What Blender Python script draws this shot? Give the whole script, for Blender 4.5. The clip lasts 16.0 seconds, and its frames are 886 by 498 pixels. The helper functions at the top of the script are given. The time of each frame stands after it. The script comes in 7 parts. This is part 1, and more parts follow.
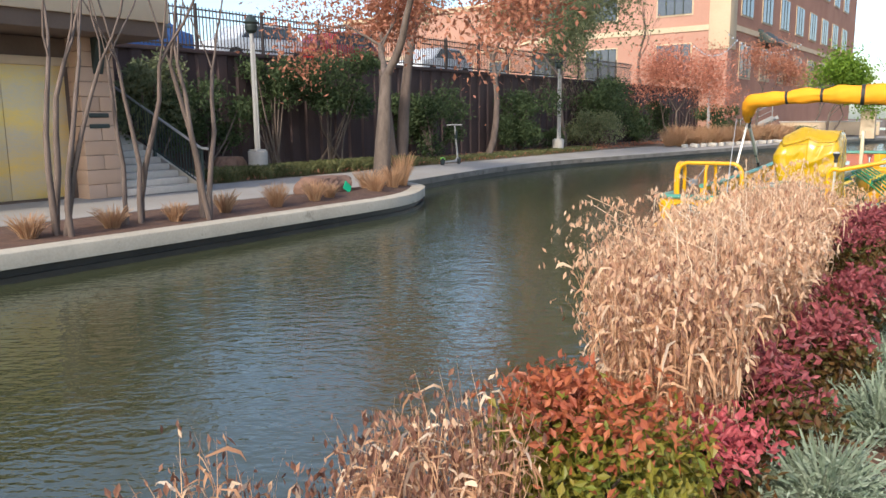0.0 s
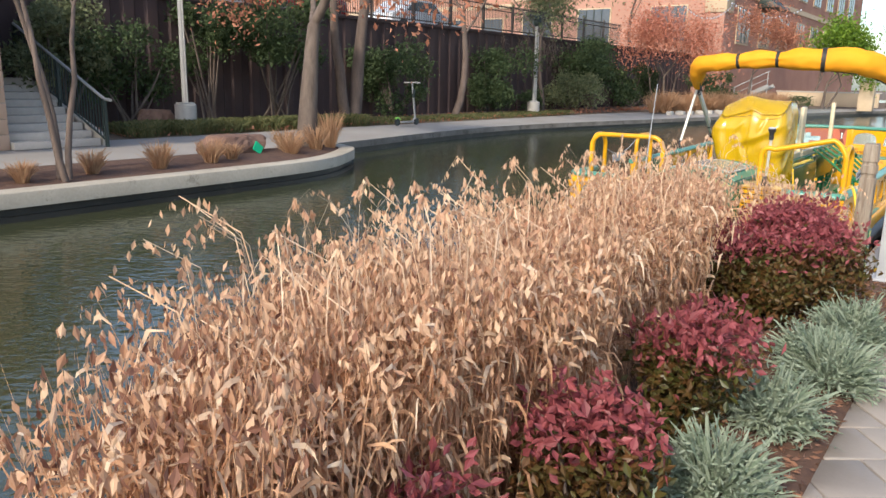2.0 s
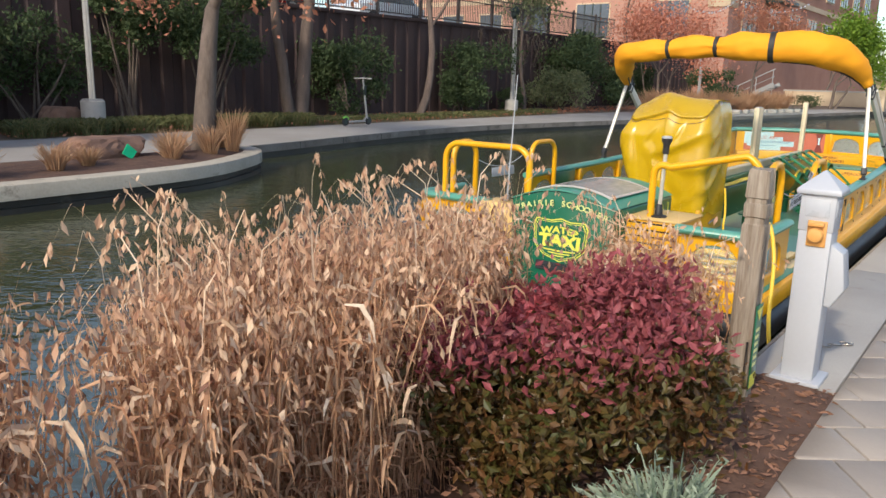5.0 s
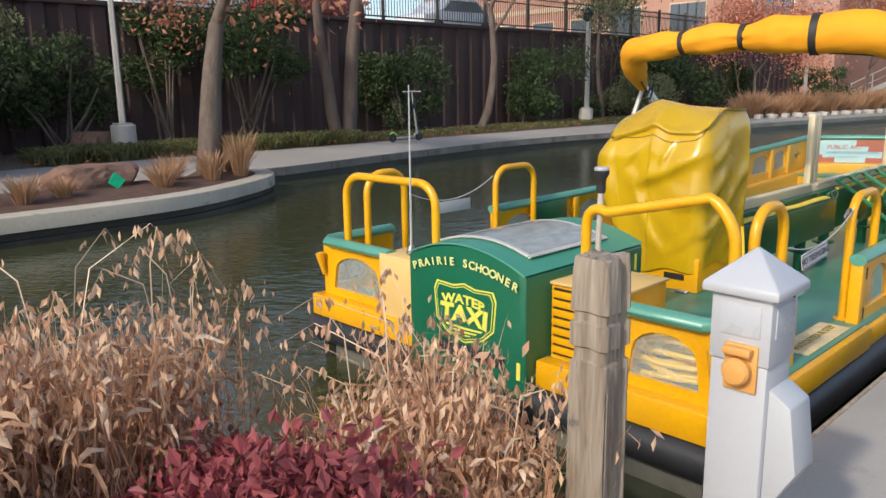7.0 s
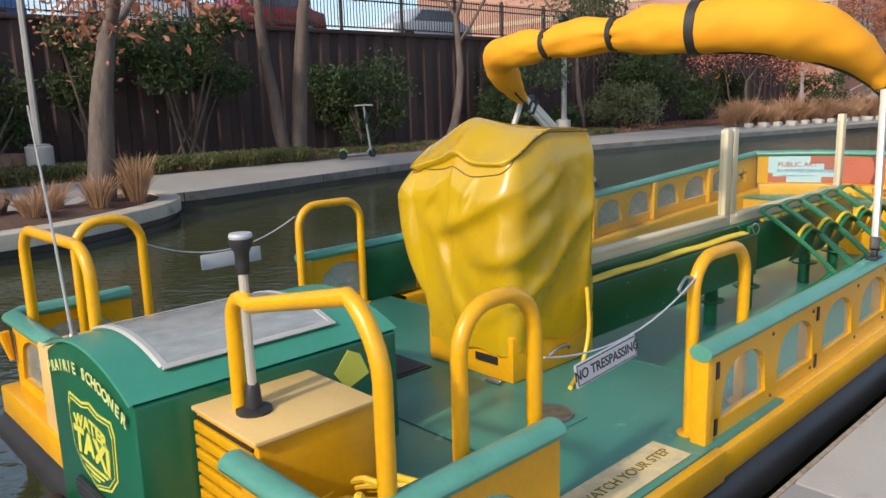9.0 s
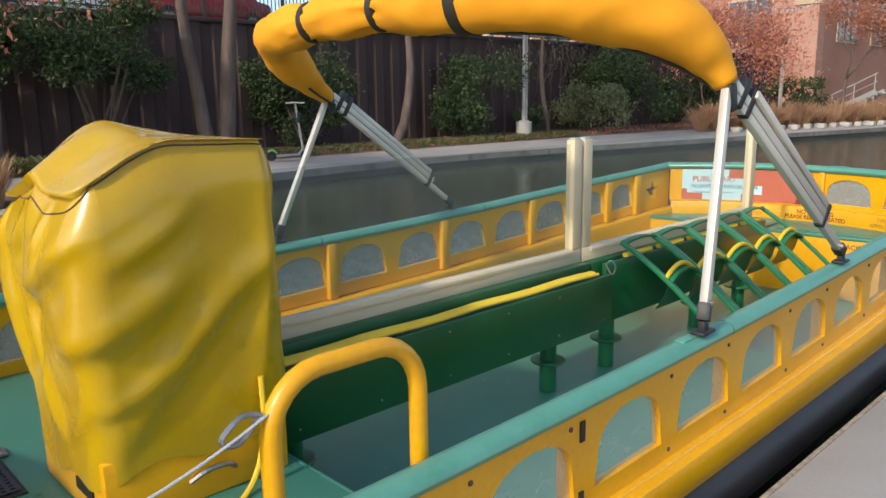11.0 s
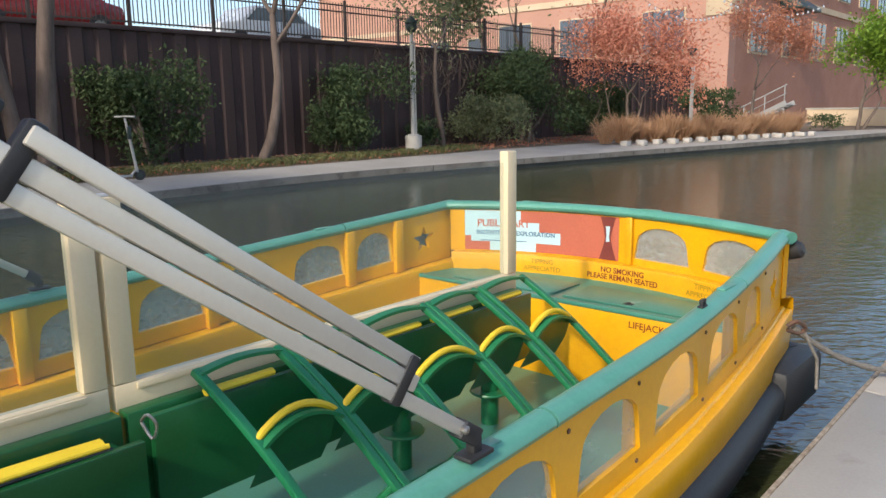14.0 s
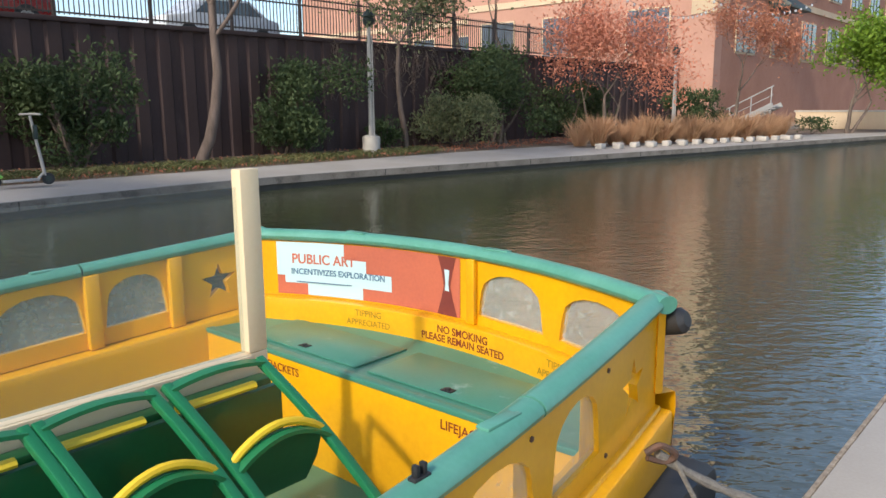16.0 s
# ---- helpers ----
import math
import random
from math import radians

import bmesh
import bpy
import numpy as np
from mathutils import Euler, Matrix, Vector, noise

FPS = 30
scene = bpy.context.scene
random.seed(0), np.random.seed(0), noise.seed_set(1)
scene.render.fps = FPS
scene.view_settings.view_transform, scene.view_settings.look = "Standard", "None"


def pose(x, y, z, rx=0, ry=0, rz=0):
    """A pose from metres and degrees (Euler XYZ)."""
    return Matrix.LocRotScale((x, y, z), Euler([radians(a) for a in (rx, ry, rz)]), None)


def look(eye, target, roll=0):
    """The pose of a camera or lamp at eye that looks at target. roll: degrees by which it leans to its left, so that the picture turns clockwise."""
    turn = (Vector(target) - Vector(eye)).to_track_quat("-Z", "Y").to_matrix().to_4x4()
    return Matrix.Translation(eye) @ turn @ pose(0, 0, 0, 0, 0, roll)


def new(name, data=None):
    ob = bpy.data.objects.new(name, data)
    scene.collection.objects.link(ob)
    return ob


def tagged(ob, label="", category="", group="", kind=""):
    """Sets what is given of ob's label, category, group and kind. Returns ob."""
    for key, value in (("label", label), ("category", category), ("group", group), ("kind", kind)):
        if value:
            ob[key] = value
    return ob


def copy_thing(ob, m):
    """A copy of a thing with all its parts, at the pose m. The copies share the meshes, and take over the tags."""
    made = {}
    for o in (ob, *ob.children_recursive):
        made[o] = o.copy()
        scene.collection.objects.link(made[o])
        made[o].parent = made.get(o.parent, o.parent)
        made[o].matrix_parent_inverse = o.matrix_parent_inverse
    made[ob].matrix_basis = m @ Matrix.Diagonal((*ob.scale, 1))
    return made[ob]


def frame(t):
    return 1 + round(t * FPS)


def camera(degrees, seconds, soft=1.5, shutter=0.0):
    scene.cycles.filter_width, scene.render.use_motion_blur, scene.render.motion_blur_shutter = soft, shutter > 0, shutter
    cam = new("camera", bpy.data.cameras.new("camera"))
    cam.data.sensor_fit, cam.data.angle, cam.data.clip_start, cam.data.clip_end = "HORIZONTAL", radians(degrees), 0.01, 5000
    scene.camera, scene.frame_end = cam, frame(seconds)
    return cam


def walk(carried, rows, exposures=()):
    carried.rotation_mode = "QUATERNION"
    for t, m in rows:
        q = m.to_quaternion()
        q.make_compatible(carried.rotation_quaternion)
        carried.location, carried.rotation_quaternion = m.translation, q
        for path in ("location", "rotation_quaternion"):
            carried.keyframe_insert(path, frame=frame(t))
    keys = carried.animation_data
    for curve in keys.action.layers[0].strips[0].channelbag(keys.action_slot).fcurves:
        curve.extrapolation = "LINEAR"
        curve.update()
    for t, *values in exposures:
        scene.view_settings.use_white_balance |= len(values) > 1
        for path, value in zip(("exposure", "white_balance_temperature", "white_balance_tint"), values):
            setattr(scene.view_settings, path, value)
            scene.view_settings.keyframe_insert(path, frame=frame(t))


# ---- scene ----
cam = camera(60.7, 16.0)
PATH = [
    (0, (0.316, 0.2, 1.568), (-0.858, 1.784, 1.234), -0.7),
    (0.5, (0.402, 0.777, 1.542), (-0.769, 2.353, 1.158), -0.5),
    (1, (0.46, 1.374, 1.551), (-0.701, 2.947, 1.131), -0.2),
    (1.5, (0.582, 1.891, 1.546), (-0.579, 3.461, 1.11), 0.4),
    (2, (0.601, 2.393, 1.541), (-0.56, 3.961, 1.104), 1.1),
    (2.5, (0.657, 2.868, 1.526), (-0.506, 4.437, 1.095), 1.5),
    (3, (0.707, 3.312, 1.519), (-0.453, 4.883, 1.089), 1.5),
    (3.5, (0.678, 3.832, 1.542), (-0.474, 5.409, 1.109), 1.3),
    (4, (0.74, 4.32, 1.539), (-0.412, 5.895, 1.104), 1.2),
    (4.2, (0.743, 4.514, 1.509), (-0.413, 6.085, 1.069), 1.2),
    (6.3, (0.797, 6.664, 1.51), (-0.541, 8.091, 1.095), 0.3),
    (6.5, (0.803, 6.919, 1.514), (-0.566, 8.316, 1.101), -0.1),
    (7, (0.77, 7.458, 1.525), (-0.633, 8.821, 1.107), -0.8),
    (7.5, (0.813, 7.978, 1.531), (-0.607, 9.329, 1.13), -1.2),
    (8, (0.784, 8.476, 1.492), (-0.642, 9.824, 1.108), -1.4),
    (8.2, (0.747, 8.685, 1.521), (-0.679, 10.035, 1.14), -1.5),
    (10.3, (0.774, 10.725, 1.482), (-0.661, 12.057, 1.074), -1.6),
    (10.5, (0.764, 10.909, 1.475), (-0.666, 12.246, 1.068), -1.1),
    (11, (0.73, 11.427, 1.478), (-0.685, 12.786, 1.088), -0.8),
    (11.5, (0.755, 11.912, 1.49), (-0.647, 13.289, 1.12), -0.5),
    (12, (0.707, 12.385, 1.49), (-0.676, 13.782, 1.123), -0.3),
    (12.5, (0.675, 12.845, 1.481), (-0.687, 14.263, 1.114), -0.3),
    (13, (0.615, 13.29, 1.456), (-0.73, 14.725, 1.091), -0.7),
    (13.5, (0.538, 13.707, 1.482), (-0.784, 15.162, 1.114), -0.6),
    (13.8, (0.551, 13.954, 1.476), (-0.758, 15.423, 1.114), -0.6),
    (14, (0.564, 14.132, 1.508), (-0.743, 15.601, 1.142), -0.8),
    (14.5, (0.534, 14.597, 1.491), (-0.756, 16.081, 1.124), -0.5),
    (15, (0.517, 15.014, 1.468), (-0.767, 16.503, 1.1), -0.3),
    (15.5, (0.502, 15.459, 1.477), (-0.791, 16.939, 1.108), -0.8),
    (16, (0.41, 15.968, 1.483), (-0.888, 17.445, 1.117), -0.4),
]
walk(cam, [(t, look(eye, target, roll)) for t, eye, target, roll in PATH], exposures=[(0.0, 0.05), (3.0, -0.12), (7.0, -0.34), (10.5, -0.30), (14.0, -0.16), (16.0, -0.14)])

# ---- light ----
SUN_EL, SUN_AZ = radians(36), math.atan2(0.12, -0.99)
world = bpy.data.worlds.new("sky")
scene.world = world
world.use_nodes = True
wn = world.node_tree
sky = wn.nodes.new("ShaderNodeTexSky")
sky.sky_type = "NISHITA"
sky.sun_disc = False
sky.sun_elevation, sky.sun_rotation = SUN_EL, SUN_AZ
sky.dust_density, sky.ozone_density = 1.7, 1.4
wn.links.new(sky.outputs["Color"], wn.nodes["Background"].inputs["Color"])
wn.nodes["Background"].inputs["Strength"].default_value = 0.28
sun = new("sun", bpy.data.lights.new("sun", "SUN"))
sun.data.energy, sun.data.angle, sun.data.color = 3.6, radians(3.0), (1.0, 0.91, 0.77)
sun_dir = Vector((math.sin(SUN_AZ) * math.cos(SUN_EL), math.cos(SUN_AZ) * math.cos(SUN_EL), math.sin(SUN_EL)))
sun.matrix_basis = look(sun_dir * 50, (0, 0, 0))


# ---- materials ----
def mat(name, c1, c2=None, rough=0.6, metal=0.0, scale=6.0, fine=60.0, bump=0.15, spec=0.5, by="object", stretch=(1, 1, 1), dirt=None, coat=0.0):
    """Two-tone surface: broad patches, fine grain, grain relief; by: object coords, 'island' or 'random' tint."""
    m = bpy.data.materials.new(name)
    m.use_nodes = True
    nt = m.node_tree
    n, l = nt.nodes, nt.links
    b = n["Principled BSDF"]
    b.inputs["Roughness"].default_value, b.inputs["Metallic"].default_value = rough, metal
    b.inputs["Specular IOR Level"].default_value = spec
    b.inputs["Coat Weight"].default_value = coat
    c2 = c2 or tuple(x * 0.75 for x in c1)
    tc = n.new("ShaderNodeTexCoord")
    mp = n.new("ShaderNodeMapping")
    mp.inputs["Scale"].default_value = stretch
    l.new(tc.outputs["Object"], mp.inputs["Vector"])
    n1, n2 = n.new("ShaderNodeTexNoise"), n.new("ShaderNodeTexNoise")
    n1.inputs["Scale"].default_value, n2.inputs["Scale"].default_value = scale, fine
    n1.inputs["Detail"].default_value, n2.inputs["Detail"].default_value = 4, 3
    l.new(mp.outputs[0], n1.inputs["Vector"])
    l.new(mp.outputs[0], n2.inputs["Vector"])
    add = n.new("ShaderNodeMath")
    add.operation = "MULTIPLY_ADD"
    l.new(n2.outputs["Fac"], add.inputs[0])
    add.inputs[1].default_value = 0.45
    ramp = n.new("ShaderNodeMapRange")
    ramp.inputs["From Min"].default_value, ramp.inputs["From Max"].default_value = 0.45, 1.0
    l.new(n1.outputs["Fac"], add.inputs[2])
    l.new(add.outputs[0], ramp.inputs["Value"])
    fac = ramp.outputs[0]
    if by != "object":
        src = n.new("ShaderNodeNewGeometry").outputs["Random Per Island"] if by == "island" else n.new("ShaderNodeObjectInfo").outputs["Random"]
        mx = n.new("ShaderNodeMath")
        mx.operation = "MULTIPLY_ADD"
        l.new(src, mx.inputs[0])
        mx.inputs[1].default_value = 0.75
        h = n.new("ShaderNodeMath")
        h.operation = "MULTIPLY"
        l.new(fac, h.inputs[0])
        h.inputs[1].default_value = 0.3
        l.new(h.outputs[0], mx.inputs[2])
        fac = mx.outputs[0]
    mix = n.new("ShaderNodeMix")
    mix.data_type = "RGBA"
    mix.inputs[6].default_value, mix.inputs[7].default_value = (*c1, 1), (*c2, 1)
    l.new(fac, mix.inputs[0])
    col = mix.outputs[2]
    if dirt:
        n3 = n.new("ShaderNodeTexNoise")
        n3.inputs["Scale"].default_value, n3.inputs["Detail"].default_value, n3.inputs["Roughness"].default_value = dirt[1], 6, 0.7
        l.new(mp.outputs[0], n3.inputs["Vector"])
        r3 = n.new("ShaderNodeMapRange")
        r3.inputs["From Min"].default_value, r3.inputs["From Max"].default_value = dirt[2], dirt[2] + 0.12
        l.new(n3.outputs["Fac"], r3.inputs["Value"])
        mix2 = n.new("ShaderNodeMix")
        mix2.data_type = "RGBA"
        mix2.inputs[7].default_value = (*dirt[0], 1)
        l.new(r3.outputs[0], mix2.inputs[0])
        l.new(col, mix2.inputs[6])
        col = mix2.outputs[2]
    l.new(col, b.inputs["Base Color"])
    rr = n.new("ShaderNodeMapRange")
    rr.inputs["To Min"].default_value, rr.inputs["To Max"].default_value = max(rough - 0.08, 0.02), min(rough + 0.12, 1)
    l.new(n1.outputs["Fac"], rr.inputs["Value"])
    l.new(rr.outputs[0], b.inputs["Roughness"])
    if bump:
        bp = n.new("ShaderNodeBump")
        bp.inputs["Strength"].default_value, bp.inputs["Distance"].default_value = bump, 0.01
        l.new(add.outputs[0], bp.inputs["Height"])
        l.new(bp.outputs[0], b.inputs["Normal"])
    return m


def leaf_mat(name, c1, c2, rough=0.5, glow=0.25, spec=0.35):
    """Thin leaf: tint varies leaf by leaf, some light passes through."""
    m = mat(name, c1, c2, rough, by="island", scale=1.5, fine=30, bump=0, spec=spec)
    n, l = m.node_tree.nodes, m.node_tree.links
    b = n["Principled BSDF"]
    tr = n.new("ShaderNodeBsdfTranslucent")
    l.new(b.inputs["Base Color"].links[0].from_socket, tr.inputs["Color"])
    ms = n.new("ShaderNodeMixShader")
    ms.inputs[0].default_value = glow
    l.new(b.outputs[0], ms.inputs[1])
    l.new(tr.outputs[0], ms.inputs[2])
    l.new(ms.outputs[0], n["Material Output"].inputs["Surface"])
    return m


def clear_mat(name, tint, body, rough=0.08):
    """Clear plastic sheet: see-through with a film of haze and gloss."""
    m = bpy.data.materials.new(name)
    m.use_nodes = True
    n, l = m.node_tree.nodes, m.node_tree.links
    b = n["Principled BSDF"]
    b.inputs["Base Color"].default_value = (*tint, 1)
    b.inputs["Roughness"].default_value = rough
    nz = n.new("ShaderNodeTexNoise")
    nz.inputs["Scale"].default_value, nz.inputs["Detail"].default_value = 7, 5
    rg = n.new("ShaderNodeMapRange")
    rg.inputs["To Min"].default_value, rg.inputs["To Max"].default_value = body * 0.6, body * 1.5
    l.new(nz.outputs["Fac"], rg.inputs["Value"])
    t = n.new("ShaderNodeBsdfTransparent")
    t.inputs["Color"].default_value = (0.92, 0.95, 0.94, 1)
    ms = n.new("ShaderNodeMixShader")
    l.new(rg.outputs[0], ms.inputs[0])
    l.new(t.outputs[0], ms.inputs[1])
    l.new(b.outputs[0], ms.inputs[2])
    l.new(ms.outputs[0], n["Material Output"].inputs["Surface"])
    return m


YELLOW = mat("yellow_paint", (0.80, 0.40, 0.003), (0.67, 0.315, 0.003), 0.32, scale=2.5, fine=40, bump=0.03, coat=0.2, dirt=((0.45, 0.25, 0.03), 9, 0.72))
TEAL = mat("teal_rail_paint", (0.075, 0.26, 0.185), (0.115, 0.33, 0.255), 0.3, scale=5, fine=50, bump=0.06, dirt=((0.3, 0.45, 0.42), 30, 0.72))
DECK = mat("teal_deck_paint", (0.042, 0.185, 0.125), (0.07, 0.245, 0.18), 0.36, scale=2, fine=90, bump=0.12, dirt=((0.22, 0.36, 0.32), 5, 0.63))
GREEN = mat("dark_green_paint", (0.005, 0.072, 0.020), (0.008, 0.10, 0.03), 0.36, scale=3, fine=50, bump=0.04, coat=0.25, dirt=((0.10, 0.2, 0.1), 60, 0.78))
HOODG = mat("hood_green_paint", (0.004, 0.105, 0.05), (0.007, 0.135, 0.068), 0.3, scale=2, fine=50, bump=0.03, coat=0.3)
HOODTOP = mat("hood_top_paint", (0.04, 0.23, 0.145), (0.06, 0.28, 0.19), 0.35, scale=2, fine=60, bump=0.05)
FRAMEG = mat("green_frame_paint", (0.010, 0.145, 0.055), (0.016, 0.19, 0.075), 0.35, scale=4, fine=60, bump=0.05, dirt=((0.2, 0.3, 0.2), 50, 0.77))
COVER = mat("yellow_vinyl", (0.56, 0.355, 0.005), (0.46, 0.275, 0.005), 0.24, scale=3, fine=200, bump=0.05, coat=0.35)
CANVAS = mat("amber_canvas", (0.86, 0.37, 0.006), (0.76, 0.30, 0.006), 0.75, scale=3, fine=320, bump=0.15)
CUSHION = mat("yellow_cushion", (0.83, 0.60, 0.03), (0.72, 0.48, 0.02), 0.5, scale=5, fine=100, bump=0.1)
BLACK = mat("black_rubber", (0.012, 0.012, 0.013), (0.03, 0.03, 0.032), 0.5, scale=3, fine=80, bump=0.2)
HULL = mat("grey_hull", (0.10, 0.10, 0.085), (0.16, 0.15, 0.12), 0.5, scale=2, fine=40, bump=0.15)
STRAP = mat("black_strap", (0.015, 0.013, 0.012), (0.03, 0.028, 0.026), 0.6, fine=200)
ALU = mat("aluminium_tube", (0.57, 0.535, 0.46), (0.64, 0.61, 0.54), 0.38, 0.35, scale=3, fine=90, bump=0.03)
BEIGE = mat("beige_frame", (0.66, 0.54, 0.34), (0.72, 0.60, 0.42), 0.45, scale=2, fine=60, bump=0.03)
STEEL = mat("worn_steel", (0.45, 0.44, 0.42), (0.25, 0.2, 0.16), 0.4, 0.9, scale=20, fine=90, bump=0.1)
RUST = mat("rusty_steel", (0.16, 0.075, 0.045), (0.09, 0.07, 0.06), 0.7, 0.4, scale=30, fine=120, bump=0.3)
ROPE = mat("mooring_rope", (0.13, 0.115, 0.10), (0.24, 0.22, 0.19), 0.9, scale=60, fine=200, bump=0.6)
WHITEP = mat("white_plastic", (0.46, 0.475, 0.505), (0.42, 0.43, 0.455), 0.4, scale=3, fine=50, bump=0.02, dirt=((0.5, 0.48, 0.44), 14, 0.72))
GREYLENS = mat("grey_lens", (0.42, 0.44, 0.48), (0.48, 0.5, 0.53), 0.25, scale=4, fine=30, bump=0.02)
SOCKET = mat("amber_socket", (0.72, 0.36, 0.10), (0.62, 0.30, 0.08), 0.5, scale=8, fine=60, bump=0.1)
HOSE = mat("yellow_cable", (0.85, 0.56, 0.03), (0.75, 0.45, 0.02), 0.45, scale=8, fine=60, bump=0.05)
WOOD = mat("weathered_timber", (0.40, 0.345, 0.275), (0.15, 0.105, 0.07), 0.85, scale=9, fine=45, bump=0.9, stretch=(3, 3, 0.25), dirt=((0.16, 0.075, 0.04), 5, 0.60))
FADED = mat("faded_yellow_board", (0.74, 0.50, 0.20), (0.64, 0.41, 0.13), 0.55, scale=3, fine=60, bump=0.08)
DOCK = mat("dock_concrete", (0.39, 0.365, 0.33), (0.31, 0.285, 0.255), 0.85, scale=1.5, fine=70, bump=0.25, dirt=((0.28, 0.25, 0.22), 4, 0.6))
KERB = mat("kerb_concrete", (0.54, 0.48, 0.38), (0.38, 0.33, 0.255), 0.85, scale=1.2, fine=25, bump=0.3, dirt=((0.22, 0.19, 0.14), 3, 0.58))
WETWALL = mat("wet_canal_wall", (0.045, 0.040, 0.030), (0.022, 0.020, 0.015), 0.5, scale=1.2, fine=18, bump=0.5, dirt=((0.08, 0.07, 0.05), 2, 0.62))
OLDKERB = mat("old_kerb_concrete", (0.24, 0.215, 0.185), (0.13, 0.11, 0.09), 0.85, scale=1.5, fine=25, bump=0.4, dirt=((0.10, 0.09, 0.075), 3, 0.55))
PAVE = mat("far_pavement", (0.37, 0.34, 0.31), (0.29, 0.265, 0.235), 0.85, scale=0.6, fine=30, bump=0.2)
PAVER = mat("stone_paver", (0.42, 0.36, 0.30), (0.30, 0.26, 0.225), 0.8, scale=5, fine=60, bump=0.3, by="random")
SAND = mat("joint_sand", (0.22, 0.18, 0.14), (0.15, 0.12, 0.095), 0.95, scale=4, fine=120, bump=0.4)
MULCH = mat("bark_mulch", (0.15, 0.08, 0.05), (0.08, 0.043, 0.03), 0.95, scale=9, fine=60, bump=1.0)
CHIP = mat("mulch_chip", (0.34, 0.17, 0.10), (0.12, 0.06, 0.04), 0.9, by="island", fine=50, bump=0.3)
EARTH = mat("litter_earth", (0.20, 0.14, 0.095), (0.13, 0.09, 0.06), 0.95, scale=2, fine=40, bump=0.8)
WALLB = mat("rust_brown_wall", (0.072, 0.043, 0.040), (0.048, 0.029, 0.027), 0.8, scale=1.2, fine=20, bump=0.3, stretch=(1, 1, 0.3), dirt=((0.085, 0.055, 0.048), 2, 0.62))
FENCE = mat("bronze_fence", (0.05, 0.035, 0.03), (0.07, 0.05, 0.04), 0.5)
BARK = mat("grey_bark", (0.17, 0.13, 0.105), (0.085, 0.063, 0.05), 0.9, scale=5, fine=22, bump=1.0, stretch=(2, 2, 0.4))
PALEBARK = mat("pale_bark", (0.18, 0.13, 0.105), (0.09, 0.065, 0.052), 0.8, scale=4, fine=25, bump=0.5, stretch=(2, 2, 0.4))
LAMPC = mat("lamp_base_concrete", (0.48, 0.45, 0.41), (0.40, 0.37, 0.33), 0.85, fine=50, bump=0.3)
POLE = mat("grey_pole_paint", (0.36, 0.35, 0.335), (0.31, 0.30, 0.285), 0.5, fine=50, bump=0.05)
STONE = mat("red_boulder", (0.27, 0.155, 0.105), (0.18, 0.10, 0.07), 0.9, scale=3, fine=20, bump=0.9)
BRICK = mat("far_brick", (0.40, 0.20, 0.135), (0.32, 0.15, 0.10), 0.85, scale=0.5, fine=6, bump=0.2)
# Lighter, pinker copy of the far brick: the end wall's sunlight is in the colour.
PINKBRICK = mat("far_brick_lit_tint", (0.48, 0.27, 0.20), (0.41, 0.22, 0.16), 0.85, scale=0.4, fine=6, bump=0.2)
BUFF = mat("buff_stone", (0.60, 0.47, 0.32), (0.52, 0.40, 0.27), 0.85, scale=0.8, fine=8, bump=0.2)
FARGLASS = mat("far_window_glass", (0.035, 0.05, 0.08), (0.06, 0.08, 0.11), 0.1, spec=0.9, bump=0)
PILLAR = mat("tan_stone_block", (0.52, 0.36, 0.26), (0.43, 0.29, 0.20), 0.85, scale=1.5, fine=25, bump=0.4, by="random")
SOFFIT = mat("brown_soffit", (0.17, 0.12, 0.09), (0.12, 0.085, 0.065), 0.8, scale=1, fine=20, bump=0.2)
BRASS = mat("brushed_gold_panel", (0.80, 0.55, 0.14), (0.55, 0.48, 0.38), 0.35, 0.35, scale=0.9, fine=14, bump=0.05, stretch=(1, 1, 2.5))
STEPC = mat("step_concrete", (0.56, 0.50, 0.43), (0.46, 0.41, 0.35), 0.85, fine=40, bump=0.2)
DARKMETAL = mat("dark_green_metal", (0.018, 0.03, 0.026), (0.03, 0.045, 0.04), 0.45, fine=60, bump=0.05)
LIMEG = mat("lime_green", (0.25, 0.62, 0.10), (0.2, 0.5, 0.08), 0.4)
FLAG = mat("green_flag", (0.0, 0.50, 0.22), (0.0, 0.42, 0.18), 0.5)
LOGOY = mat("logo_yellow", (0.75, 0.72, 0.10), (0.68, 0.64, 0.09), 0.4, bump=0)
LETTER = mat("cream_lettering", (0.70, 0.72, 0.28), (0.62, 0.64, 0.24), 0.4, bump=0)
BLACKT = mat("black_lettering", (0.012, 0.012, 0.012), (0.02, 0.02, 0.02), 0.5, bump=0)
REDT = mat("dark_red_lettering", (0.20, 0.03, 0.01), (0.15, 0.02, 0.01), 0.5, bump=0)
OLIVET = mat("olive_lettering", (0.24, 0.16, 0.012), (0.2, 0.13, 0.01), 0.5, bump=0)
POSTB = mat("poster_blue", (0.50, 0.68, 0.72), (0.46, 0.62, 0.66), 0.35, bump=0, scale=2)
POSTR = mat("poster_coral", (0.55, 0.15, 0.085), (0.42, 0.11, 0.07), 0.35, bump=0, scale=2)
POSTD = mat("poster_maroon", (0.16, 0.035, 0.03), (0.22, 0.05, 0.04), 0.35, bump=0)
POSTT = mat("poster_text_blue", (0.10, 0.20, 0.30), (0.08, 0.16, 0.26), 0.4, bump=0)
WORN = mat("worn_step_mat", (0.74, 0.55, 0.27), (0.45, 0.40, 0.24), 0.7, scale=14, fine=60, bump=0.2)
MATBLK = mat("rubber_mat", (0.022, 0.024, 0.030), (0.04, 0.042, 0.048), 0.6, fine=80, bump=0.2)
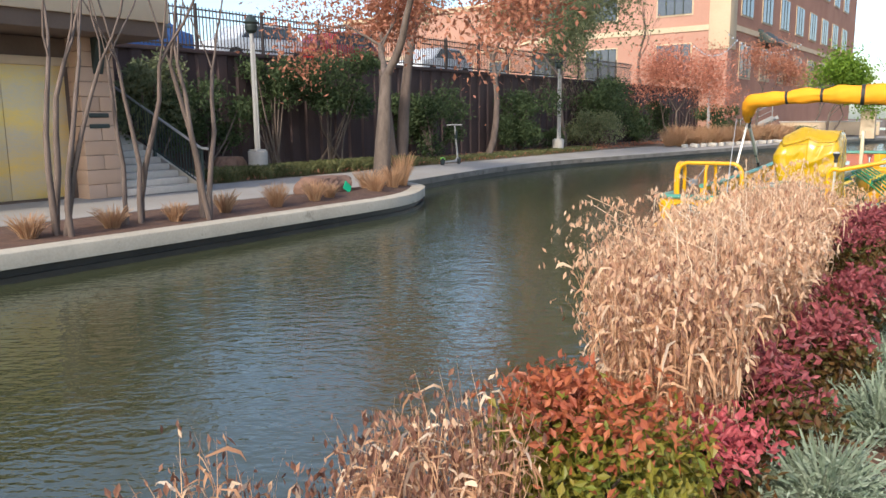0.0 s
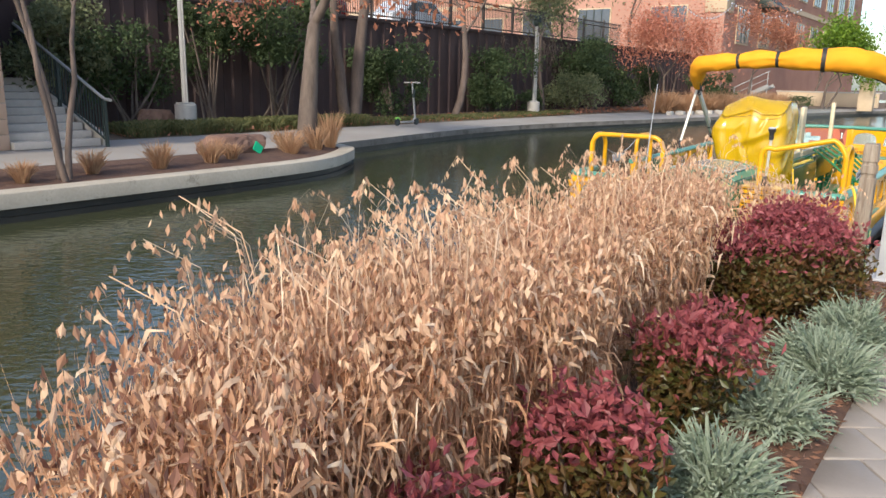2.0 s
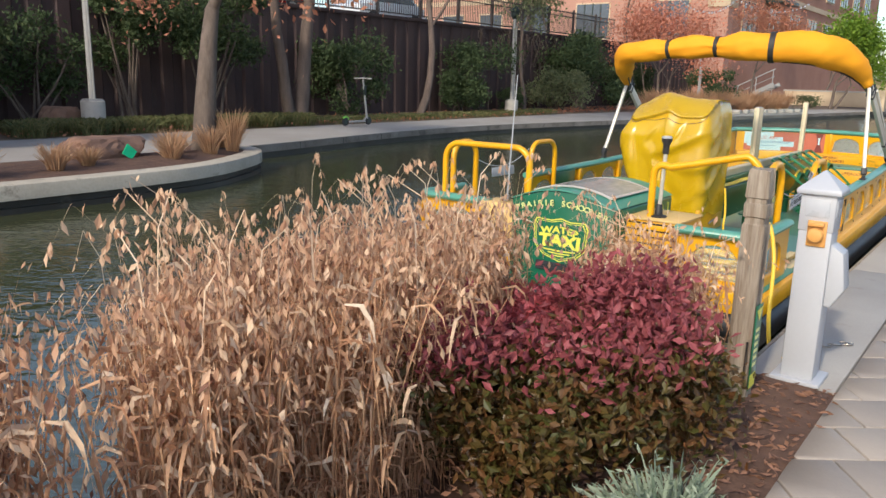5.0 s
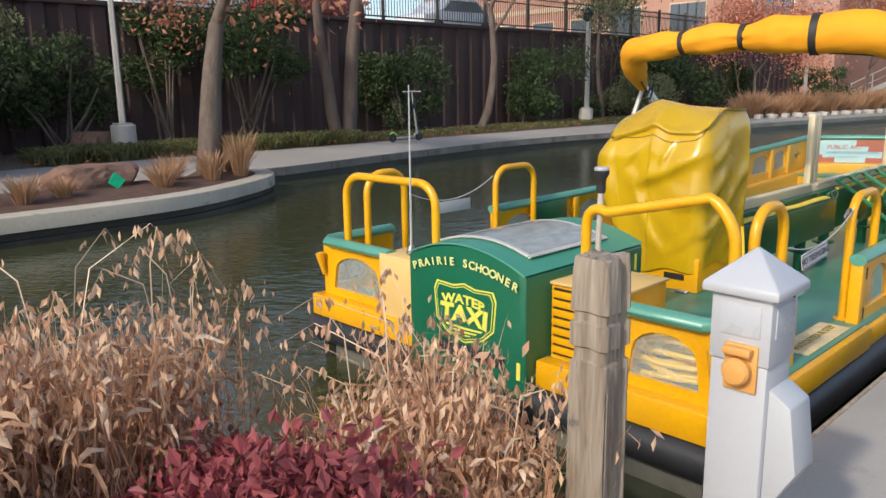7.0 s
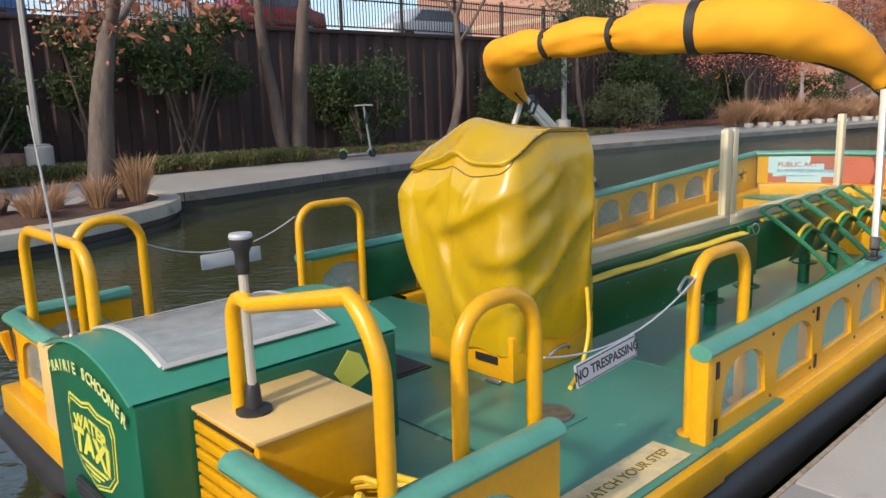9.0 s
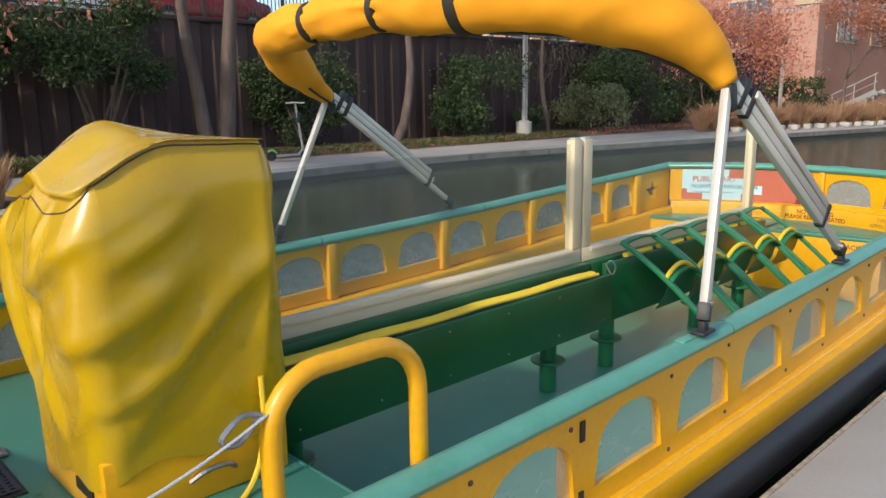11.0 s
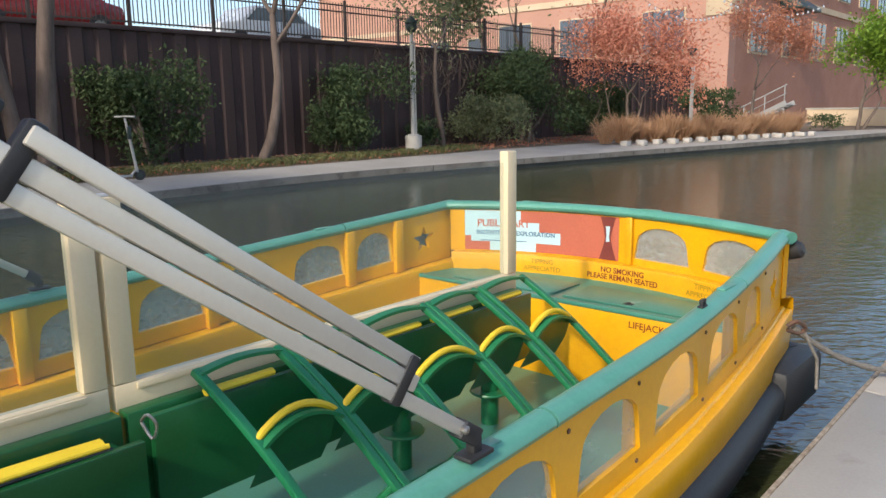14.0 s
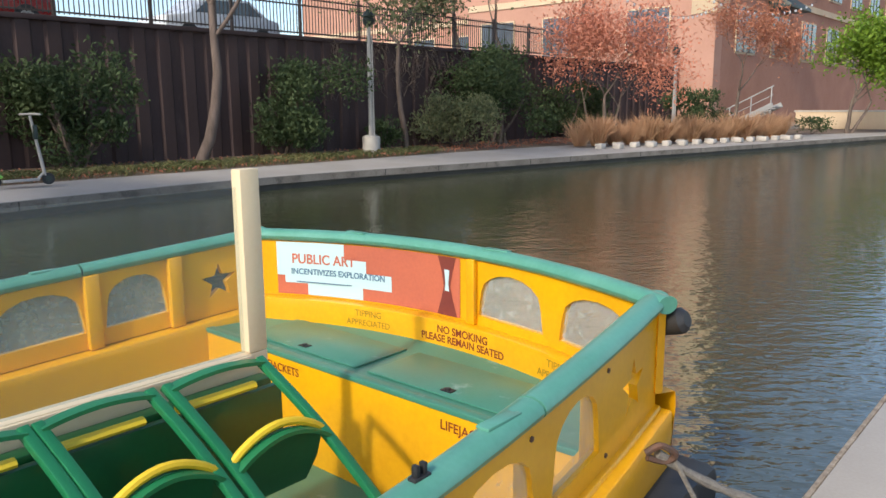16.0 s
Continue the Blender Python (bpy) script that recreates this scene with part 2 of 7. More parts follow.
REDCAR = mat("red_car_paint", (0.35, 0.02, 0.02), (0.28, 0.015, 0.015), 0.25, bump=0, coat=0.5)
WHITECAR = mat("white_car_paint", (0.70, 0.72, 0.75), (0.66, 0.68, 0.7), 0.25, bump=0, coat=0.5)
BLUECAR = mat("blue_car_paint", (0.06, 0.16, 0.42), (0.05, 0.13, 0.36), 0.25, bump=0, coat=0.5)
ASPH = mat("asphalt", (0.06, 0.058, 0.055), (0.045, 0.043, 0.04), 0.9, fine=60, bump=0.2)
ACRYL = clear_mat("clear_acrylic", (0.64, 0.67, 0.62), 0.31, 0.14)
SCREEN = clear_mat("clear_screen", (0.70, 0.72, 0.72), 0.045, 0.03)
HATCH = clear_mat("smoked_hatch", (0.40, 0.40, 0.38), 0.75, 0.18)

L_OATS = leaf_mat("dry_sea_oats", (0.76, 0.465, 0.27), (0.35, 0.165, 0.09), 0.7, 0.28)
L_STRAW = leaf_mat("bleached_leaves", (0.88, 0.72, 0.54), (0.62, 0.40, 0.24), 0.6, 0.25)
L_DARKSEED = leaf_mat("brown_seed_heads", (0.34, 0.17, 0.11), (0.15, 0.065, 0.045), 0.7, 0.25)
L_SEED = leaf_mat("dry_seed_heads", (0.83, 0.60, 0.40), (0.44, 0.22, 0.13), 0.7, 0.28)
L_RED = leaf_mat("crimson_leaves", (0.70, 0.16, 0.18), (0.38, 0.08, 0.09), 0.45, 0.3)
L_WINE = leaf_mat("wine_red_leaves", (0.46, 0.12, 0.13), (0.19, 0.045, 0.05), 0.45, 0.3)
L_NORANGE = leaf_mat("orange_red_leaves", (0.52, 0.17, 0.07), (0.30, 0.07, 0.04), 0.45)
L_NLIME = leaf_mat("yellow_green_leaves", (0.14, 0.19, 0.03), (0.27, 0.20, 0.03), 0.4)
L_NGREEN = leaf_mat("nandina_green_leaves", (0.055, 0.080, 0.018), (0.16, 0.065, 0.025), 0.4)
L_SILVER = leaf_mat("silver_green_leaves", (0.40, 0.45, 0.34), (0.17, 0.23, 0.15), 0.7)
L_EVER = leaf_mat("evergreen_leaves", (0.03, 0.055, 0.022), (0.105, 0.14, 0.06), 0.6, 0.25, 0.2)
L_PALE = leaf_mat("grey_green_leaves", (0.11, 0.14, 0.07), (0.24, 0.25, 0.13), 0.65, 0.35, 0.2)
L_ORANGE = leaf_mat("russet_leaves", (0.66, 0.29, 0.19), (0.42, 0.14, 0.085), 0.6)
L_ORANGE2 = leaf_mat("tan_russet_leaves", (0.52, 0.24, 0.14), (0.36, 0.13, 0.08), 0.6)
L_BRIGHT = leaf_mat("bright_green_leaves", (0.22, 0.33, 0.03), (0.10, 0.19, 0.02), 0.5, 0.35)
L_LIRI = leaf_mat("striped_lily_turf", (0.055, 0.08, 0.028), (0.22, 0.20, 0.085), 0.6, 0.2, 0.2)
L_TAN = leaf_mat("tan_grass", (0.55, 0.36, 0.21), (0.38, 0.20, 0.11), 0.75)


def water_mat():
    m = bpy.data.materials.new("canal_water")
    m.use_nodes = True
    n, l = m.node_tree.nodes, m.node_tree.links
    b = n["Principled BSDF"]
    b.inputs["Base Color"].default_value = (0.050, 0.054, 0.022, 1)
    b.inputs["Roughness"].default_value, b.inputs["IOR"].default_value = 0.03, 1.6
    b.inputs["Specular IOR Level"].default_value = 1.0
    tc = n.new("ShaderNodeTexCoord")
    heights = []
    for sc, st, turn, k in ((0.9, (1.5, 1.0, 1), 0.6, 0.32), (3.6, (1.8, 1.0, 1), 0.95, 0.26), (8.5, (2.0, 1.0, 1), 0.7, 0.26), (17.0, (1.7, 1.0, 1), 0.5, 0.19)):
        mp = n.new("ShaderNodeMapping")
        mp.vector_type = "TEXTURE"
        mp.inputs["Scale"].default_value = st
        mp.inputs["Rotation"].default_value = (0, 0, turn)
        nz = n.new("ShaderNodeTexNoise")
        nz.inputs["Scale"].default_value, nz.inputs["Detail"].default_value = sc, 2
        l.new(tc.outputs["Object"], mp.inputs["Vector"])
        l.new(mp.outputs[0], nz.inputs["Vector"])
        mu = n.new("ShaderNodeMath")
        mu.operation = "MULTIPLY_ADD"
        l.new(nz.outputs["Fac"], mu.inputs[0])
        mu.inputs[1].default_value = k
        if heights:
            l.new(heights[-1].outputs[0], mu.inputs[2])
        else:
            mu.inputs[2].default_value = 0
        heights.append(mu)
    bp = n.new("ShaderNodeBump")
    bp.inputs["Strength"].default_value, bp.inputs["Distance"].default_value = 1.0, 0.031
    l.new(heights[-1].outputs[0], bp.inputs["Height"])
    l.new(bp.outputs[0], b.inputs["Normal"])
    return m


WATER = water_mat()


# ---- mesh tools ----
class Geo:
    """Grows lists of vertices and faces."""

    def __init__(self):
        self.v, self.f = [], []

    def add(self, verts, faces):
        k = len(self.v)
        self.v += [tuple(p) for p in verts]
        self.f += [tuple(i + k for i in q) for q in faces]
        return self

    def box(self, x0, x1, y0, y1, z0, z1, m=None):
        vs = [Vector((x, y, z)) for z in (z0, z1) for x, y in ((x0, y0), (x1, y0), (x1, y1), (x0, y1))]
        if m:
            vs = [m @ p for p in vs]
        return self.add(vs, [(3, 2, 1, 0), (4, 5, 6, 7), (0, 1, 5, 4), (1, 2, 6, 5), (2, 3, 7, 6), (3, 0, 4, 7)])

    def tube(self, pts, r, seg=8, caps=True, squash=None):
        """Round bar along points; r one radius or one for each point; squash: (across, upright) factors."""
        pts = [Vector(p) for p in pts]
        rs = r if isinstance(r, (list, tuple)) else [r] * len(pts)
        verts, faces, up = [], [], None
        for i, p in enumerate(pts):
            d = (pts[min(i + 1, len(pts) - 1)] - pts[max(i - 1, 0)]).normalized()
            if up is None:
                up = Vector((0, 0, 1)) if abs(d.z) < 0.9 else Vector((0, 1, 0))
            a = d.cross(up).normalized()
            up = a.cross(d).normalized()
            sa, su = squash or (1, 1)
            for k in range(seg):
                w = 2 * math.pi * k / seg
                verts.append(p + (a * math.cos(w) * sa + up * math.sin(w) * su) * rs[i])
        for i in range(len(pts) - 1):
            for k in range(seg):
                j = (k + 1) % seg
                faces.append((i * seg + k, i * seg + j, (i + 1) * seg + j, (i + 1) * seg + k))
        if caps:
            faces += [tuple(range(seg))[::-1], tuple((len(pts) - 1) * seg + k for k in range(seg))]
        return self.add(verts, faces)

    def bar(self, a, b, w, h, up=(0, 0, 1)):
        """Square bar from a to b, w wide and h high."""
        a, b = Vector(a), Vector(b)
        d = (b - a).normalized()
        up = Vector(up)
        s = d.cross(up)
        s = s.normalized() if s.length > 1e-4 else Vector((1, 0, 0))
        u = s.cross(d).normalized()
        vs = [q + s * w / 2 * i + u * h / 2 * j for q in (a, b) for i, j in ((-1, -1), (1, -1), (1, 1), (-1, 1))]
        return self.add(vs, [(3, 2, 1, 0), (4, 5, 6, 7), (0, 1, 5, 4), (1, 2, 6, 5), (2, 3, 7, 6), (3, 0, 4, 7)])

    def strip(self, pts, w, h, up=(0, 0, 1)):
        """Flat bar w wide and h thick bent along points, in one piece."""
        pts = [Vector(p) for p in pts]
        vs, n = [], len(pts)
        for i, p in enumerate(pts):
            d = (pts[min(i + 1, n - 1)] - pts[max(i - 1, 0)]).normalized()
            s = d.cross(Vector(up)).normalized()
            u = s.cross(d).normalized()
            vs += [p + s * w / 2 * a + u * h / 2 * b for a, b in ((-1, -1), (1, -1), (1, 1), (-1, 1))]
        fs = [(3, 2, 1, 0), tuple(4 * (n - 1) + k for k in range(4))]
        fs += [(4 * i + k, 4 * i + (k + 1) % 4, 4 * i + 4 + (k + 1) % 4, 4 * i + 4 + k) for i in range(n - 1) for k in range(4)]
        return self.add(vs, fs)

    def prism(self, ring, off):
        """Flat ring of points pushed by off."""
        ring = [Vector(p) for p in ring]
        n = len(ring)
        vs = ring + [p + Vector(off) for p in ring]
        return self.add(vs, [tuple(range(n))[::-1], tuple(range(n, 2 * n))] + [(i, (i + 1) % n, n + (i + 1) % n, n + i) for i in range(n)])

    def lathe(self, profile, c, seg=16):
        """Turned shape round the upright through c; profile of (radius, z)."""
        vs = [(c[0] + r * math.cos(2 * math.pi * k / seg), c[1] + r * math.sin(2 * math.pi * k / seg), c[2] + z) for r, z in profile for k in range(seg)]
        fs = [(i * seg + k, i * seg + (k + 1) % seg, (i + 1) * seg + (k + 1) % seg, (i + 1) * seg + k) for i in range(len(profile) - 1) for k in range(seg)]
        fs += [tuple(range(seg))[::-1], tuple((len(profile) - 1) * seg + k for k in range(seg))]
        return self.add(vs, fs)

    def grid(self, rows):
        """Sheet through rows of points."""
        n = len(rows[0])
        return self.add([p for r in rows for p in r], [(i * n + k, i * n + k + 1, (i + 1) * n + k + 1, (i + 1) * n + k) for i in range(len(rows) - 1) for k in range(n - 1)])


def mesh_of(name, geo, material, bev=0.0, smooth=False):
    me = bpy.data.meshes.new(name)
    me.from_pydata(geo.v, [], geo.f)
    if bev:
        bm = bmesh.new()
        bm.from_mesh(me)
        bmesh.ops.recalc_face_normals(bm, faces=bm.faces)
        sharp = [e for e in bm.edges if len(e.link_faces) == 2 and e.calc_face_angle(0) > 0.6]
        bmesh.ops.bevel(bm, geom=sharp, offset=bev, segments=2, profile=0.5, affect="EDGES", clamp_overlap=True)
        bm.to_mesh(me)
        bm.free()
    if smooth or bev:
        me.polygons.foreach_set("use_smooth", [True] * len(me.polygons))
        if bev and not smooth or smooth == "auto":
            me.set_sharp_from_angle(angle=0.6)
    me.materials.append(material)
    me.update()
    return me


def part(name, geo, material, parent, label="", bev=0.0, smooth=False):
    ob = new(name, mesh_of(name, geo, material, bev, smooth))
    ob.parent = parent
    if parent.type == "EMPTY":
        ob.matrix_parent_inverse = parent.matrix_basis.inverted()
    if label:
        ob["label"] = label
    return ob


def thing(name, at, label, category, group="", kind=""):
    ob = new(name)
    ob.empty_display_size = 0.1
    ob.matrix_basis = Matrix.Translation(at)
    return tagged(ob, label, category, group, kind)


def solid(name, geo, material, label, category="", kind="", bev=0.0, smooth=False, group=""):
    return tagged(new(name, mesh_of(name, geo, material, bev, smooth)), label, category, group, kind)


def words(text, size, m, material, parent, depth=0.0015, align="CENTER", name="lettering", label="", bold=0.0, bend=None):
    cu = bpy.data.curves.new("text", "FONT")
    cu.body, cu.size, cu.extrude, cu.align_x, cu.align_y, cu.offset = text, size, depth, align, "CENTER", bold
    tmp = new("text", cu)
    me = bpy.data.meshes.new_from_object(tmp)
    bpy.data.objects.remove(tmp)
    bpy.data.curves.remove(cu)
    if bend:
        for v in me.vertices:
            v.co = bend(v.co)
    else:
        me.transform(m)
    me.materials.clear()
    me.materials.append(material)
    me.name = name
    ob = new(name, me)
    ob.parent = parent
    if parent.type == "EMPTY":
        ob.matrix_parent_inverse = parent.matrix_basis.inverted()
    ob["label"] = label or text.lower().replace("\n", " ") + " lettering"
    return ob


def arch_pts(a, b, n):
    return [a + (b - a) * i / (n - 1) for i in range(n)]


def smooth_path(pts, n=6):
    """Catmull-Rom curve through points."""
    p = [Vector(q) for q in pts]
    out = []
    for i in range(len(p) - 1):
        a, b, c, d = p[max(i - 1, 0)], p[i], p[i + 1], p[min(i + 2, len(p) - 1)]
        for k in range(n):
            t = k / n
            out.append(0.5 * ((2 * b) + (c - a) * t + (2 * a - 5 * b + 4 * c - d) * t * t + (3 * b - a - 3 * c + d) * t ** 3))
    return out + [p[-1]]


# ---- setting: ground, water, banks ----
WATER_Z = -0.34
solid("ground", Geo().add([(-300, -200, -1.5), (300, -200, -1.5), (300, 900, -1.5), (-300, 900, -1.5)], [(0, 1, 2, 3)]), EARTH, "brown earth under the canal and far land", "ground", "structure")
solid("water", Geo().add([(-20, -60, WATER_Z), (60, -60, WATER_Z), (60, 140, WATER_Z), (-20, 140, WATER_Z)], [(0, 1, 2, 3)]), WATER, "rippled olive green canal water", "water", "structure")


FAR_EDGE = [(-12.65, -40), (-12.65, 14.0), (-12.85, 17), (-13.4, 20), (-13.85, 23.5), (-13.85, 27), (-13.45, 30), (-12.8, 34), (-11.75, 40), (-10.6, 46), (-9.2, 54), (-7.6, 62), (-3.5, 72), (5.0, 92)]
_edge = smooth_path([(x, y, 0) for x, y in FAR_EDGE], 5)
PAVE_Z = -0.03


def far_kerb_x(y):
    return float(np.interp(y, [p.y for p in _edge], [p.x for p in _edge]))


def far_back_x(y):
    return -15.6 + (0 if y < 33 else 0.0085 * (y - 33) ** 2 if y < 60 else 6.2 + 0.46 * (y - 60))


# far pavement with its old kerb, to a bend in the distance
ys = [14.6] + [16 + 1.5 * k for k in range(31)] + [66, 72, 80, 90]
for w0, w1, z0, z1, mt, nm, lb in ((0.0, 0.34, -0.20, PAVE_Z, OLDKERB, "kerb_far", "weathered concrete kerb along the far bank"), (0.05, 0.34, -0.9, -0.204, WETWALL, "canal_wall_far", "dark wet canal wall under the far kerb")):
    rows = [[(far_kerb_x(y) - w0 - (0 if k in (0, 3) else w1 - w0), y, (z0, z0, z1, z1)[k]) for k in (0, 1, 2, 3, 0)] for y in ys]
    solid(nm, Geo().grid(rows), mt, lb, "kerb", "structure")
# shallow joints across the kerb face
kerb_joints = Geo()
for k in range(26):
    y = 15.6 + 1.75 * k
    kerb_joints.box(far_kerb_x(y) - 0.02, far_kerb_x(y) + 0.004, y - 0.012, y + 0.012, -0.2, PAVE_Z - 0.01)
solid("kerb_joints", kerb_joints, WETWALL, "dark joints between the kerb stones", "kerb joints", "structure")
g = Geo().grid([[(far_kerb_x(y) + 0.004, y, PAVE_Z - 0.01), (far_kerb_x(y) + 0.004, y, PAVE_Z + 0.004), (far_kerb_x(y) - 0.34, y, PAVE_Z + 0.006), (min(far_back_x(y), far_kerb_x(y) - 0.8), y, 0.07)] for y in [-30, 0, 8] + ys])
solid("pavement_far", g, PAVE, "pale concrete footpath on the far bank", "footpath", "structure")
g = Geo().grid([[(min(far_back_x(y), far_kerb_x(y) - 0.8) + 0.05, y, 0.05), (min(-16.4, far_kerb_x(y) - 1.6), y, 0.12), (-17.5, y, 0.16), (-26, y, 0.2)] for y in [11.2] + ys])
solid("bed_far", g, EARTH, "leaf-littered planting bed below the wall", "planting bed", "structure")
# island kerb: long straight edge and a round tip
ISL = [(-9.3, -30), (-9.3, -22), (-9.3, -14), (-9.3, -7), (-9.3, -1), (-9.32, 4), (-9.4, 8), (-9.5, 11.2), (-9.72, 12.6), (-10.25, 13.7), (-10.9, 14.6), (-11.6, 15.05), (-12.3, 15.2), (-12.9, 15.15)]
isl = [Vector((p.x, p.y, 0)) for p in smooth_path([(x, y, 0) for x, y in ISL], 6)]
g, g2 = Geo(), Geo()
ring_o, ring_i = [], []
for i, p in enumerate(isl):
    d = (isl[min(i + 1, len(isl) - 1)] - isl[max(i - 1, 0)]).normalized()
    n_in = Vector((-d.y, d.x, 0))
    ring_o.append(p)
    ring_i.append(p + n_in * 0.34)
g.grid([[(o.x, o.y, -0.155), (o.x, o.y, 0.045), (q.x, q.y, 0.055), (q.x, q.y, -0.155)] for o, q in zip(ring_o, ring_i)])
solid("kerb_island", g, KERB, "cream concrete coping round the planted tip", "kerb", "structure", bev=0.015)
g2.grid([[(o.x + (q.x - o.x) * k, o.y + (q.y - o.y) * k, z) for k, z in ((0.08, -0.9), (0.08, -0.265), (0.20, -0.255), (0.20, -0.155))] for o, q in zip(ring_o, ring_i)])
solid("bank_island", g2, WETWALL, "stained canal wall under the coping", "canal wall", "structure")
g = Geo().grid([[(q.x, q.y, 0.03), (q.x - 1.0 if q.y < 11 else (q.x * 0.5 - 11.6 * 0.5), q.y if q.y < 11 else q.y * 0.5 + 13 * 0.5, 0.11), (-11.7, min(q.y, 13.4), 0.08), (-12.5, min(q.y, 14.6), -0.04)] for q in ring_i])
solid("bed_island", g, MULCH, "red-brown mulch bed behind the island coping", "planting bed", "structure")
# near bank: mulch bed, coping strip and joint bed under the pavers
g = Geo()
rows = []
for i in range(60):
    y = -14 + i * 0.395
    rows.append([(-2.7, y, -1.2), (-2.05 + 0.12 * math.sin(y * 1.7), y, -0.42), (-1.35, y, -0.14 + 0.03 * math.sin(y * 3)), (-0.5, y, 0.0 + 0.02 * math.sin(y * 2.3)), (0.0, y, 0.0), (0.16, y, -0.01)])
g.grid(rows)
solid("bed_near", g, MULCH, "bark-mulched planting bed sloping to the water", "planting bed", "structure")
g = Geo().box(0.15, 80, -60, 140, -1.0, -0.035)
solid("paving_bed", g, SAND, "sandy bed under the stone pavers", "paving bed", "structure")
for k in range(12):
    y0 = 9.32 + k * 3.05
    tagged(new("dock_slab", mesh_of("dock_slab", Geo().box(-0.31, 0.145, y0, y0 + 3.04, -0.9, 0.0), DOCK, bev=0.012)), "pale grey concrete dock coping slab", "dock slab", "dock slabs", "structure")
solid("dock_lip", Geo().box(-0.335, -0.312, 9.3, 46, -0.12, -0.008), WOOD, "worn timber strip along the dock edge", "dock edge", "structure", bev=0.004)

# ---- the boat ----
CX = -2.05


def rail_z(y):
    return 0.505 + 0.265 * max(0, (y - 10.4) / 8.15) ** 2.7


def half(y):
    return 1.45 if y < 16.6 else 1.45 - 0.185 * ((y - 16.6) / 1.95) ** 1.6


def side(s):
    """Maps (along, height under the rail, outward) onto the side wall: s is 1 towards the dock, -1 away."""
    return lambda u, v, d: Vector((CX + s * (half(u) + d), u, rail_z(u) + v))


def bow(u, v, d):
    """Maps (0..1 across the bow, height under the rail, outward) onto the curved bow."""
    a = Vector((-3.27 + 2.51 * u, 18.55 + 0.26 * (1 - (2 * u - 1) ** 2), 0))
    n = Vector((-0.26 * 4 * (0.5 - u) / 2.51 * 2, 1, 0)).normalized()
    return a + n * d + Vector((0, 0, 0.77 + 0.02 * (1 - (2 * u - 1) ** 2) + v))


def stern(u, v, d):
    return Vector((u, 10.45 - d, 0.505 + v))


def cut_panel(f, u0, u1, v0, v1, hole, th=0.035):
    """Panel with one opening: hole is a closed ring of (u, v) round the panel's middle."""
    cu, cv = sum(p[0] for p in hole) / len(hole), sum(p[1] for p in hole) / len(hole)
    angs = sorted([math.atan2(p[1] - cv, p[0] - cu) for p in hole] + [math.atan2(b - cv, a - cu) for a in (u0, u1) for b in (v0, v1)])

    def hit(ring, w):
        dx, dy = math.cos(w), math.sin(w)
        best = 0
        for (ax, ay), (bx, by) in zip(ring, ring[1:] + ring[:1]):
            ex, ey = bx - ax, by - ay
            den = dx * ey - dy * ex
            if abs(den) < 1e-9:
                continue
            t = ((ax - cu) * ey - (ay - cv) * ex) / den
            s = ((ax - cu) * dy - (ay - cv) * dx) / den
            if t > 0 and -1e-6 <= s <= 1 + 1e-6:
                best = max(best, t)
        return cu + dx * best, cv + dy * best

    outer = [(u0, v0), (u1, v0), (u1, v1), (u0, v1)]
    o = [hit(outer, w) for w in angs]
    i = [hit(hole, w) for w in angs]
    n = len(angs)
    vs = [f(a, b, d) for d in (0.0, -th) for ring in (o, i) for a, b in ring]
    fs = []
    for k in range(n):
        j = (k + 1) % n
        fs += [(k, j, n + j, n + k), (2 * n + k, 3 * n + k, 3 * n + j, 2 * n + j), (n + k, n + j, 3 * n + j, 3 * n + k), (k, 2 * n + k, 2 * n + j, j)]
    pane = [f(a, b, -th * 0.5) for a, b in i]
    return Geo().add(vs, fs), Geo().add(pane, [tuple(range(n))])


def arch_hole(cu, w, v0, v1, k=1.0, taper=0.9):
    """Arched opening: flat sill, straight jambs, low-arched head. k scales the width along u."""
    h = v1 - v0
    ring = [(cu - w * k / 2, v0), (cu + w * k / 2, v0), (cu + w * taper * k / 2, v0 + 0.55 * h)]
    for i in range(1, 8):
        a = math.pi * i / 8
        ring.append((cu + w * taper * k / 2 * math.cos(a), v0 + 0.55 * h + 0.45 * h * math.sin(a)))
    ring.append((cu - w * taper * k / 2, v0 + 0.55 * h))
    return ring


def star_hole(cu, cv, r, k=1.0):
    return [(cu + (r if i % 2 == 0 else r * 0.42) * k * math.sin(i * math.pi / 5), cv + (r if i % 2 == 0 else r * 0.42) * math.cos(i * math.pi / 5)) for i in range(10)]


boat = thing("boat", (CX, 14.5, WATER_Z), "yellow and green canal passenger boat moored at the dock", "boat")
ys_hull = [10.42] + arch_pts(10.8, 18.55, 18)
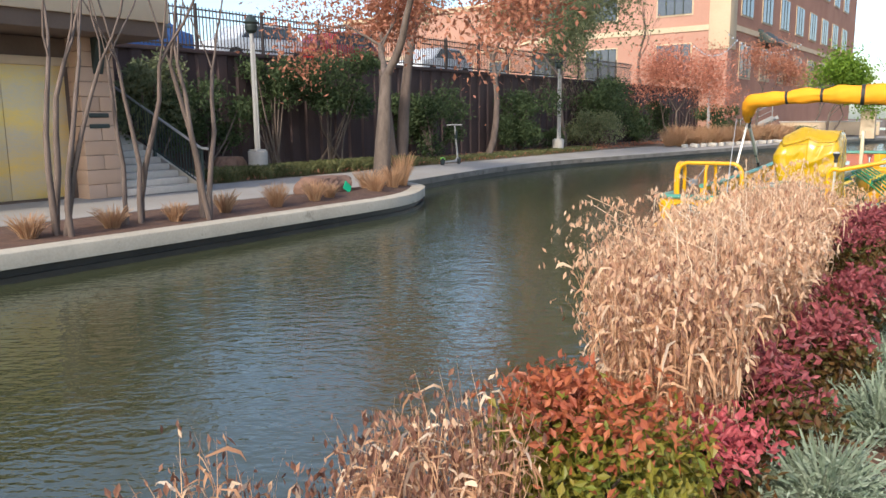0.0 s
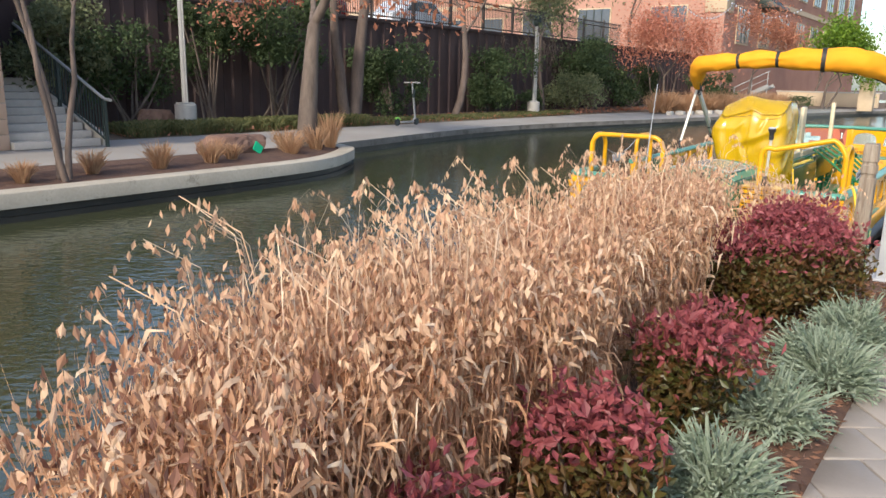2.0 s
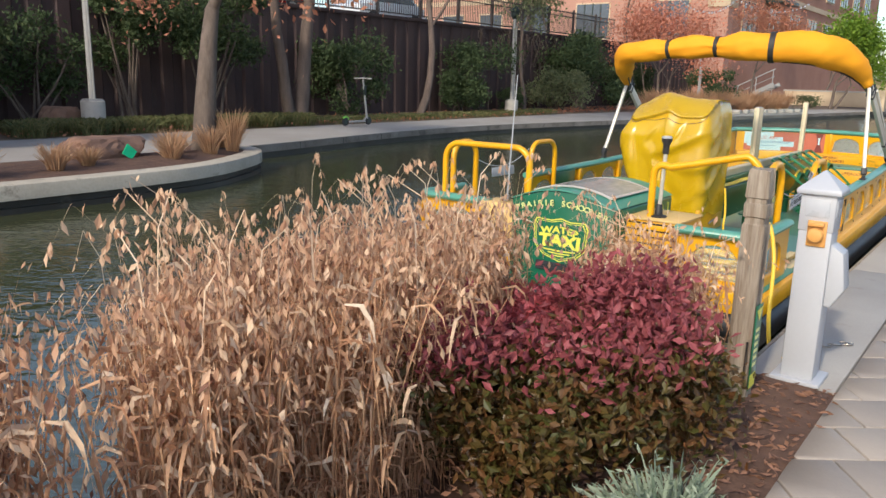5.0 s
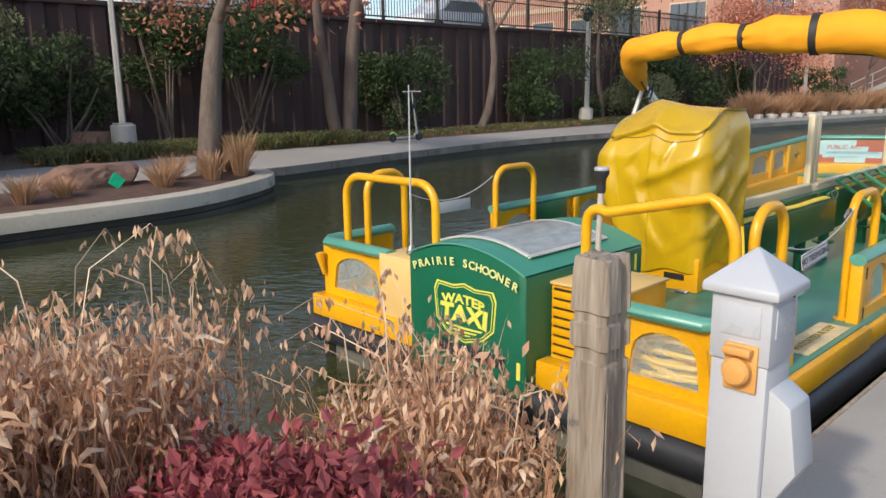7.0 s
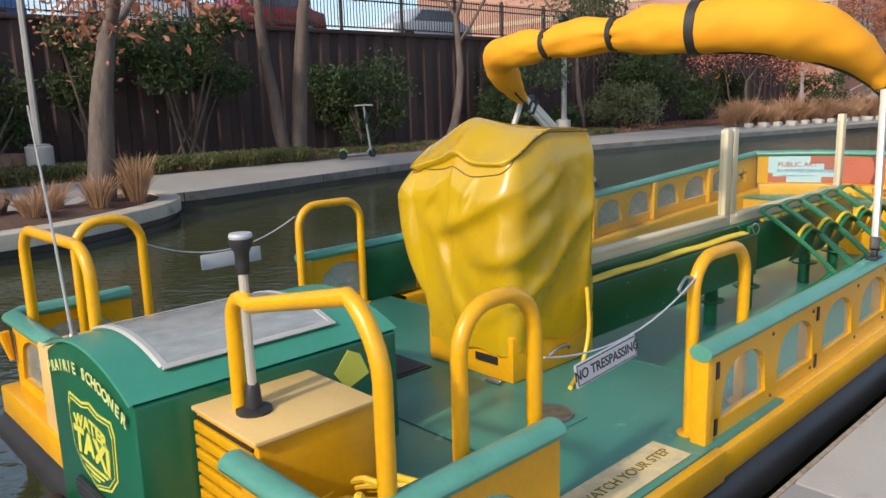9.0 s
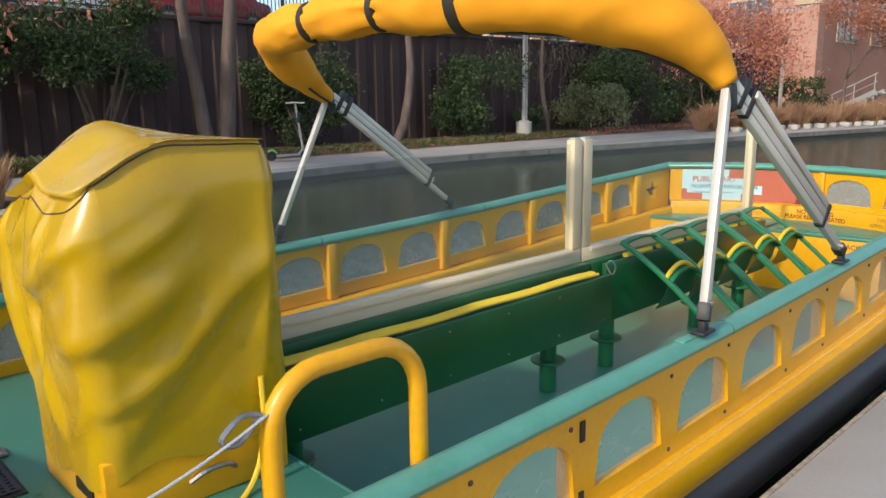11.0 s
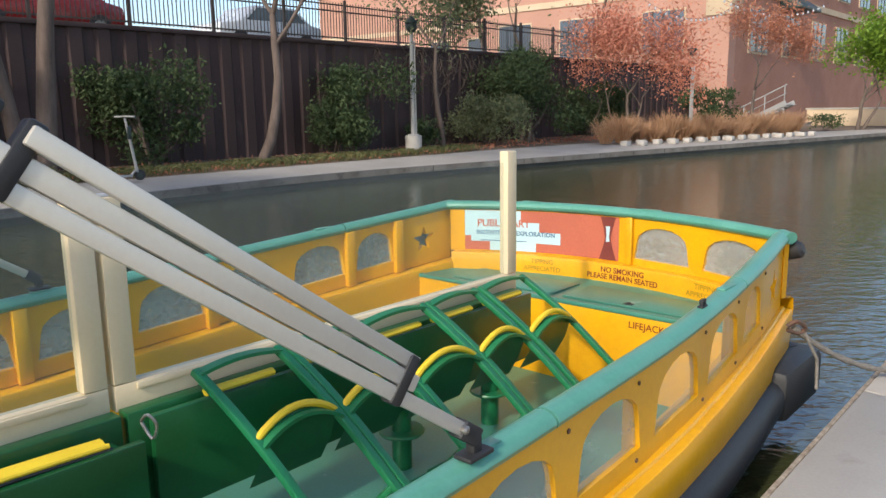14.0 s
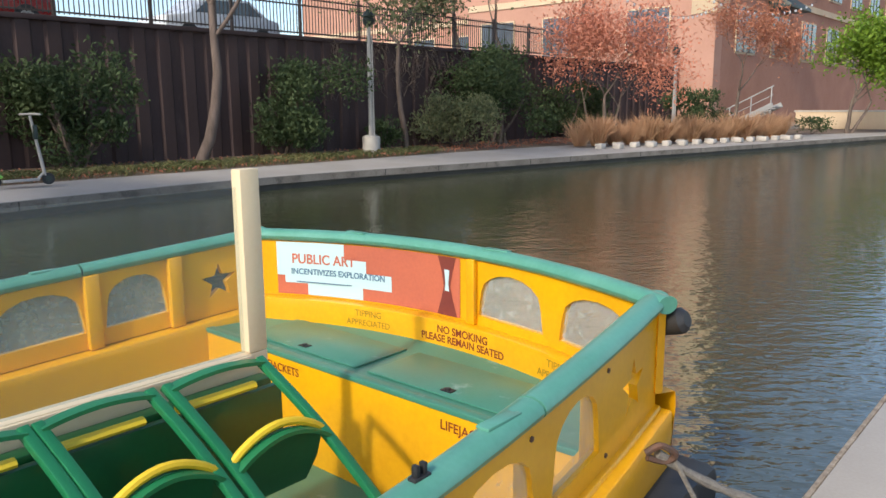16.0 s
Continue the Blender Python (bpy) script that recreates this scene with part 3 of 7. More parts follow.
# hull below the walls: yellow band, black rubbing tube, grey bottom
for s in (1, -1):
    f = side(s)
    lo = -0.41
    g = Geo().grid([[f(u, lo, -0.02), f(u, lo - 0.002, 0.065), f(u, -0.50, 0.07), Vector((CX + s * (half(u) + 0.055), u, rail_z(u) * 0.45 - 0.27)), Vector((CX + s * (half(u) - 0.05), u, rail_z(u) * 0.45 - 0.29))] for u in ys_hull])
    part("gunwale_band", g, YELLOW, boat, "glossy yellow hull band", bev=0.008)
    g = Geo().tube([Vector((CX + s * (half(u) + 0.05), u, rail_z(u) * 0.45 - 0.36)) for u in ys_hull[:-1]], 0.10, 12, squash=(0.8, 1.05))
    part("rubbing_tube", g, BLACK, boat, "black rubber rubbing tube", smooth="auto")
    g = Geo().grid([[Vector((CX + s * (half(u) - 0.0), u, rail_z(u) * 0.45 - 0.36)), Vector((CX + s * (half(u) - 0.02 - 0.25 * max(0, (u - 16.5) / 2)), u, -0.62))] for u in ys_hull])
    part("hull_side", g, BLACK if s > 0 else HULL, boat, "dark hull side at the waterline")
g = Geo().grid([[bow(u, -0.352, -0.02), bow(u, -0.354, 0.065), bow(u, -0.42, 0.07), bow(u, -0.66, 0.05), bow(u, -0.70, -0.04)] for u in arch_pts(0, 1, 14)])
part("bow_band", g, YELLOW, boat, "glossy yellow bow band", bev=0.008)
part("bow_bumper", Geo().tube([bow(u, -0.74, 0.05) for u in arch_pts(-0.01, 1.01, 14)], 0.11, 10), BLACK, boat, "black rubber bow bumper", smooth="auto")
part("bow_hull", Geo().grid([[bow(u, -0.70, 0.0), bow(u, -1.4, -0.5)] for u in arch_pts(0, 1, 10)]), BLACK, boat)
# wrapped black mat over the bow corner by the dock
part("corner_mat", Geo().box(-0.86, -0.58, 18.1, 18.72, -0.16, 0.13), BLACK, boat, "black rubber mat wrapped round the bow corner", bev=0.05)
# stern
for x0, x1, y0 in ((-3.55, -2.475, 10.37), (-1.58, -1.185, 10.40), (-1.18, -0.53, 10.37)):
    part("stern_band", Geo().box(x0, x1, y0, y0 + 0.10, -0.02, 0.128), YELLOW, boat, "yellow stern band", bev=0.01)
part("stern_tube", Geo().tube([(-3.56, 10.42, -0.11), (-2.47, 10.42, -0.11)], 0.095, 12), BLACK, boat, "black stern rubbing tube", smooth="auto")
part("stern_tube", Geo().tube([(-1.60, 10.42, -0.11), (-0.56, 10.42, -0.11)], 0.095, 12), BLACK, boat, smooth="auto")
part("hood_tube", Geo().tube([(-2.54, 10.27, -0.15), (-1.54, 10.27, -0.15)], 0.09, 12), BLACK, boat, smooth="auto")
part("transom", Geo().box(-3.42, -0.66, 10.46, 10.54, -0.62, 0.0), HULL, boat, "grey transom")
# decks
DZ, FZ = 0.12, -0.235
part("stern_deck", Geo().box(-3.53, -0.565, 10.46, 12.88, -0.02, DZ), DECK, boat, "teal painted stern deck", bev=0.008)
for x0, x1 in ((-3.575, -3.532), (-0.563, -0.52)):
    part("deck_edge", Geo().box(x0, x1, 10.40, 12.22, -0.02, DZ - 0.003), YELLOW, boat, "yellow deck edge", bev=0.006)
part("deck_step", Geo().box(-3.5, -0.62, 12.882, 12.90, -0.24, DZ - 0.004), DECK, boat, "teal step down to the well", bev=0.003)
us = arch_pts(12.89, 18.5, 8)
part("well_floor", Geo().prism([(CX - half(u) + 0.03, u, FZ - 0.03) for u in us[::-1]] + [(CX + half(u) - 0.03, u, FZ - 0.03) for u in us], (0, 0, 0.03)), DECK, boat, "teal painted well floor", bev=0.002)
part("deck_hatch", Geo().box(-2.05, -1.10, 11.52, 12.10, DZ, DZ + 0.006), DECK, boat, bev=0.003)
part("deck_ring", Geo().lathe([(0.10, 0.0), (0.10, 0.012), (0.085, 0.016), (0.06, 0.01)], (-1.23, 12.0, DZ + 0.006), 20), STEEL, boat, "round steel deck plate", smooth="auto")
g = Geo().box(-0.765, -0.595, 11.44, 12.08, DZ + 0.002, DZ + 0.005)
part("step_sticker", g, WORN, boat, "worn step warning sticker")
words("WATCH YOUR STEP", 0.062, Matrix.Translation((-0.68, 11.76, DZ + 0.007)) @ Matrix.Rotation(radians(90), 4, "Z"), OLIVET, boat, 0.001, label="worn watch your step lettering")
for x, y in ((-2.50, 12.08), (-1.69, 12.13)):
    part("hinge", Geo().box(x - 0.045, x + 0.045, y - 0.022, y + 0.022, DZ + 0.006, DZ + 0.014).tube([(x - 0.045, y, DZ + 0.016), (x + 0.045, y, DZ + 0.016)], 0.007, 6), STEEL, boat, "steel hinge", bev=0.002)
part("deck_sign", Geo().box(-3.48, -3.34, 11.55, 12.02, DZ + 0.002, DZ + 0.005), WORN, boat, "worn step sticker by the gate")

# side walls bay by bay
V0, V1 = -0.41, -0.025
VB = -0.35
for s in (1, -1):
    f = side(s)
    y = 12.24
    part("end_post", Geo().add([f(u, v, d) for u in (12.18, 12.25) for v in (-0.55, 0.0) for d in (0.01, -0.06)], [(0, 1, 3, 2), (4, 6, 7, 5), (0, 4, 5, 1), (2, 3, 7, 6), (0, 2, 6, 4), (1, 5, 7, 3)]), YELLOW, boat, bev=0.006)
    for k in range(11):
        c = 12.51 + 0.535 * k
        u1 = y + 0.535
        if k == 10:
            u1 = 18.02
            c = 17.80
        hole = arch_hole(c + 0.02, 0.425 if k < 10 else 0.33, V0 + 0.088, V1 - 0.055)
        panel, pane = cut_panel(f, y, u1, V0, V1, hole)
        bay = part("wall_bay", panel, YELLOW, boat, "yellow wall bay with an arched window")
        ob = part("pane", pane, ACRYL, bay, "clear arched acrylic pane")
        ob.visible_shadow = False
        # post between bays with bolts
        g = Geo().add([f(u, v, d) for u in (u1 - 0.035, u1 + 0.035) for v in (V0, V1) for d in (-0.034, -0.075)], [(0, 1, 3, 2), (4, 6, 7, 5), (0, 4, 5, 1), (2, 3, 7, 6), (0, 2, 6, 4), (1, 5, 7, 3)])
        if k % 2 == 1 or k == 10:
            part("wall_post", g, YELLOW, boat, bev=0.006)
        for v in (V0 + 0.05, V1 - 0.045):
            part("bolt", Geo().lathe([(0.009, 0), (0.009, 0.004), (0.005, 0.006)], (0, 0, 0), 8), RUST, boat).matrix_basis = Matrix.Translation(f(u1 - 0.06 if k % 2 else u1 + 0.02, v, 0.0)) @ Matrix.Rotation(s * math.pi / 2, 4, "Y")
        if k in (0, 1):
            for v in (V0 + 0.07, V1 - 0.07):
                part("latch_slot", Geo().box(-0.006, 0.006, -0.012, 0.012, -0.035, 0.035, Matrix.Translation(f(u1 - (0 if k else 0.50), v, 0.0))), BLACKT, boat, "black slot latch")
        y = u1
    panel, pane = cut_panel(f, 18.02, 18.54, V0, V1, star_hole(18.28, V0 + 0.19, 0.105))
    bay = part("star_bay", panel, YELLOW, boat, "yellow wall bay with a cut-out star")
    # outer sill strip and inner lining
    part("sill", Geo().grid([[f(u, V0 + 0.012, -0.035), f(u, V0 + 0.012, 0.02), f(u, V0 - 0.01, 0.03), f(u, V0 - 0.01, -0.035)] for u in arch_pts(12.2, 18.54, 20)]), YELLOW, boat, bev=0.004)
    part("inner_ledge", Geo().grid([[f(u, V0 - 0.005, -0.036), f(u, V0 - 0.005, -0.13), f(u, V0 - 0.05, -0.135), f(u, -0.86 - rail_z(u) + 0.6, -0.12)] for u in arch_pts(13.0, 18.54, 20)]), YELLOW, boat, "yellow inner lining and ledge", bev=0.005)
    # round teal rail in sections
    for a, b in ((12.17, 14.3), (14.31, 15.9), (15.91, 17.55), (17.56, 18.58)):
        pts = [f(u, 0.0, -0.02) for u in arch_pts(a, b, 10)]
        part("rail", Geo().tube(pts, 0.044, 14, squash=(1.1, 0.78)), TEAL, boat, "teal painted rail", smooth="auto")
    for u in (14.02, 15.6, 17.4):
        p = f(u, 0.0345, -0.02)
        part("rail_plate", Geo().box(p.x - 0.02, p.x + 0.02, p.y - 0.07, p.y + 0.07, p.z - 0.006, p.z + 0.003), TEAL, boat, "rail joint plate", bev=0.002)

# bow wall: poster, divider, two windows
for a, b, hole in ((0.0, 0.56, None), (0.56, 0.775, arch_hole(0.660, 0.42, VB + 0.045, V1 - 0.055, 1 / 2.51)), (0.775, 1.0, arch_hole(0.870, 0.44, VB + 0.045, V1 - 0.055, 1 / 2.51))):
    if hole:
        panel, pane = cut_panel(bow, a, b, VB, V1, hole)
        bay = part("bow_bay", panel, YELLOW, boat, "yellow bow bay with an arched window")
        ob = part("pane", pane, ACRYL, bay, "clear arched acrylic pane")
        ob.visible_shadow = False
    else:
        us = arch_pts(a, b, 10)
        part("bow_panel", Geo().grid([[bow(u, VB, 0), bow(u, V1, 0), bow(u, V1, -0.035), bow(u, VB, -0.035), bow(u, VB, 0)] for u in us]), YELLOW, boat, "solid yellow bow panel")
part("bow_post", Geo().prism([bow(0.555, VB, -0.036), bow(0.575, VB, -0.036), bow(0.575, V1, -0.036), bow(0.555, V1, -0.036)], (0, -0.03, 0)), YELLOW, boat, bev=0.005)
part("bow_rail", Geo().tube([bow(u, 0.0, -0.02) for u in arch_pts(-0.01, 1.01, 16)], 0.044, 14, squash=(1.1, 0.78)), TEAL, boat, "teal painted bow rail", smooth="auto")
for u in (0.25, 0.62):
    p = bow(u, 0.0345, -0.02)
    part("rail_plate", Geo().box(p.x - 0.07, p.x + 0.07, p.y - 0.02, p.y + 0.02, p.z - 0.006, p.z + 0.003), TEAL, boat, bev=0.002)
part("bow_fender_knob", Geo().lathe([(0.045, -0.05), (0.05, 0), (0.05, 0.03), (0.03, 0.05)], (0, 0, 0), 14), BLACK, boat, "black rubber knob", smooth="auto").matrix_basis = Matrix.Translation((-0.745, 18.60, 0.69)) @ Matrix.Rotation(radians(70), 4, "Y")
# poster set in the bow panel
U0, U1, PV0, PV1 = 0.045, 0.53, VB + 0.01, V1 - 0.012


def poster_pt(a, b, d=-0.040):
    return bow(U0 + (U1 - U0) * a, PV0 + (PV1 - PV0) * b, d)


poster = part("poster", Geo().grid([[poster_pt(a, b) for b in (0, 1)] for a in arch_pts(0, 1, 12)]), POSTR, boat, "coral and blue public art poster")
for a0, a1, b0, b1 in ((0, 0.36, 0.60, 1.0), (0, 0.48, 0.36, 0.72), (0.04, 0.62, 0.22, 0.50), (0.16, 0.46, 0.0, 0.34)):
    part("blue_block", Geo().grid([[poster_pt(a, b, -0.0415 - 0.0006 * b0) for b in (b0, b1)] for a in arch_pts(a0, a1, 5)]), POSTB, poster, "pale blue poster block")
part("dark_vase", Geo().grid([[poster_pt(0.93 + w * (-1), b, -0.0425), poster_pt(0.93 + w, b, -0.0425)] for b, w in ((0, 0.055), (0.3, 0.03), (0.5, 0.018), (0.75, 0.03), (1, 0.05))]), POSTD, poster, "maroon hourglass shape")
part("bright_vase", Geo().grid([[poster_pt(0.93 - w, b, -0.044), poster_pt(0.93 + w, b, -0.044)] for b, w in ((0.42, 0.012), (0.55, 0.008), (0.78, 0.014))]), POSTB, poster, "pale glowing core shape")


def on_poster(a, b):
    """Lays flat lettering on the curved poster round (a, b)."""
    return lambda c: bow(U0 + (U1 - U0) * a + c.x / 2.53, PV0 + (PV1 - PV0) * b + c.y, -0.0445 - c.z)


words("PUBLIC ART", 0.078, None, POSTR, poster, 0.0008, label="public art lettering", bold=0.001, bend=on_poster(0.25, 0.68))
words("INCENTIVIZES EXPLORATION", 0.047, None, POSTT, poster, 0.0008, label="incentivizes exploration lettering", bold=0.0008, bend=on_poster(0.33, 0.44))
part("text_bar", Geo().grid([[poster_pt(a, b, -0.0445) for b in (0.24, 0.26)] for a in (0.10, 0.40)]), POSTT, poster, "fine print line")
# bow seat with lifejacket lockers
part("seat_upstand", Geo().grid([[bow(u, -0.50, -0.10), bow(u, -0.355, -0.10), bow(u, -0.35, -0.03), bow(u, -0.50, -0.03)] for u in arch_pts(0.01, 0.99, 14)]), YELLOW, boat, "yellow upstand behind the bow seat", bev=0.004)
part("bow_seat", Geo().add([(-3.28, 18.14, 0.293), (-0.82, 18.14, 0.293)] + [bow(u, -0.48, -0.06) for u in arch_pts(0.99, 0.01, 12)], [tuple(range(14))]), DECK, boat, "teal bow seat lid board")
part("seat_front", Geo().box(-3.28, -0.80, 18.14, 18.165, -0.25, 0.285), YELLOW, boat, "yellow lifejacket locker front", bev=0.005)
part("seat_edge", Geo().box(-3.28, -0.80, 18.132, 18.18, 0.272, 0.299), DECK, boat, "teal seat edge", bev=0.006)
for x0, x1 in ((-2.98, -2.12), (-2.04, -1.14)):
    lid = part("locker_lid", Geo().box(x0, x1, 18.22, 18.57, 0.294, 0.303), DECK, boat, "teal locker lid", bev=0.004)
    part("lid_latch", Geo().box((x0 + x1) / 2 - 0.03, (x0 + x1) / 2 + 0.03, 18.25, 18.29, 0.303, 0.308).tube([((x0 + x1) / 2, 18.27, 0.307), ((x0 + x1) / 2, 18.27, 0.315)], 0.014, 8), BLACK, lid, "black and chrome lid latch", bev=0.002)


def on_upstand(x):
    u = (x + 3.27) / 2.51
    return lambda c: bow(u + c.x / 2.53, -0.422 + c.y, -0.1015 - c.z)


words("NO SMOKING", 0.055, None, REDT, boat, 0.0006, bold=0.0012, bend=lambda c: on_upstand(-1.87)(c + Vector((0, 0.023, 0))))
words("PLEASE REMAIN SEATED", 0.053, None, REDT, boat, 0.0006, bold=0.0012, bend=lambda c: on_upstand(-1.87)(c + Vector((0, -0.025, 0))))
for x in (-2.52, -1.22):
    words("TIPPING", 0.050, None, OLIVET, boat, 0.0006, bend=lambda c: on_upstand(x)(c + Vector((0, 0.026, 0))))
    words("APPRECIATED", 0.048, None, OLIVET, boat, 0.0006, bend=lambda c: on_upstand(x)(c + Vector((0, -0.026, 0))))
for x in (-2.60, -1.36):
    words("LIFEJACKETS", 0.058, Matrix.Translation((x, 18.1385, 0.215)) @ Matrix.Rotation(radians(90), 4, "X"), REDT, boat, 0.0006, bold=0.0006)

# stern corner walls with windows and rails
for x0, x1, s in ((-3.5, -2.78, -1), (-1.14, -0.62, 1)):
    hole = arch_hole((x0 + x1) / 2, (x1 - x0) * 0.70, -0.325, -0.085)
    panel, pane = cut_panel(stern, x0, x1, -0.385, -0.03, hole)
    bay = part("stern_bay", panel, YELLOW, boat, "yellow stern wall with an arched window")
    ob = part("pane", pane, ACRYL, bay, "clear arched acrylic pane")
    ob.visible_shadow = False
    f = side(s)
    b1 = 11.05 if s < 0 else 11.25
    panel, pane = cut_panel(f, 10.46, b1, -0.385, -0.03, arch_hole((10.46 + b1) / 2, 0.46, -0.325, -0.085))
    bay = part("corner_bay", panel, YELLOW, boat, "yellow corner wall with an arched window")
    ob = part("pane", pane, ACRYL, bay, "clear arched acrylic pane")
    ob.visible_shadow = False
    edge = x1 + 0.02 if s < 0 else x0 - 0.02
    corner = f(10.45, 0, -0.02)
    part("stern_rail", Geo().tube([(edge, 10.44, 0.505), (corner.x - s * 0.06, 10.44, 0.505), (corner.x, 10.50, 0.505), f(b1, 0.0, -0.02)], 0.044, 14, squash=(1.1, 0.78)), TEAL, boat, "teal painted stern rail", smooth="auto")
    part("rod_holder", Geo().tube([(corner.x - 0.01 * s, 10.425, 0.27), (corner.x, 10.40, 0.42)], [0.012, 0.03], 10), YELLOW, boat, "yellow tubular flag socket", smooth="auto")
part("stern_pillar", Geo().box(-2.82, -2.475, 10.385, 10.62, 0.12, 0.52), FADED, boat, "plain faded yellow stern pillar", bev=0.008)
louver = part("vent_box", Geo().box(-1.58, -1.17, 10.53, 10.98, 0.0, 0.515), YELLOW, boat, "yellow ventilated locker", bev=0.008)
part("lid", Geo().box(-1.582, -1.16, 10.515, 10.985, 0.516, 0.532), FADED, louver, "faded locker lid", bev=0.004)
for k in range(8):
    part("slat", Geo().box(-1.565, -1.19, 10.512, 10.528, 0.10 + k * 0.05, 0.136 + k * 0.05), YELLOW, louver, bev=0.003)
# Black strips stand in for the shade between the slats; the box is closed.
for k in range(9):
    part("gap", Geo().box(-1.56, -1.195, 10.522, 10.5295, 0.088 + k * 0.05, 0.099 + k * 0.05), BLACKT, louver, "black strip painted as shade between slats")
# engine hood with arched lid
HX0, HX1, HY0, HY1 = -2.47, -1.585, 10.33, 11.42
HM = (HX0 + HX1) / 2


def hood_z(x):
    return 0.578 + 0.105 * (1 - ((x - HM) / (HX1 - HM)) ** 2)


hx = arch_pts(HX0, HX1, 15)
ring = [(x, HY0, hood_z(x)) for x in hx] + [(HX1, HY0, -0.10), (HX0, HY0, -0.10)]
hood = part("engine_hood", Geo().prism(ring, (0, HY1 - HY0, 0)), HOODG, boat, "dark green arched engine hood", bev=0.01)
part("hood_lid", Geo().grid([[(x, y, hood_z(x) + dz) for x in hx] for y, dz in ((HY0 - 0.015, 0.004), (HY0 - 0.012, 0.012), (HY1 + 0.01, 0.012), (HY1 + 0.014, 0.004))]), HOODTOP, hood, "lighter teal hood top", smooth="auto")
sx = arch_pts(-2.35, -1.70, 9)
part("skylight", Geo().grid([[(x, y, hood_z(x) + 0.028) for x in sx] for y in (10.50, 11.17)]), HATCH, hood, "smoky acrylic skylight", smooth="auto")
for pts in ([(x, 10.49, hood_z(x) + 0.022) for x in sx], [(x, 11.18, hood_z(x) + 0.022) for x in sx], [(sx[0], 10.48, hood_z(sx[0]) + 0.022), (sx[0], 11.19, hood_z(sx[0]) + 0.022)], [(sx[-1], 10.48, hood_z(sx[-1]) + 0.022), (sx[-1], 11.19, hood_z(sx[-1]) + 0.022)]):
    part("skylight_frame", Geo().tube(pts, 0.016, 6, squash=(1.3, 0.6)), ALU, hood, "aluminium skylight frame")
vent = part("hood_vent", Geo().box(-2.22, -1.73, 10.312, 10.329, 0.055, 0.125), BLACK, hood, "black slotted vent", bev=0.004)
for k in range(4):
    part("slat", Geo().box(-2.21, -1.74, 10.304, 10.313, 0.062 + k * 0.016, 0.071 + k * 0.016), MATBLK, vent)
front = Matrix.Rotation(radians(90), 4, "X")
for i, ch in enumerate("PRAIRIE SCHOONER"):
    if ch != " ":
        x = HX0 + 0.04 + (HX1 - HX0 - 0.08) * (i + 0.5) / 16
        slope = -0.105 * 2 * (x - HM) / (HX1 - HM) ** 2
        words(ch, 0.059, Matrix.Translation((x, HY0 - 0.0145, 0.9 * hood_z(x) + 0.0575 - 0.082)) @ Matrix.Rotation(-math.atan(slope) * 0.9, 4, "Y") @ front @ Matrix.Diagonal((1.16, 1.05, 1, 1)), LETTER, hood, 0.001, name="letter", label="cream letter of the boat's name", bold=0.0016)


def shield(w, h):
    return [(-w, 0.32 * h), (-0.9 * w, 0.46 * h), (-0.35 * w, 0.44 * h), (0, 0.5 * h), (0.35 * w, 0.44 * h), (0.9 * w, 0.46 * h), (w, 0.32 * h), (0.93 * w, -0.18 * h), (0.6 * w, -0.38 * h), (0, -0.5 * h), (-0.6 * w, -0.38 * h), (-0.93 * w, -0.18 * h)]


LX, LZ = HM + 0.005, 0.305
for w, h, d, mt, nm in ((0.237, 0.345, 0.002, LOGOY, "yellow shield border"), (0.226, 0.325, 0.0035, HOODG, "green shield field"), (0.217, 0.309, 0.005, LOGOY, "yellow shield line"), (0.211, 0.298, 0.0065, HOODG, "green shield middle")):
    part("emblem", Geo().prism([(LX + a, HY0 - 0.0012, LZ + b) for a, b in shield(w, h)][::-1], (0, -d, 0)), mt, hood, nm)
flat = Matrix.Translation((LX, HY0 - 0.009, LZ)) @ front
words("WATER", 0.080, None, LOGOY, hood, 0.001, name="emblem_word", label="yellow badge lettering", bold=0.003, bend=lambda c: flat @ Vector((c.x * 1.22, c.y * 0.9 + 0.078 - 1.1 * c.x * c.x, c.z)))
words("TAXI", 0.118, None, LOGOY, hood, 0.001, name="emblem_word", label="bold yellow badge lettering", bold=0.006, bend=lambda c: flat @ Vector((c.x * 1.36 + 0.1 * c.y, (c.y * 1.0) * (1 + 1.5 * abs(c.x)) - 0.008 - 0.6 * c.x * c.x, c.z)))
for w, z, h in ((0.29, -0.083, 0.014), (0.20, -0.105, 0.012), (0.10, -0.124, 0.009)):
    part("emblem_bar", Geo().prism([(LX + a * w / 2, HY0 - 0.008, LZ + z + b * h) for a, b in ((-1, 0.6), (-0.9, -0.2), (0, -0.6), (0.9, -0.2), (1, 0.6), (0, 0.3))], (0, -0.0015, 0)), LOGOY, hood, "yellow badge bar")
part("hood_label", Geo().prism([(HX1 + 0.0015, y, z) for y, z in ((11.10, 0.48), (11.16, 0.40), (11.27, 0.44), (11.23, 0.53), (11.17, 0.56))], (0.002, 0, 0)), LOGOY, hood, "pale green diamond label")
part("hood_bar", Geo().box(-1.645, -1.62, 10.325, 10.3295, 0.02, 0.115), LOGOY, hood, "yellow number plate bar")
part("hood_bar", Geo().box(HX1 + 0.001, HX1 + 0.003, 11.335, 11.355, 0.44, 0.54), LOGOY, hood, "yellow number bar")


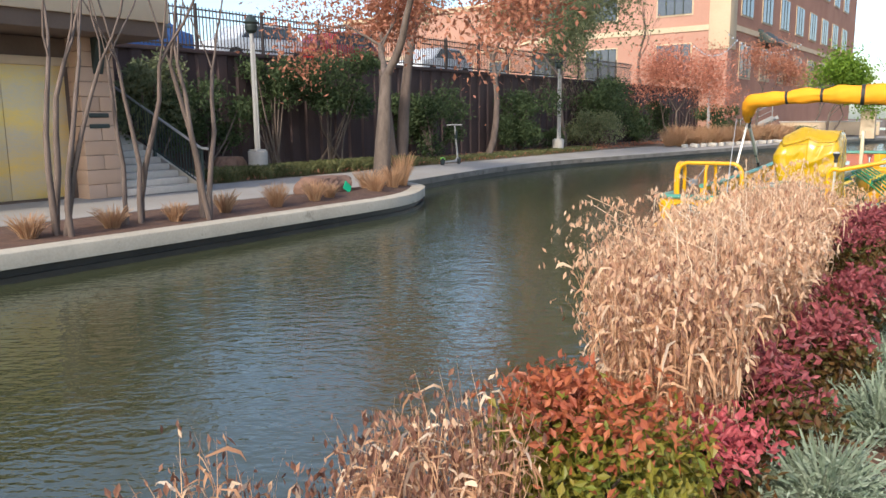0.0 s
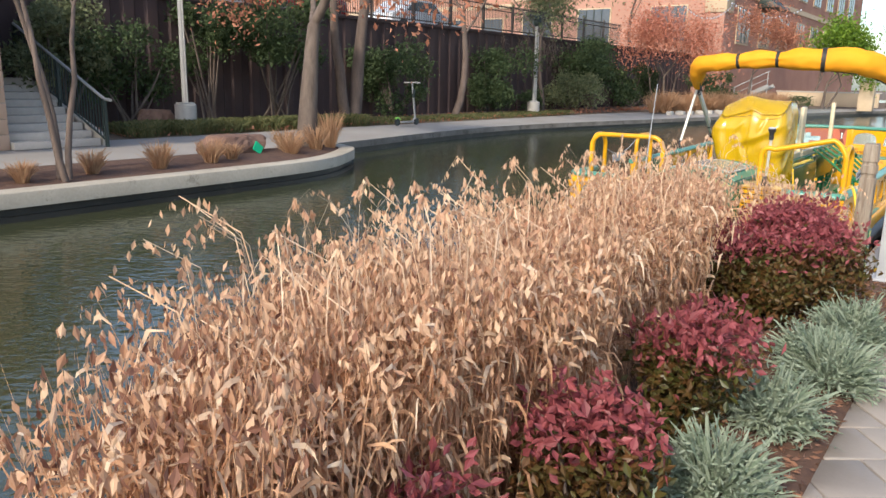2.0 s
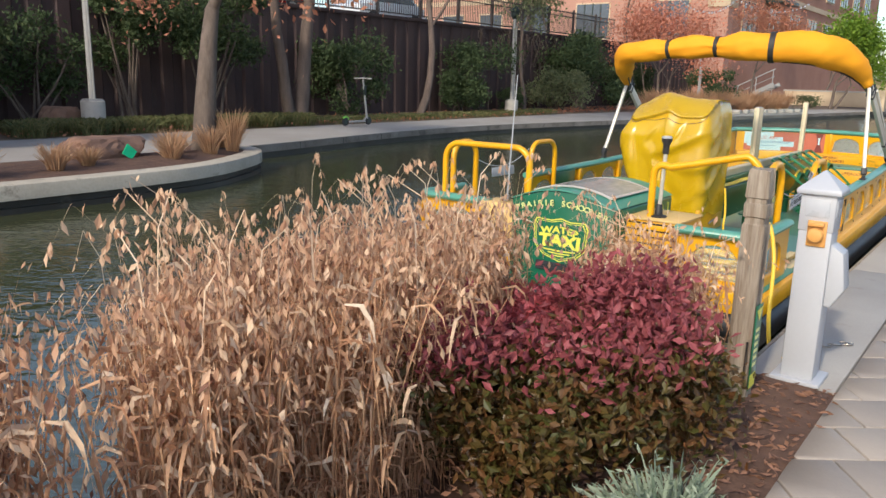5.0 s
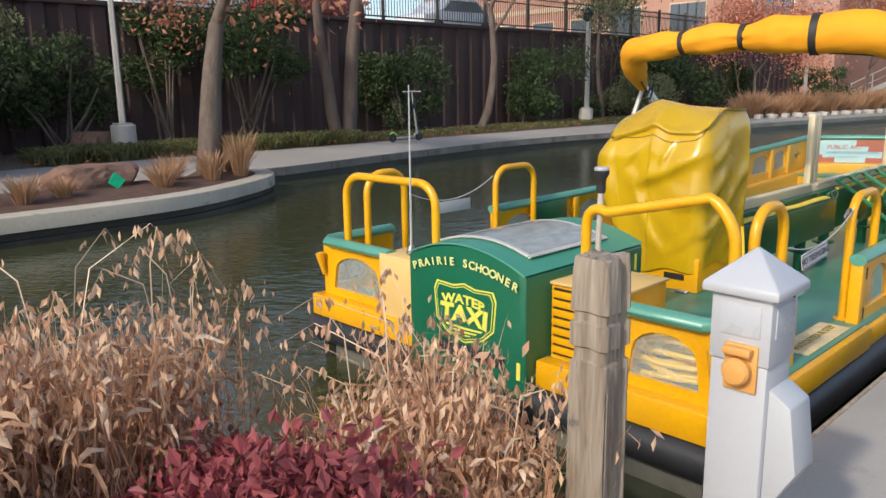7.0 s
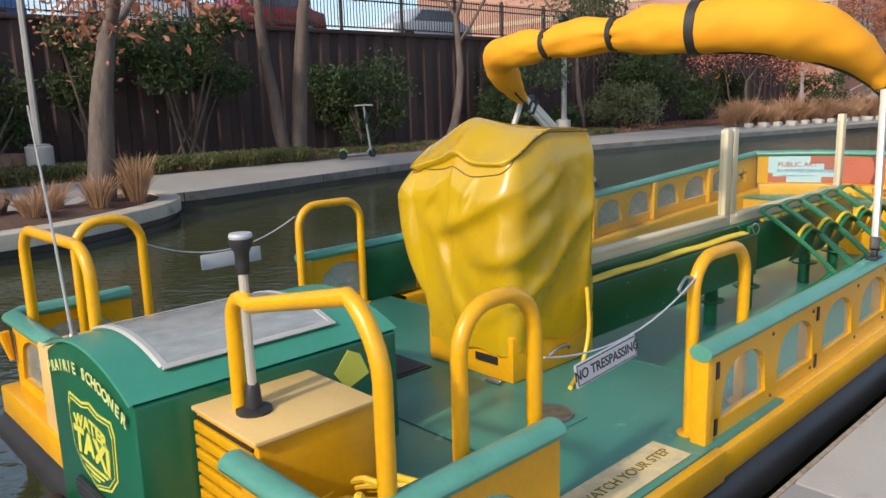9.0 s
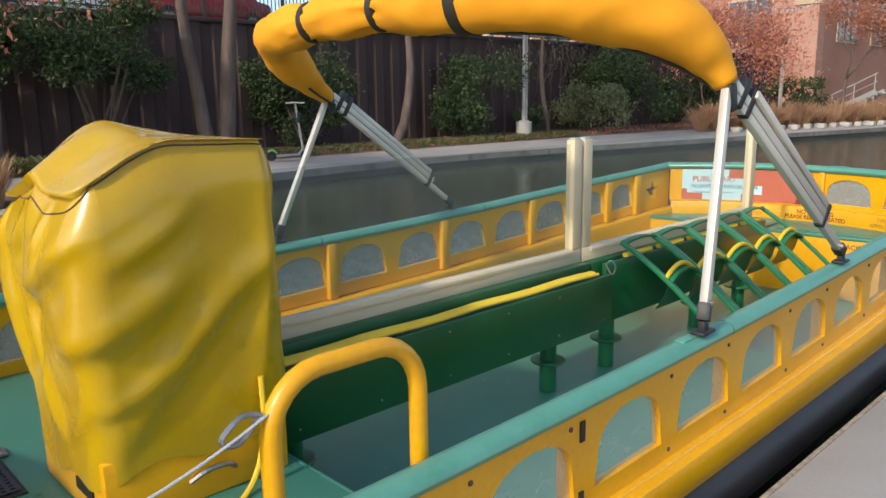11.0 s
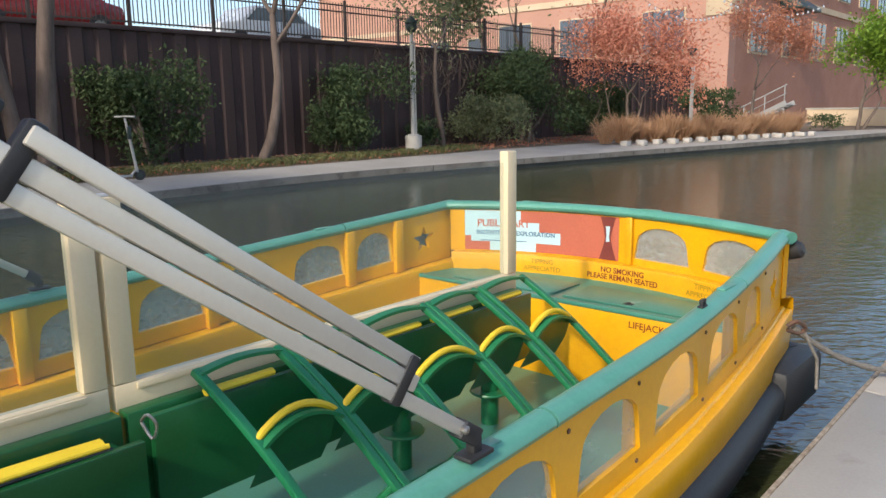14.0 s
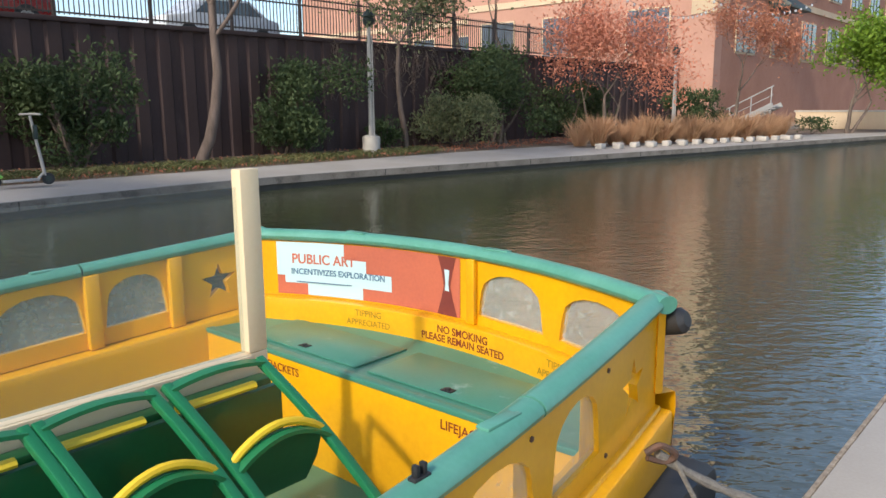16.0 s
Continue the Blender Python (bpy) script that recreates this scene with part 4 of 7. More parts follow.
# hoops
def hoop(a, b, top, r=0.026, foot=0.0):
    a, b = Vector(a), Vector(b)
    w = (b - a)
    L = w.length
    c = min(0.14, L * 0.42)
    w.normalize()
    pts = [a, a + Vector((0, 0, top - c - a.z))]
    for k in range(1, 7):
        t = math.pi / 2 * k / 6
        pts.append(a + w * (c - c * math.cos(t)) + Vector((0, 0, top - c - a.z + c * math.sin(t))))
    for k in range(0, 7):
        t = math.pi / 2 * k / 6
        pts.append(b - w * (c - c * math.sin(t)) + Vector((0, 0, top - c - b.z + c * math.cos(t))))
    pts.append(b)
    ob = part("grab_hoop", Geo().tube(pts, r, 12), YELLOW, boat, "yellow tubular grab hoop", smooth="auto")
    for p in (a, b):
        if p.z < 0.2:
            part("foot_flange", Geo().lathe([(0.05, 0), (0.05, 0.008), (0.03, 0.012)], tuple(p), 14), YELLOW, ob, smooth="auto")
    return ob


hoop((-3.28, 10.50, 0.5), (-2.44, 10.52, 0.5), 0.965)
hoop((-3.40, 10.77, DZ), (-3.40, 11.12, DZ), 0.935)
hoop((-3.42, 12.15, DZ), (-3.42, 12.65, DZ), 0.86)
hoop((-1.435, 10.62, 0.51), (-0.645, 10.60, DZ), 0.97)
hoop((-0.70, 10.92, DZ), (-0.70, 11.25, DZ), 0.945)
hoop((-0.70, 12.25, DZ), (-0.70, 12.70, DZ), 0.865)
# mast of the position light, whip aerial, gate wires and signs
mast = part("light_mast", Geo().tube([(-1.38, 10.64, 0.53), (-1.355, 10.625, 1.12)], 0.015, 10), ALU, boat, "aluminium light mast", smooth="auto")
part("mast_foot", Geo().lathe([(0.06, 0), (0.06, 0.012), (0.03, 0.02), (0.024, 0.09), (0.018, 0.1)], (-1.38, 10.64, 0.531), 14), BLACK, mast, "black mast foot", smooth="auto")
part("mast_light", Geo().lathe([(0.018, -0.10), (0.021, -0.06), (0.024, -0.03), (0.038, -0.005), (0.038, 0.012), (0.02, 0.014)], (-1.36, 10.63, 1.10), 16), BLACK, mast, "black mast light", smooth="auto")
part("lens_ring", Geo().lathe([(0.036, 0), (0.038, 0.008), (0.034, 0.016), (0.015, 0.018)], (-1.36, 10.63, 1.113), 16), WHITEP, mast, "white lamp lens", smooth="auto")
part("mast_collar", Geo().lathe([(0.021, 0), (0.024, 0.02), (0.021, 0.07)], (-1.362, 10.631, 1.0), 12), BLACK, mast, smooth="auto")
part("whip_aerial", Geo().tube([(-2.62, 10.48, 0.5), (-2.57, 10.44, 1.0), (-2.51, 10.39, 1.54)], [0.008, 0.006, 0.004], 6), WHITEP, boat, "thin white whip aerial")
part("aerial_base", Geo().lathe([(0.03, 0), (0.03, 0.02), (0.015, 0.05)], (-2.62, 10.48, 0.53), 12), STEEL, boat, smooth="auto")


def sag(a, b, drop, n=12):
    a, b = Vector(a), Vector(b)
    return [a + (b - a) * (i / n) - Vector((0, 0, drop * 4 * (i / n) * (1 - i / n))) for i in range(n + 1)]


wire = part("gate_wire", Geo().tube(sag((-0.67, 11.26, 0.72), (-0.69, 12.24, 0.79), 0.085), 0.0035, 6), WHITEP, boat, "white gate wire with snap hooks")
part("snap_hook", Geo().tube(smooth_path([(-0.70, 12.23, 0.79), (-0.70, 12.18, 0.80), (-0.70, 12.13, 0.76), (-0.70, 12.17, 0.74), (-0.70, 12.23, 0.79)], 4), 0.007, 6), STEEL, wire, "steel snap hook", smooth="auto")
rot = Matrix.Translation((-0.655, 11.58, 0.63)) @ Matrix.Rotation(radians(90), 4, "Z") @ Matrix.Rotation(radians(-4), 4, "Y") @ Matrix.Rotation(radians(84), 4, "X")
sign = part("gate_sign", Geo().box(-0.175, 0.175, -0.04, 0.04, -0.003, 0.003, rot), WHITEP, boat, "white no trespassing sign", bev=0.001)
part("sign_border", Geo().box(-0.169, 0.169, -0.0355, 0.0355, 0.0032, 0.0038, rot), BLACKT, sign, "thin black border")
part("sign_face", Geo().box(-0.165, 0.165, -0.0315, 0.0315, 0.0040, 0.0046, rot), WHITEP, sign)
words("NO TRESPASSING", 0.047, rot @ Matrix.Translation((0, 0, 0.0052)), BLACKT, sign, 0.0005, bold=0.0008)
wire = part("gate_wire", Geo().tube(sag((-3.42, 11.13, 0.78), (-3.44, 12.14, 0.80), 0.13), 0.004, 6), WHITEP, boat, "white gate wire")
rot = Matrix.Translation((-3.455, 11.68, 0.60)) @ Matrix.Rotation(radians(90), 4, "Z") @ Matrix.Rotation(radians(86), 4, "X")
part("blank_sign", Geo().box(-0.2, 0.2, -0.045, 0.045, -0.003, 0.003, rot), WHITEP, boat, "blank white back of a sign", bev=0.001)
# left gate doors, dark green
part("gate_door", Geo().box(-3.47, -3.42, 12.66, 13.15, DZ, 0.5), GREEN, boat, "dark green gate door", bev=0.006)
# rubber mat with holes
mx0, my0 = -3.02, 11.47
lx = [mx0 + 0.03 * (k // 2) + 0.014 * (k % 2) for k in range(62)]
ly = [my0 + 0.03 * (k // 2) + 0.014 * (k % 2) for k in range(40)]
rubber_mat = thing("rubber_mat", (mx0 + 0.45, my0 + 0.3, DZ), "black perforated rubber mat on the stern deck", "floor mat")
part("mesh_top", Geo().add([(x, y, DZ + 0.016) for y in ly for x in lx], [(j * 62 + i, j * 62 + i + 1, (j + 1) * 62 + i + 1, (j + 1) * 62 + i) for j in range(39) for i in range(61) if not (i % 2 and j % 2)]), MATBLK, rubber_mat, "perforated top")
part("backing", Geo().box(mx0 - 0.02, mx0 + 0.934, my0 - 0.015, my0 + 0.60, DZ + 0.0005, DZ + 0.008), BLACK, rubber_mat, "black rubber backing", bev=0.003)

# console box and its draped vinyl cover
console = thing("console", (-1.9, 12.5, 0.0), "yellow helm console box under a vinyl cover", "boat console")
part("body", Geo().box(-2.19, -1.64, 12.22, 12.82, DZ, 0.75), YELLOW, console, bev=0.01)
part("plinth", Geo().box(-2.21, -1.60, 12.17, 12.84, DZ, 0.36), YELLOW, console, "yellow console plinth", bev=0.01)
part("label_plate", Geo().box(-1.85, -1.70, 12.162, 12.169, 0.20, 0.24), BLACKT, console, "dark recessed plate")
part("seat_handle", Geo().tube(smooth_path([(-1.60, 12.45, 0.20), (-1.58, 12.5, 0.23), (-1.58, 12.58, 0.23), (-1.60, 12.62, 0.20)], 4), 0.01, 6), STEEL, console, "steel handle")
CA, CB, CR, CXX, CYY = 0.405, 0.37, 0.10, -1.985, 12.51
ROUND = 4 * (CA + CB - 2 * CR) + 2 * math.pi * CR


def rounded(s):
    """Point and outward way on the cover's outline, s from 0 to 1 round it."""
    legs = [(2 * (CB - CR), (CA, -CB + CR), (0, 1), (1, 0)), (2 * (CA - CR), (CA - CR, CB), (-1, 0), (0, 1)), (2 * (CB - CR), (-CA, CB - CR), (0, -1), (-1, 0)), (2 * (CA - CR), (-CA + CR, -CB), (1, 0), (0, -1))]
    arc = math.pi / 2 * CR
    d = s * (sum(q[0] for q in legs) + 4 * arc)
    for q in legs:
        if d < q[0]:
            return q[1][0] + q[2][0] * d, q[1][1] + q[2][1] * d, q[3][0], q[3][1]
        d -= q[0]
        if d < arc:
            w = math.atan2(q[3][1], q[3][0]) + d / CR
            ex, ey = q[1][0] + q[2][0] * q[0] - q[3][0] * CR, q[1][1] + q[2][1] * q[0] - q[3][1] * CR
            return ex + CR * math.cos(w), ey + CR * math.sin(w), math.cos(w), math.sin(w)
        d -= arc
    return CA, -CB + CR, 1, 0


def cover_top(x, y):
    """Height of the draped top: low front edge, ridge behind it, a dent and a bump."""
    q = (y - 12.13) / 0.75
    k = min(1, max(0, (q + 0.12) / 0.6))
    r = 1.17 + 0.19 * k * k * (3 - 2 * k) - 0.03 * max(0, q - 0.5) - 0.07 * max(0, -2.1 - x) / 0.3
    r += 0.055 * math.exp(-((x + 2.12) ** 2 / 0.03 + (y - 12.40) ** 2 / 0.03))
    return r + 0.05 * math.exp(-((x + 1.98) ** 2 / 0.006 + (y - 12.2) ** 2 / 0.03)) + 0.010 * noise.noise((x * 4, y * 4, 1)) + 0.003 * noise.noise((x * 10, y * 10, 4))


def crease(run, z, p0, z0, p1, z1, amp, wide, bow_):
    """Soft fold in the hanging cloth along a bowed line, steeper on its lower side."""
    dx, dz = p1 - p0, z1 - z0
    n = math.hypot(dx, dz)
    t = ((run - p0) * dx + (z - z0) * dz) / (n * n)
    if not -0.25 < t < 1.25:
        return 0.0
    d = ((run - p0) * dz - (z - z0) * dx) / n + bow_ * 4 * t * (1 - t)
    fade = math.exp(-(2.2 * (t - 0.5)) ** 4)
    w = wide if d > 0 else wide * 0.55
    return 0.68 * amp * fade * (math.exp(-(d / w) ** 2) - 0.5 * math.exp(-((d + wide * 1.1) / wide) ** 2))


# folds: (along the outline, height) of both ends, depth, breadth, bow
FOLDS = [
    (-0.06, 1.10, -0.62, 0.84, 0.040, 0.070, 0.03),
    (0.25, 0.92, -0.30, 0.72, 0.032, 0.075, 0.05),
    (0.62, 0.98, -0.05, 0.30, 0.026, 0.070, -0.05),
    (0.58, 1.25, 0.50, 0.45, 0.018, 0.050, 0.02),
    (-0.60, 0.86, -0.32, 0.33, 0.030, 0.060, -0.03),
    (0.16, 0.62, -0.12, 0.52, 0.014, 0.045, 0.03),
    (0.30, 1.16, -0.02, 0.98, 0.018, 0.055, 0.02),
    (-0.28, 1.20, -0.36, 0.98, 0.030, 0.032, 0.00),
    (-0.52, 1.16, -0.70, 0.95, 0.018, 0.040, 0.01),
    (-0.12, 0.52, -0.34, 0.36, 0.014, 0.050, 0.02),
    (1.0, 1.15, 1.35, 0.5, 0.025, 0.07, 0.03),
    (-0.85, 1.1, -1.2, 0.5, 0.025, 0.07, 0.03),
]
rows = []
NT, NH, NTOP = 260, 70, 18
for j in range(NH + 1):
    h = j / NH
    row = []
    for i in range(NT + 1):
        s = (i % NT) / NT
        x, y, nx, ny = rounded(s)
        tuck = 0.97 + 0.03 * min(1, h * 1.6) if x > 0 else 0.97 - 0.40 * max(0, 1 - h * 1.15) ** 1.2 * min(1, -x / 0.2)
        gx, gy = CXX + x * tuck, CYY + y * max(tuck, 0.95)
        zt = cover_top(CXX + x, CYY + y)
        zb = 0.265 + 0.035 * math.sin(s * 12.6 + 0.8) + 0.02 * math.sin(s * 44)
        z = zb + (zt - zb) * h
        run = (s if s < 0.5 else s - 1) * ROUND
        free = min(1, 5 * h) * min(1, 6 * (1 - h))
        out = 0.022 * noise.noise((run * 1.7, z * 1.5, 2.0)) * free + 0.006 * noise.noise((run * 6 + z * 5, z * 4, 5.0)) * free
        for fold in FOLDS:
            out += crease(run, z, *fold) * free
        out += 0.10 * max(0, -nx) * math.sin(math.pi * min(1, max(0, (h - 0.25) / 0.75))) ** 0.7
        out -= 0.05 * max(0, (h - 0.82) / 0.18) ** 2
        row.append((gx + nx * out, gy + ny * out, z))
    rows.append(row)
for j in range(1, NTOP + 1):
    k = 1 - j / NTOP
    row = []
    for i in range(NT + 1):
        x, y, nx, ny = rounded((i % NT) / NT)
        row.append((CXX + x * k, CYY + y * k, cover_top(CXX + x * k, CYY + y * k) + 0.012 * (1 - k)))
    rows.append(row)
cover = thing("console_cover", (CXX, CYY, 0.25), "creased yellow vinyl cover draped over the helm console", "dust cover")
part("drape", Geo().grid(rows), COVER, cover, smooth=True)
loop = []
for i in range(0, NT, 2):
    f = (i / NT - 0.75) / 0.25
    dip = 4.2 * math.sin(math.pi * f) ** 0.8 if 0 < f < 1 else 1.2
    j = NH - int(dip)
    loop.append(Vector(rows[j][i]).lerp(Vector(rows[j - 1][i]), dip - int(dip)) + Vector(rounded(i / NT)[2:] + (0,)) * 0.001)
part("seam", Geo().tube([Vector(p) + Vector((0, 0, 0.002)) for p in loop + loop[:1]], 0.0026, 5, caps=False), RUST, cover, "dark stitched seam round the top")

# centre bench: folded seats on pedestals, and the clear screens above them
bench = thing("centre_bench", (-1.85, 14.1, -0.235), "dark green folded bench with a yellow cushion edge", "bench")
part("seat_panel", Geo().box(-1.80, -1.765, 12.93, 15.24, 0.105, 0.425), GREEN, bench, "dark green upturned seat panel", bev=0.006)
part("cushion", Geo().tube([(-1.83, u, 0.435 + 0.004 * math.sin(u * 9)) for u in arch_pts(12.95, 15.12, 16)], 0.04, 10, squash=(0.95, 0.6)), CUSHION, bench, "yellow cushion edge", smooth="auto")
part("cushion_piping", Geo().tube([(-1.795, u, 0.428 + 0.004 * math.sin(u * 9)) for u in arch_pts(12.95, 15.14, 16)], 0.007, 6), BLACK, bench, "black piping under the cushion")
part("cushion_bead", Geo().tube([(-1.797, u, 0.442 + 0.004 * math.sin(u * 9)) for u in arch_pts(12.95, 15.13, 16)], 0.010, 8), CUSHION, bench, "yellow cushion bead", smooth="auto")
part("back_panel", Geo().box(-2.0, -1.93, 12.9, 15.24, 0.05, 0.47), GREEN, bench, "dark green bench back", bev=0.006)
part("bench_lid", Geo().box(-1.94, -1.87, 12.93, 15.2, 0.36, 0.385), GREEN, bench, bev=0.004)
for u in (13.05, 14.82, 15.42):
    ped = part("pedestal", Geo().tube([(-1.92, u, FZ), (-1.92, u, 0.10)], 0.05, 12), FRAMEG, bench, "green bench pedestal", smooth="auto")
    part("disc", Geo().lathe([(0.10, 0.0), (0.105, 0.008), (0.10, 0.016)], (-1.92, u, -0.055), 16), FRAMEG, ped, "worn green pedestal disc", smooth="auto")
for u, n in ((13.6, 5), (14.4, 6)):
    for k in range(n):
        part("screw", Geo().lathe([(0.006, 0), (0.006, 0.003)], (0, 0, 0), 6), STEEL, bench).matrix_basis = Matrix.Translation((-1.7645, 13.0 + (k + (n == 6) * 0.0) * 0.43, 0.38 if n == 5 else 0.16)) @ Matrix.Rotation(math.pi / 2, 4, "Y")
part("carabiner", Geo().tube(smooth_path([(-1.83, 15.26, 0.47), (-1.80, 15.27, 0.50), (-1.78, 15.29, 0.46), (-1.80, 15.28, 0.41), (-1.83, 15.26, 0.47)], 4), 0.006, 6), STEEL, bench, "steel carabiner", smooth="auto")

bench2 = thing("folded_seats", (-1.7, 16.5, -0.235), "row of tipped green seat frames with yellow piping", "seats")
part("seat_panel", Geo().box(-1.90, -1.865, 15.32, 17.62, 0.08, 0.46), GREEN, bench2, "dark green seat backing panel", bev=0.006)
part("back_panel", Geo().box(-2.0, -1.93, 15.26, 17.62, 0.05, 0.47), GREEN, bench2, bev=0.006)
def slope(u, t, up=0.0):
    """A point down the tipped frames: t from the head at the back to the foot in the well."""
    return Vector((-1.88 + 0.56 * t, u + 0.10 * t, 0.575 - 0.45 * t + 0.028 * math.sin(math.pi * t) + up))


for y0, y1 in ((15.50, 15.86), (15.90, 16.27), (16.31, 16.71), (16.75, 17.10), (17.16, 17.53)):
    w = y1 - y0
    for u in (y0, y1):
        pts = [slope(u, t) for t in arch_pts(0, 1.12, 10)]
        part("side_bar", Geo().strip(pts, 0.036, 0.028), FRAMEG, bench2, "green seat side bar", bev=0.004)
        part("leg", Geo().bar(pts[-2], pts[-2] + Vector((-0.16, -0.10, -0.20)), 0.032, 0.024), FRAMEG, bench2, "green folded seat leg", bev=0.003)
    for t, rise, mt, nm in ((0.03, 0.022, FRAMEG, "head_arch"), (0.56, 0.065, FRAMEG, "seat_arch"), (0.52, 0.075, CUSHION, "cushion_piping")):
        pts = [slope(y0 + w * q, t) + Vector((0.0, 0, rise * math.sin(math.pi * q) ** 0.85)) for q in arch_pts(0, 1, 11)]
        g = Geo().tube(pts, 0.015, 8) if mt is CUSHION else Geo().strip(pts, 0.05, 0.014)
        part(nm, g, mt, bench2, "yellow cushion piping" if mt is CUSHION else "green arched seat bar", smooth="auto" if mt is CUSHION else False)
    pan = []
    for t, dz, k in ((0.55, 0.0, 0.07), (0.50, -0.12, 0.05), (0.40, -0.26, 0.0)):
        pan.append([slope(y0 + w * q, t, dz + k * math.sin(math.pi * q) ** 0.85) for q in arch_pts(0.04, 0.96, 9)])
    part("seat_pan", Geo().grid(pan), GREEN, bench2, "dark green moulded seat pan", smooth="auto")
    part("cushion_edge", Geo().tube([(-1.868, u, 0.485) for u in arch_pts(y0 + 0.03, y1 - 0.03, 5)], 0.022, 8, squash=(1.0, 0.7)), CUSHION, bench2, "yellow cushion edge", smooth="auto")
    part("cross_brace", Geo().bar((-1.52, y0 + 0.05, -0.05), (-1.34, y1, 0.07), 0.03, 0.02), FRAMEG, bench2, "green folded brace")
for u in (16.6, 17.3):
    ped = part("pedestal", Geo().tube([(-1.92, u, FZ), (-1.92, u, 0.10)], 0.05, 12), FRAMEG, bench2, "green bench pedestal", smooth="auto")
    part("disc", Geo().lathe([(0.11, 0.0), (0.115, 0.008), (0.11, 0.016)], (-1.92, u, -0.055), 16), FRAMEG, ped, smooth="auto")

for a, b, wide in ((12.95, 15.235, 0.10), (15.255, 17.66, 0.10)):
    scr = thing("screen", (-2.03, (a + b) / 2, 0.45), "clear screen in a beige frame above the bench", "screen", "bench screens")
    part("sill_rail", Geo().box(-2.06, -2.0, a, b, 0.455, 0.555), BEIGE, scr, "wide beige sill rail", bev=0.006)
    part("sill_bead", Geo().box(-2.0, -1.988, a + 0.08, b - 0.08, 0.525, 0.55), BEIGE, scr, bev=0.003)
    part("post", Geo().box(-2.06, -2.0, a, a + 0.085, 0.556, 1.225), BEIGE, scr, "beige screen post", bev=0.006)
    part("post", Geo().box(-2.06, -2.0, b - 0.085, b, 0.556, 1.225 if b < 16 else 1.265), BEIGE, scr, bev=0.006)
    for u in (a + 0.04, b - 0.04):
        part("post_cap", Geo().box(-2.05, -2.01, u - 0.025, u + 0.025, 1.226, 1.236), WHITEP, scr, "white cap", bev=0.002)
    ob = part("pane", Geo().box(-2.033, -2.027, a + 0.085, b - 0.085, 0.556, 1.20), SCREEN, scr, "clear plastic sheet")
    ob.visible_shadow = False

# folded canopy on its struts
canopy = thing("canopy", (CX, 14.2, 0.62), "folded amber canvas canopy strapped on aluminium struts", "canopy")
KN = [(-3.43, 14.40, 1.49), (-3.39, 14.25, 1.58), (-3.33, 14.06, 1.71), (-3.25, 13.92, 1.81), (-3.07, 13.83, 1.85), (-2.88, 13.80, 1.86), (-2.66, 13.78, 1.875), (-2.40, 13.80, 1.90), (-2.14, 13.82, 1.90), (-1.85, 13.80, 1.90), (-1.56, 13.80, 1.89), (-1.28, 13.88, 1.89), (-1.08, 14.00, 1.86), (-0.90, 14.20, 1.77), (-0.80, 14.36, 1.65), (-0.73, 14.43, 1.52)]
KR = [0.05, 0.085, 0.12, 0.13, 0.125, 0.12, 0.088, 0.13, 0.092, 0.145, 0.145, 0.16, 0.165, 0.15, 0.11, 0.06]
path = smooth_path(KN, 6)
rad = [v.x for v in smooth_path([(r, 0, 0) for r in KR], 6)]
g = Geo().tube(path, rad, 28, squash=(0.95, 0.98))
for i, p in enumerate(g.v):
    p = Vector(p)
    k = i // 28
    q = path[min(k, len(path) - 1)]
    d = p - q
    w = 2 * math.pi * (i % 28) / 28
    n1 = noise.noise(p * 4.0) * 0.022 + noise.noise(Vector((p.x * 11, p.y * 8, p.z * 16))) * 0.012
    for k0, amp in ((36, 0.020), (48, 0.024), (60, 0.007), (14, 0.010)):
        n1 += amp * math.exp(-((k - k0) / 4.5) ** 2) * (1 - 2.2 * abs(noise.noise((math.cos(w) * 3.2, math.sin(w) * 3.2, k * 0.10 + k0))))
    g.v[i] = tuple(p + d.normalized() * n1 if d.length > 1e-4 else p)
boot = part("canvas_boot", g, CANVAS, canopy, "rolled amber canvas boot", smooth=True)
for i, (idx, w) in enumerate(((36, 0.02), (48, 0.02), (60, 0.028))):
    a, b = path[idx - 1], path[idx + 1]
    d = (b - a).normalized()
    c = path[idx]
    r = rad[idx] + 0.020
    part("strap", Geo().tube([c - d * w, c - d * w * 0.98, c + d * w * 0.98, c + d * w], [r * 0.9, r, r, r * 0.9], 24, squash=(0.95, 0.98)), STRAP, boot, "black webbing strap", smooth="auto")
hem = [p + Vector((0, 0, -r * 0.98)) + Vector((0, 0, -0.004)) for p, r in zip(path[62:], rad[62:])]
part("hem", Geo().tube(hem, 0.008, 6), STRAP, boot, "black hem edge")
hem = [p + Vector((0.05, 0.02, -r * 0.9)) for p, r in zip(path[:10], rad[:10])]
part("hem", Geo().tube(hem, 0.008, 6), STRAP, boot)
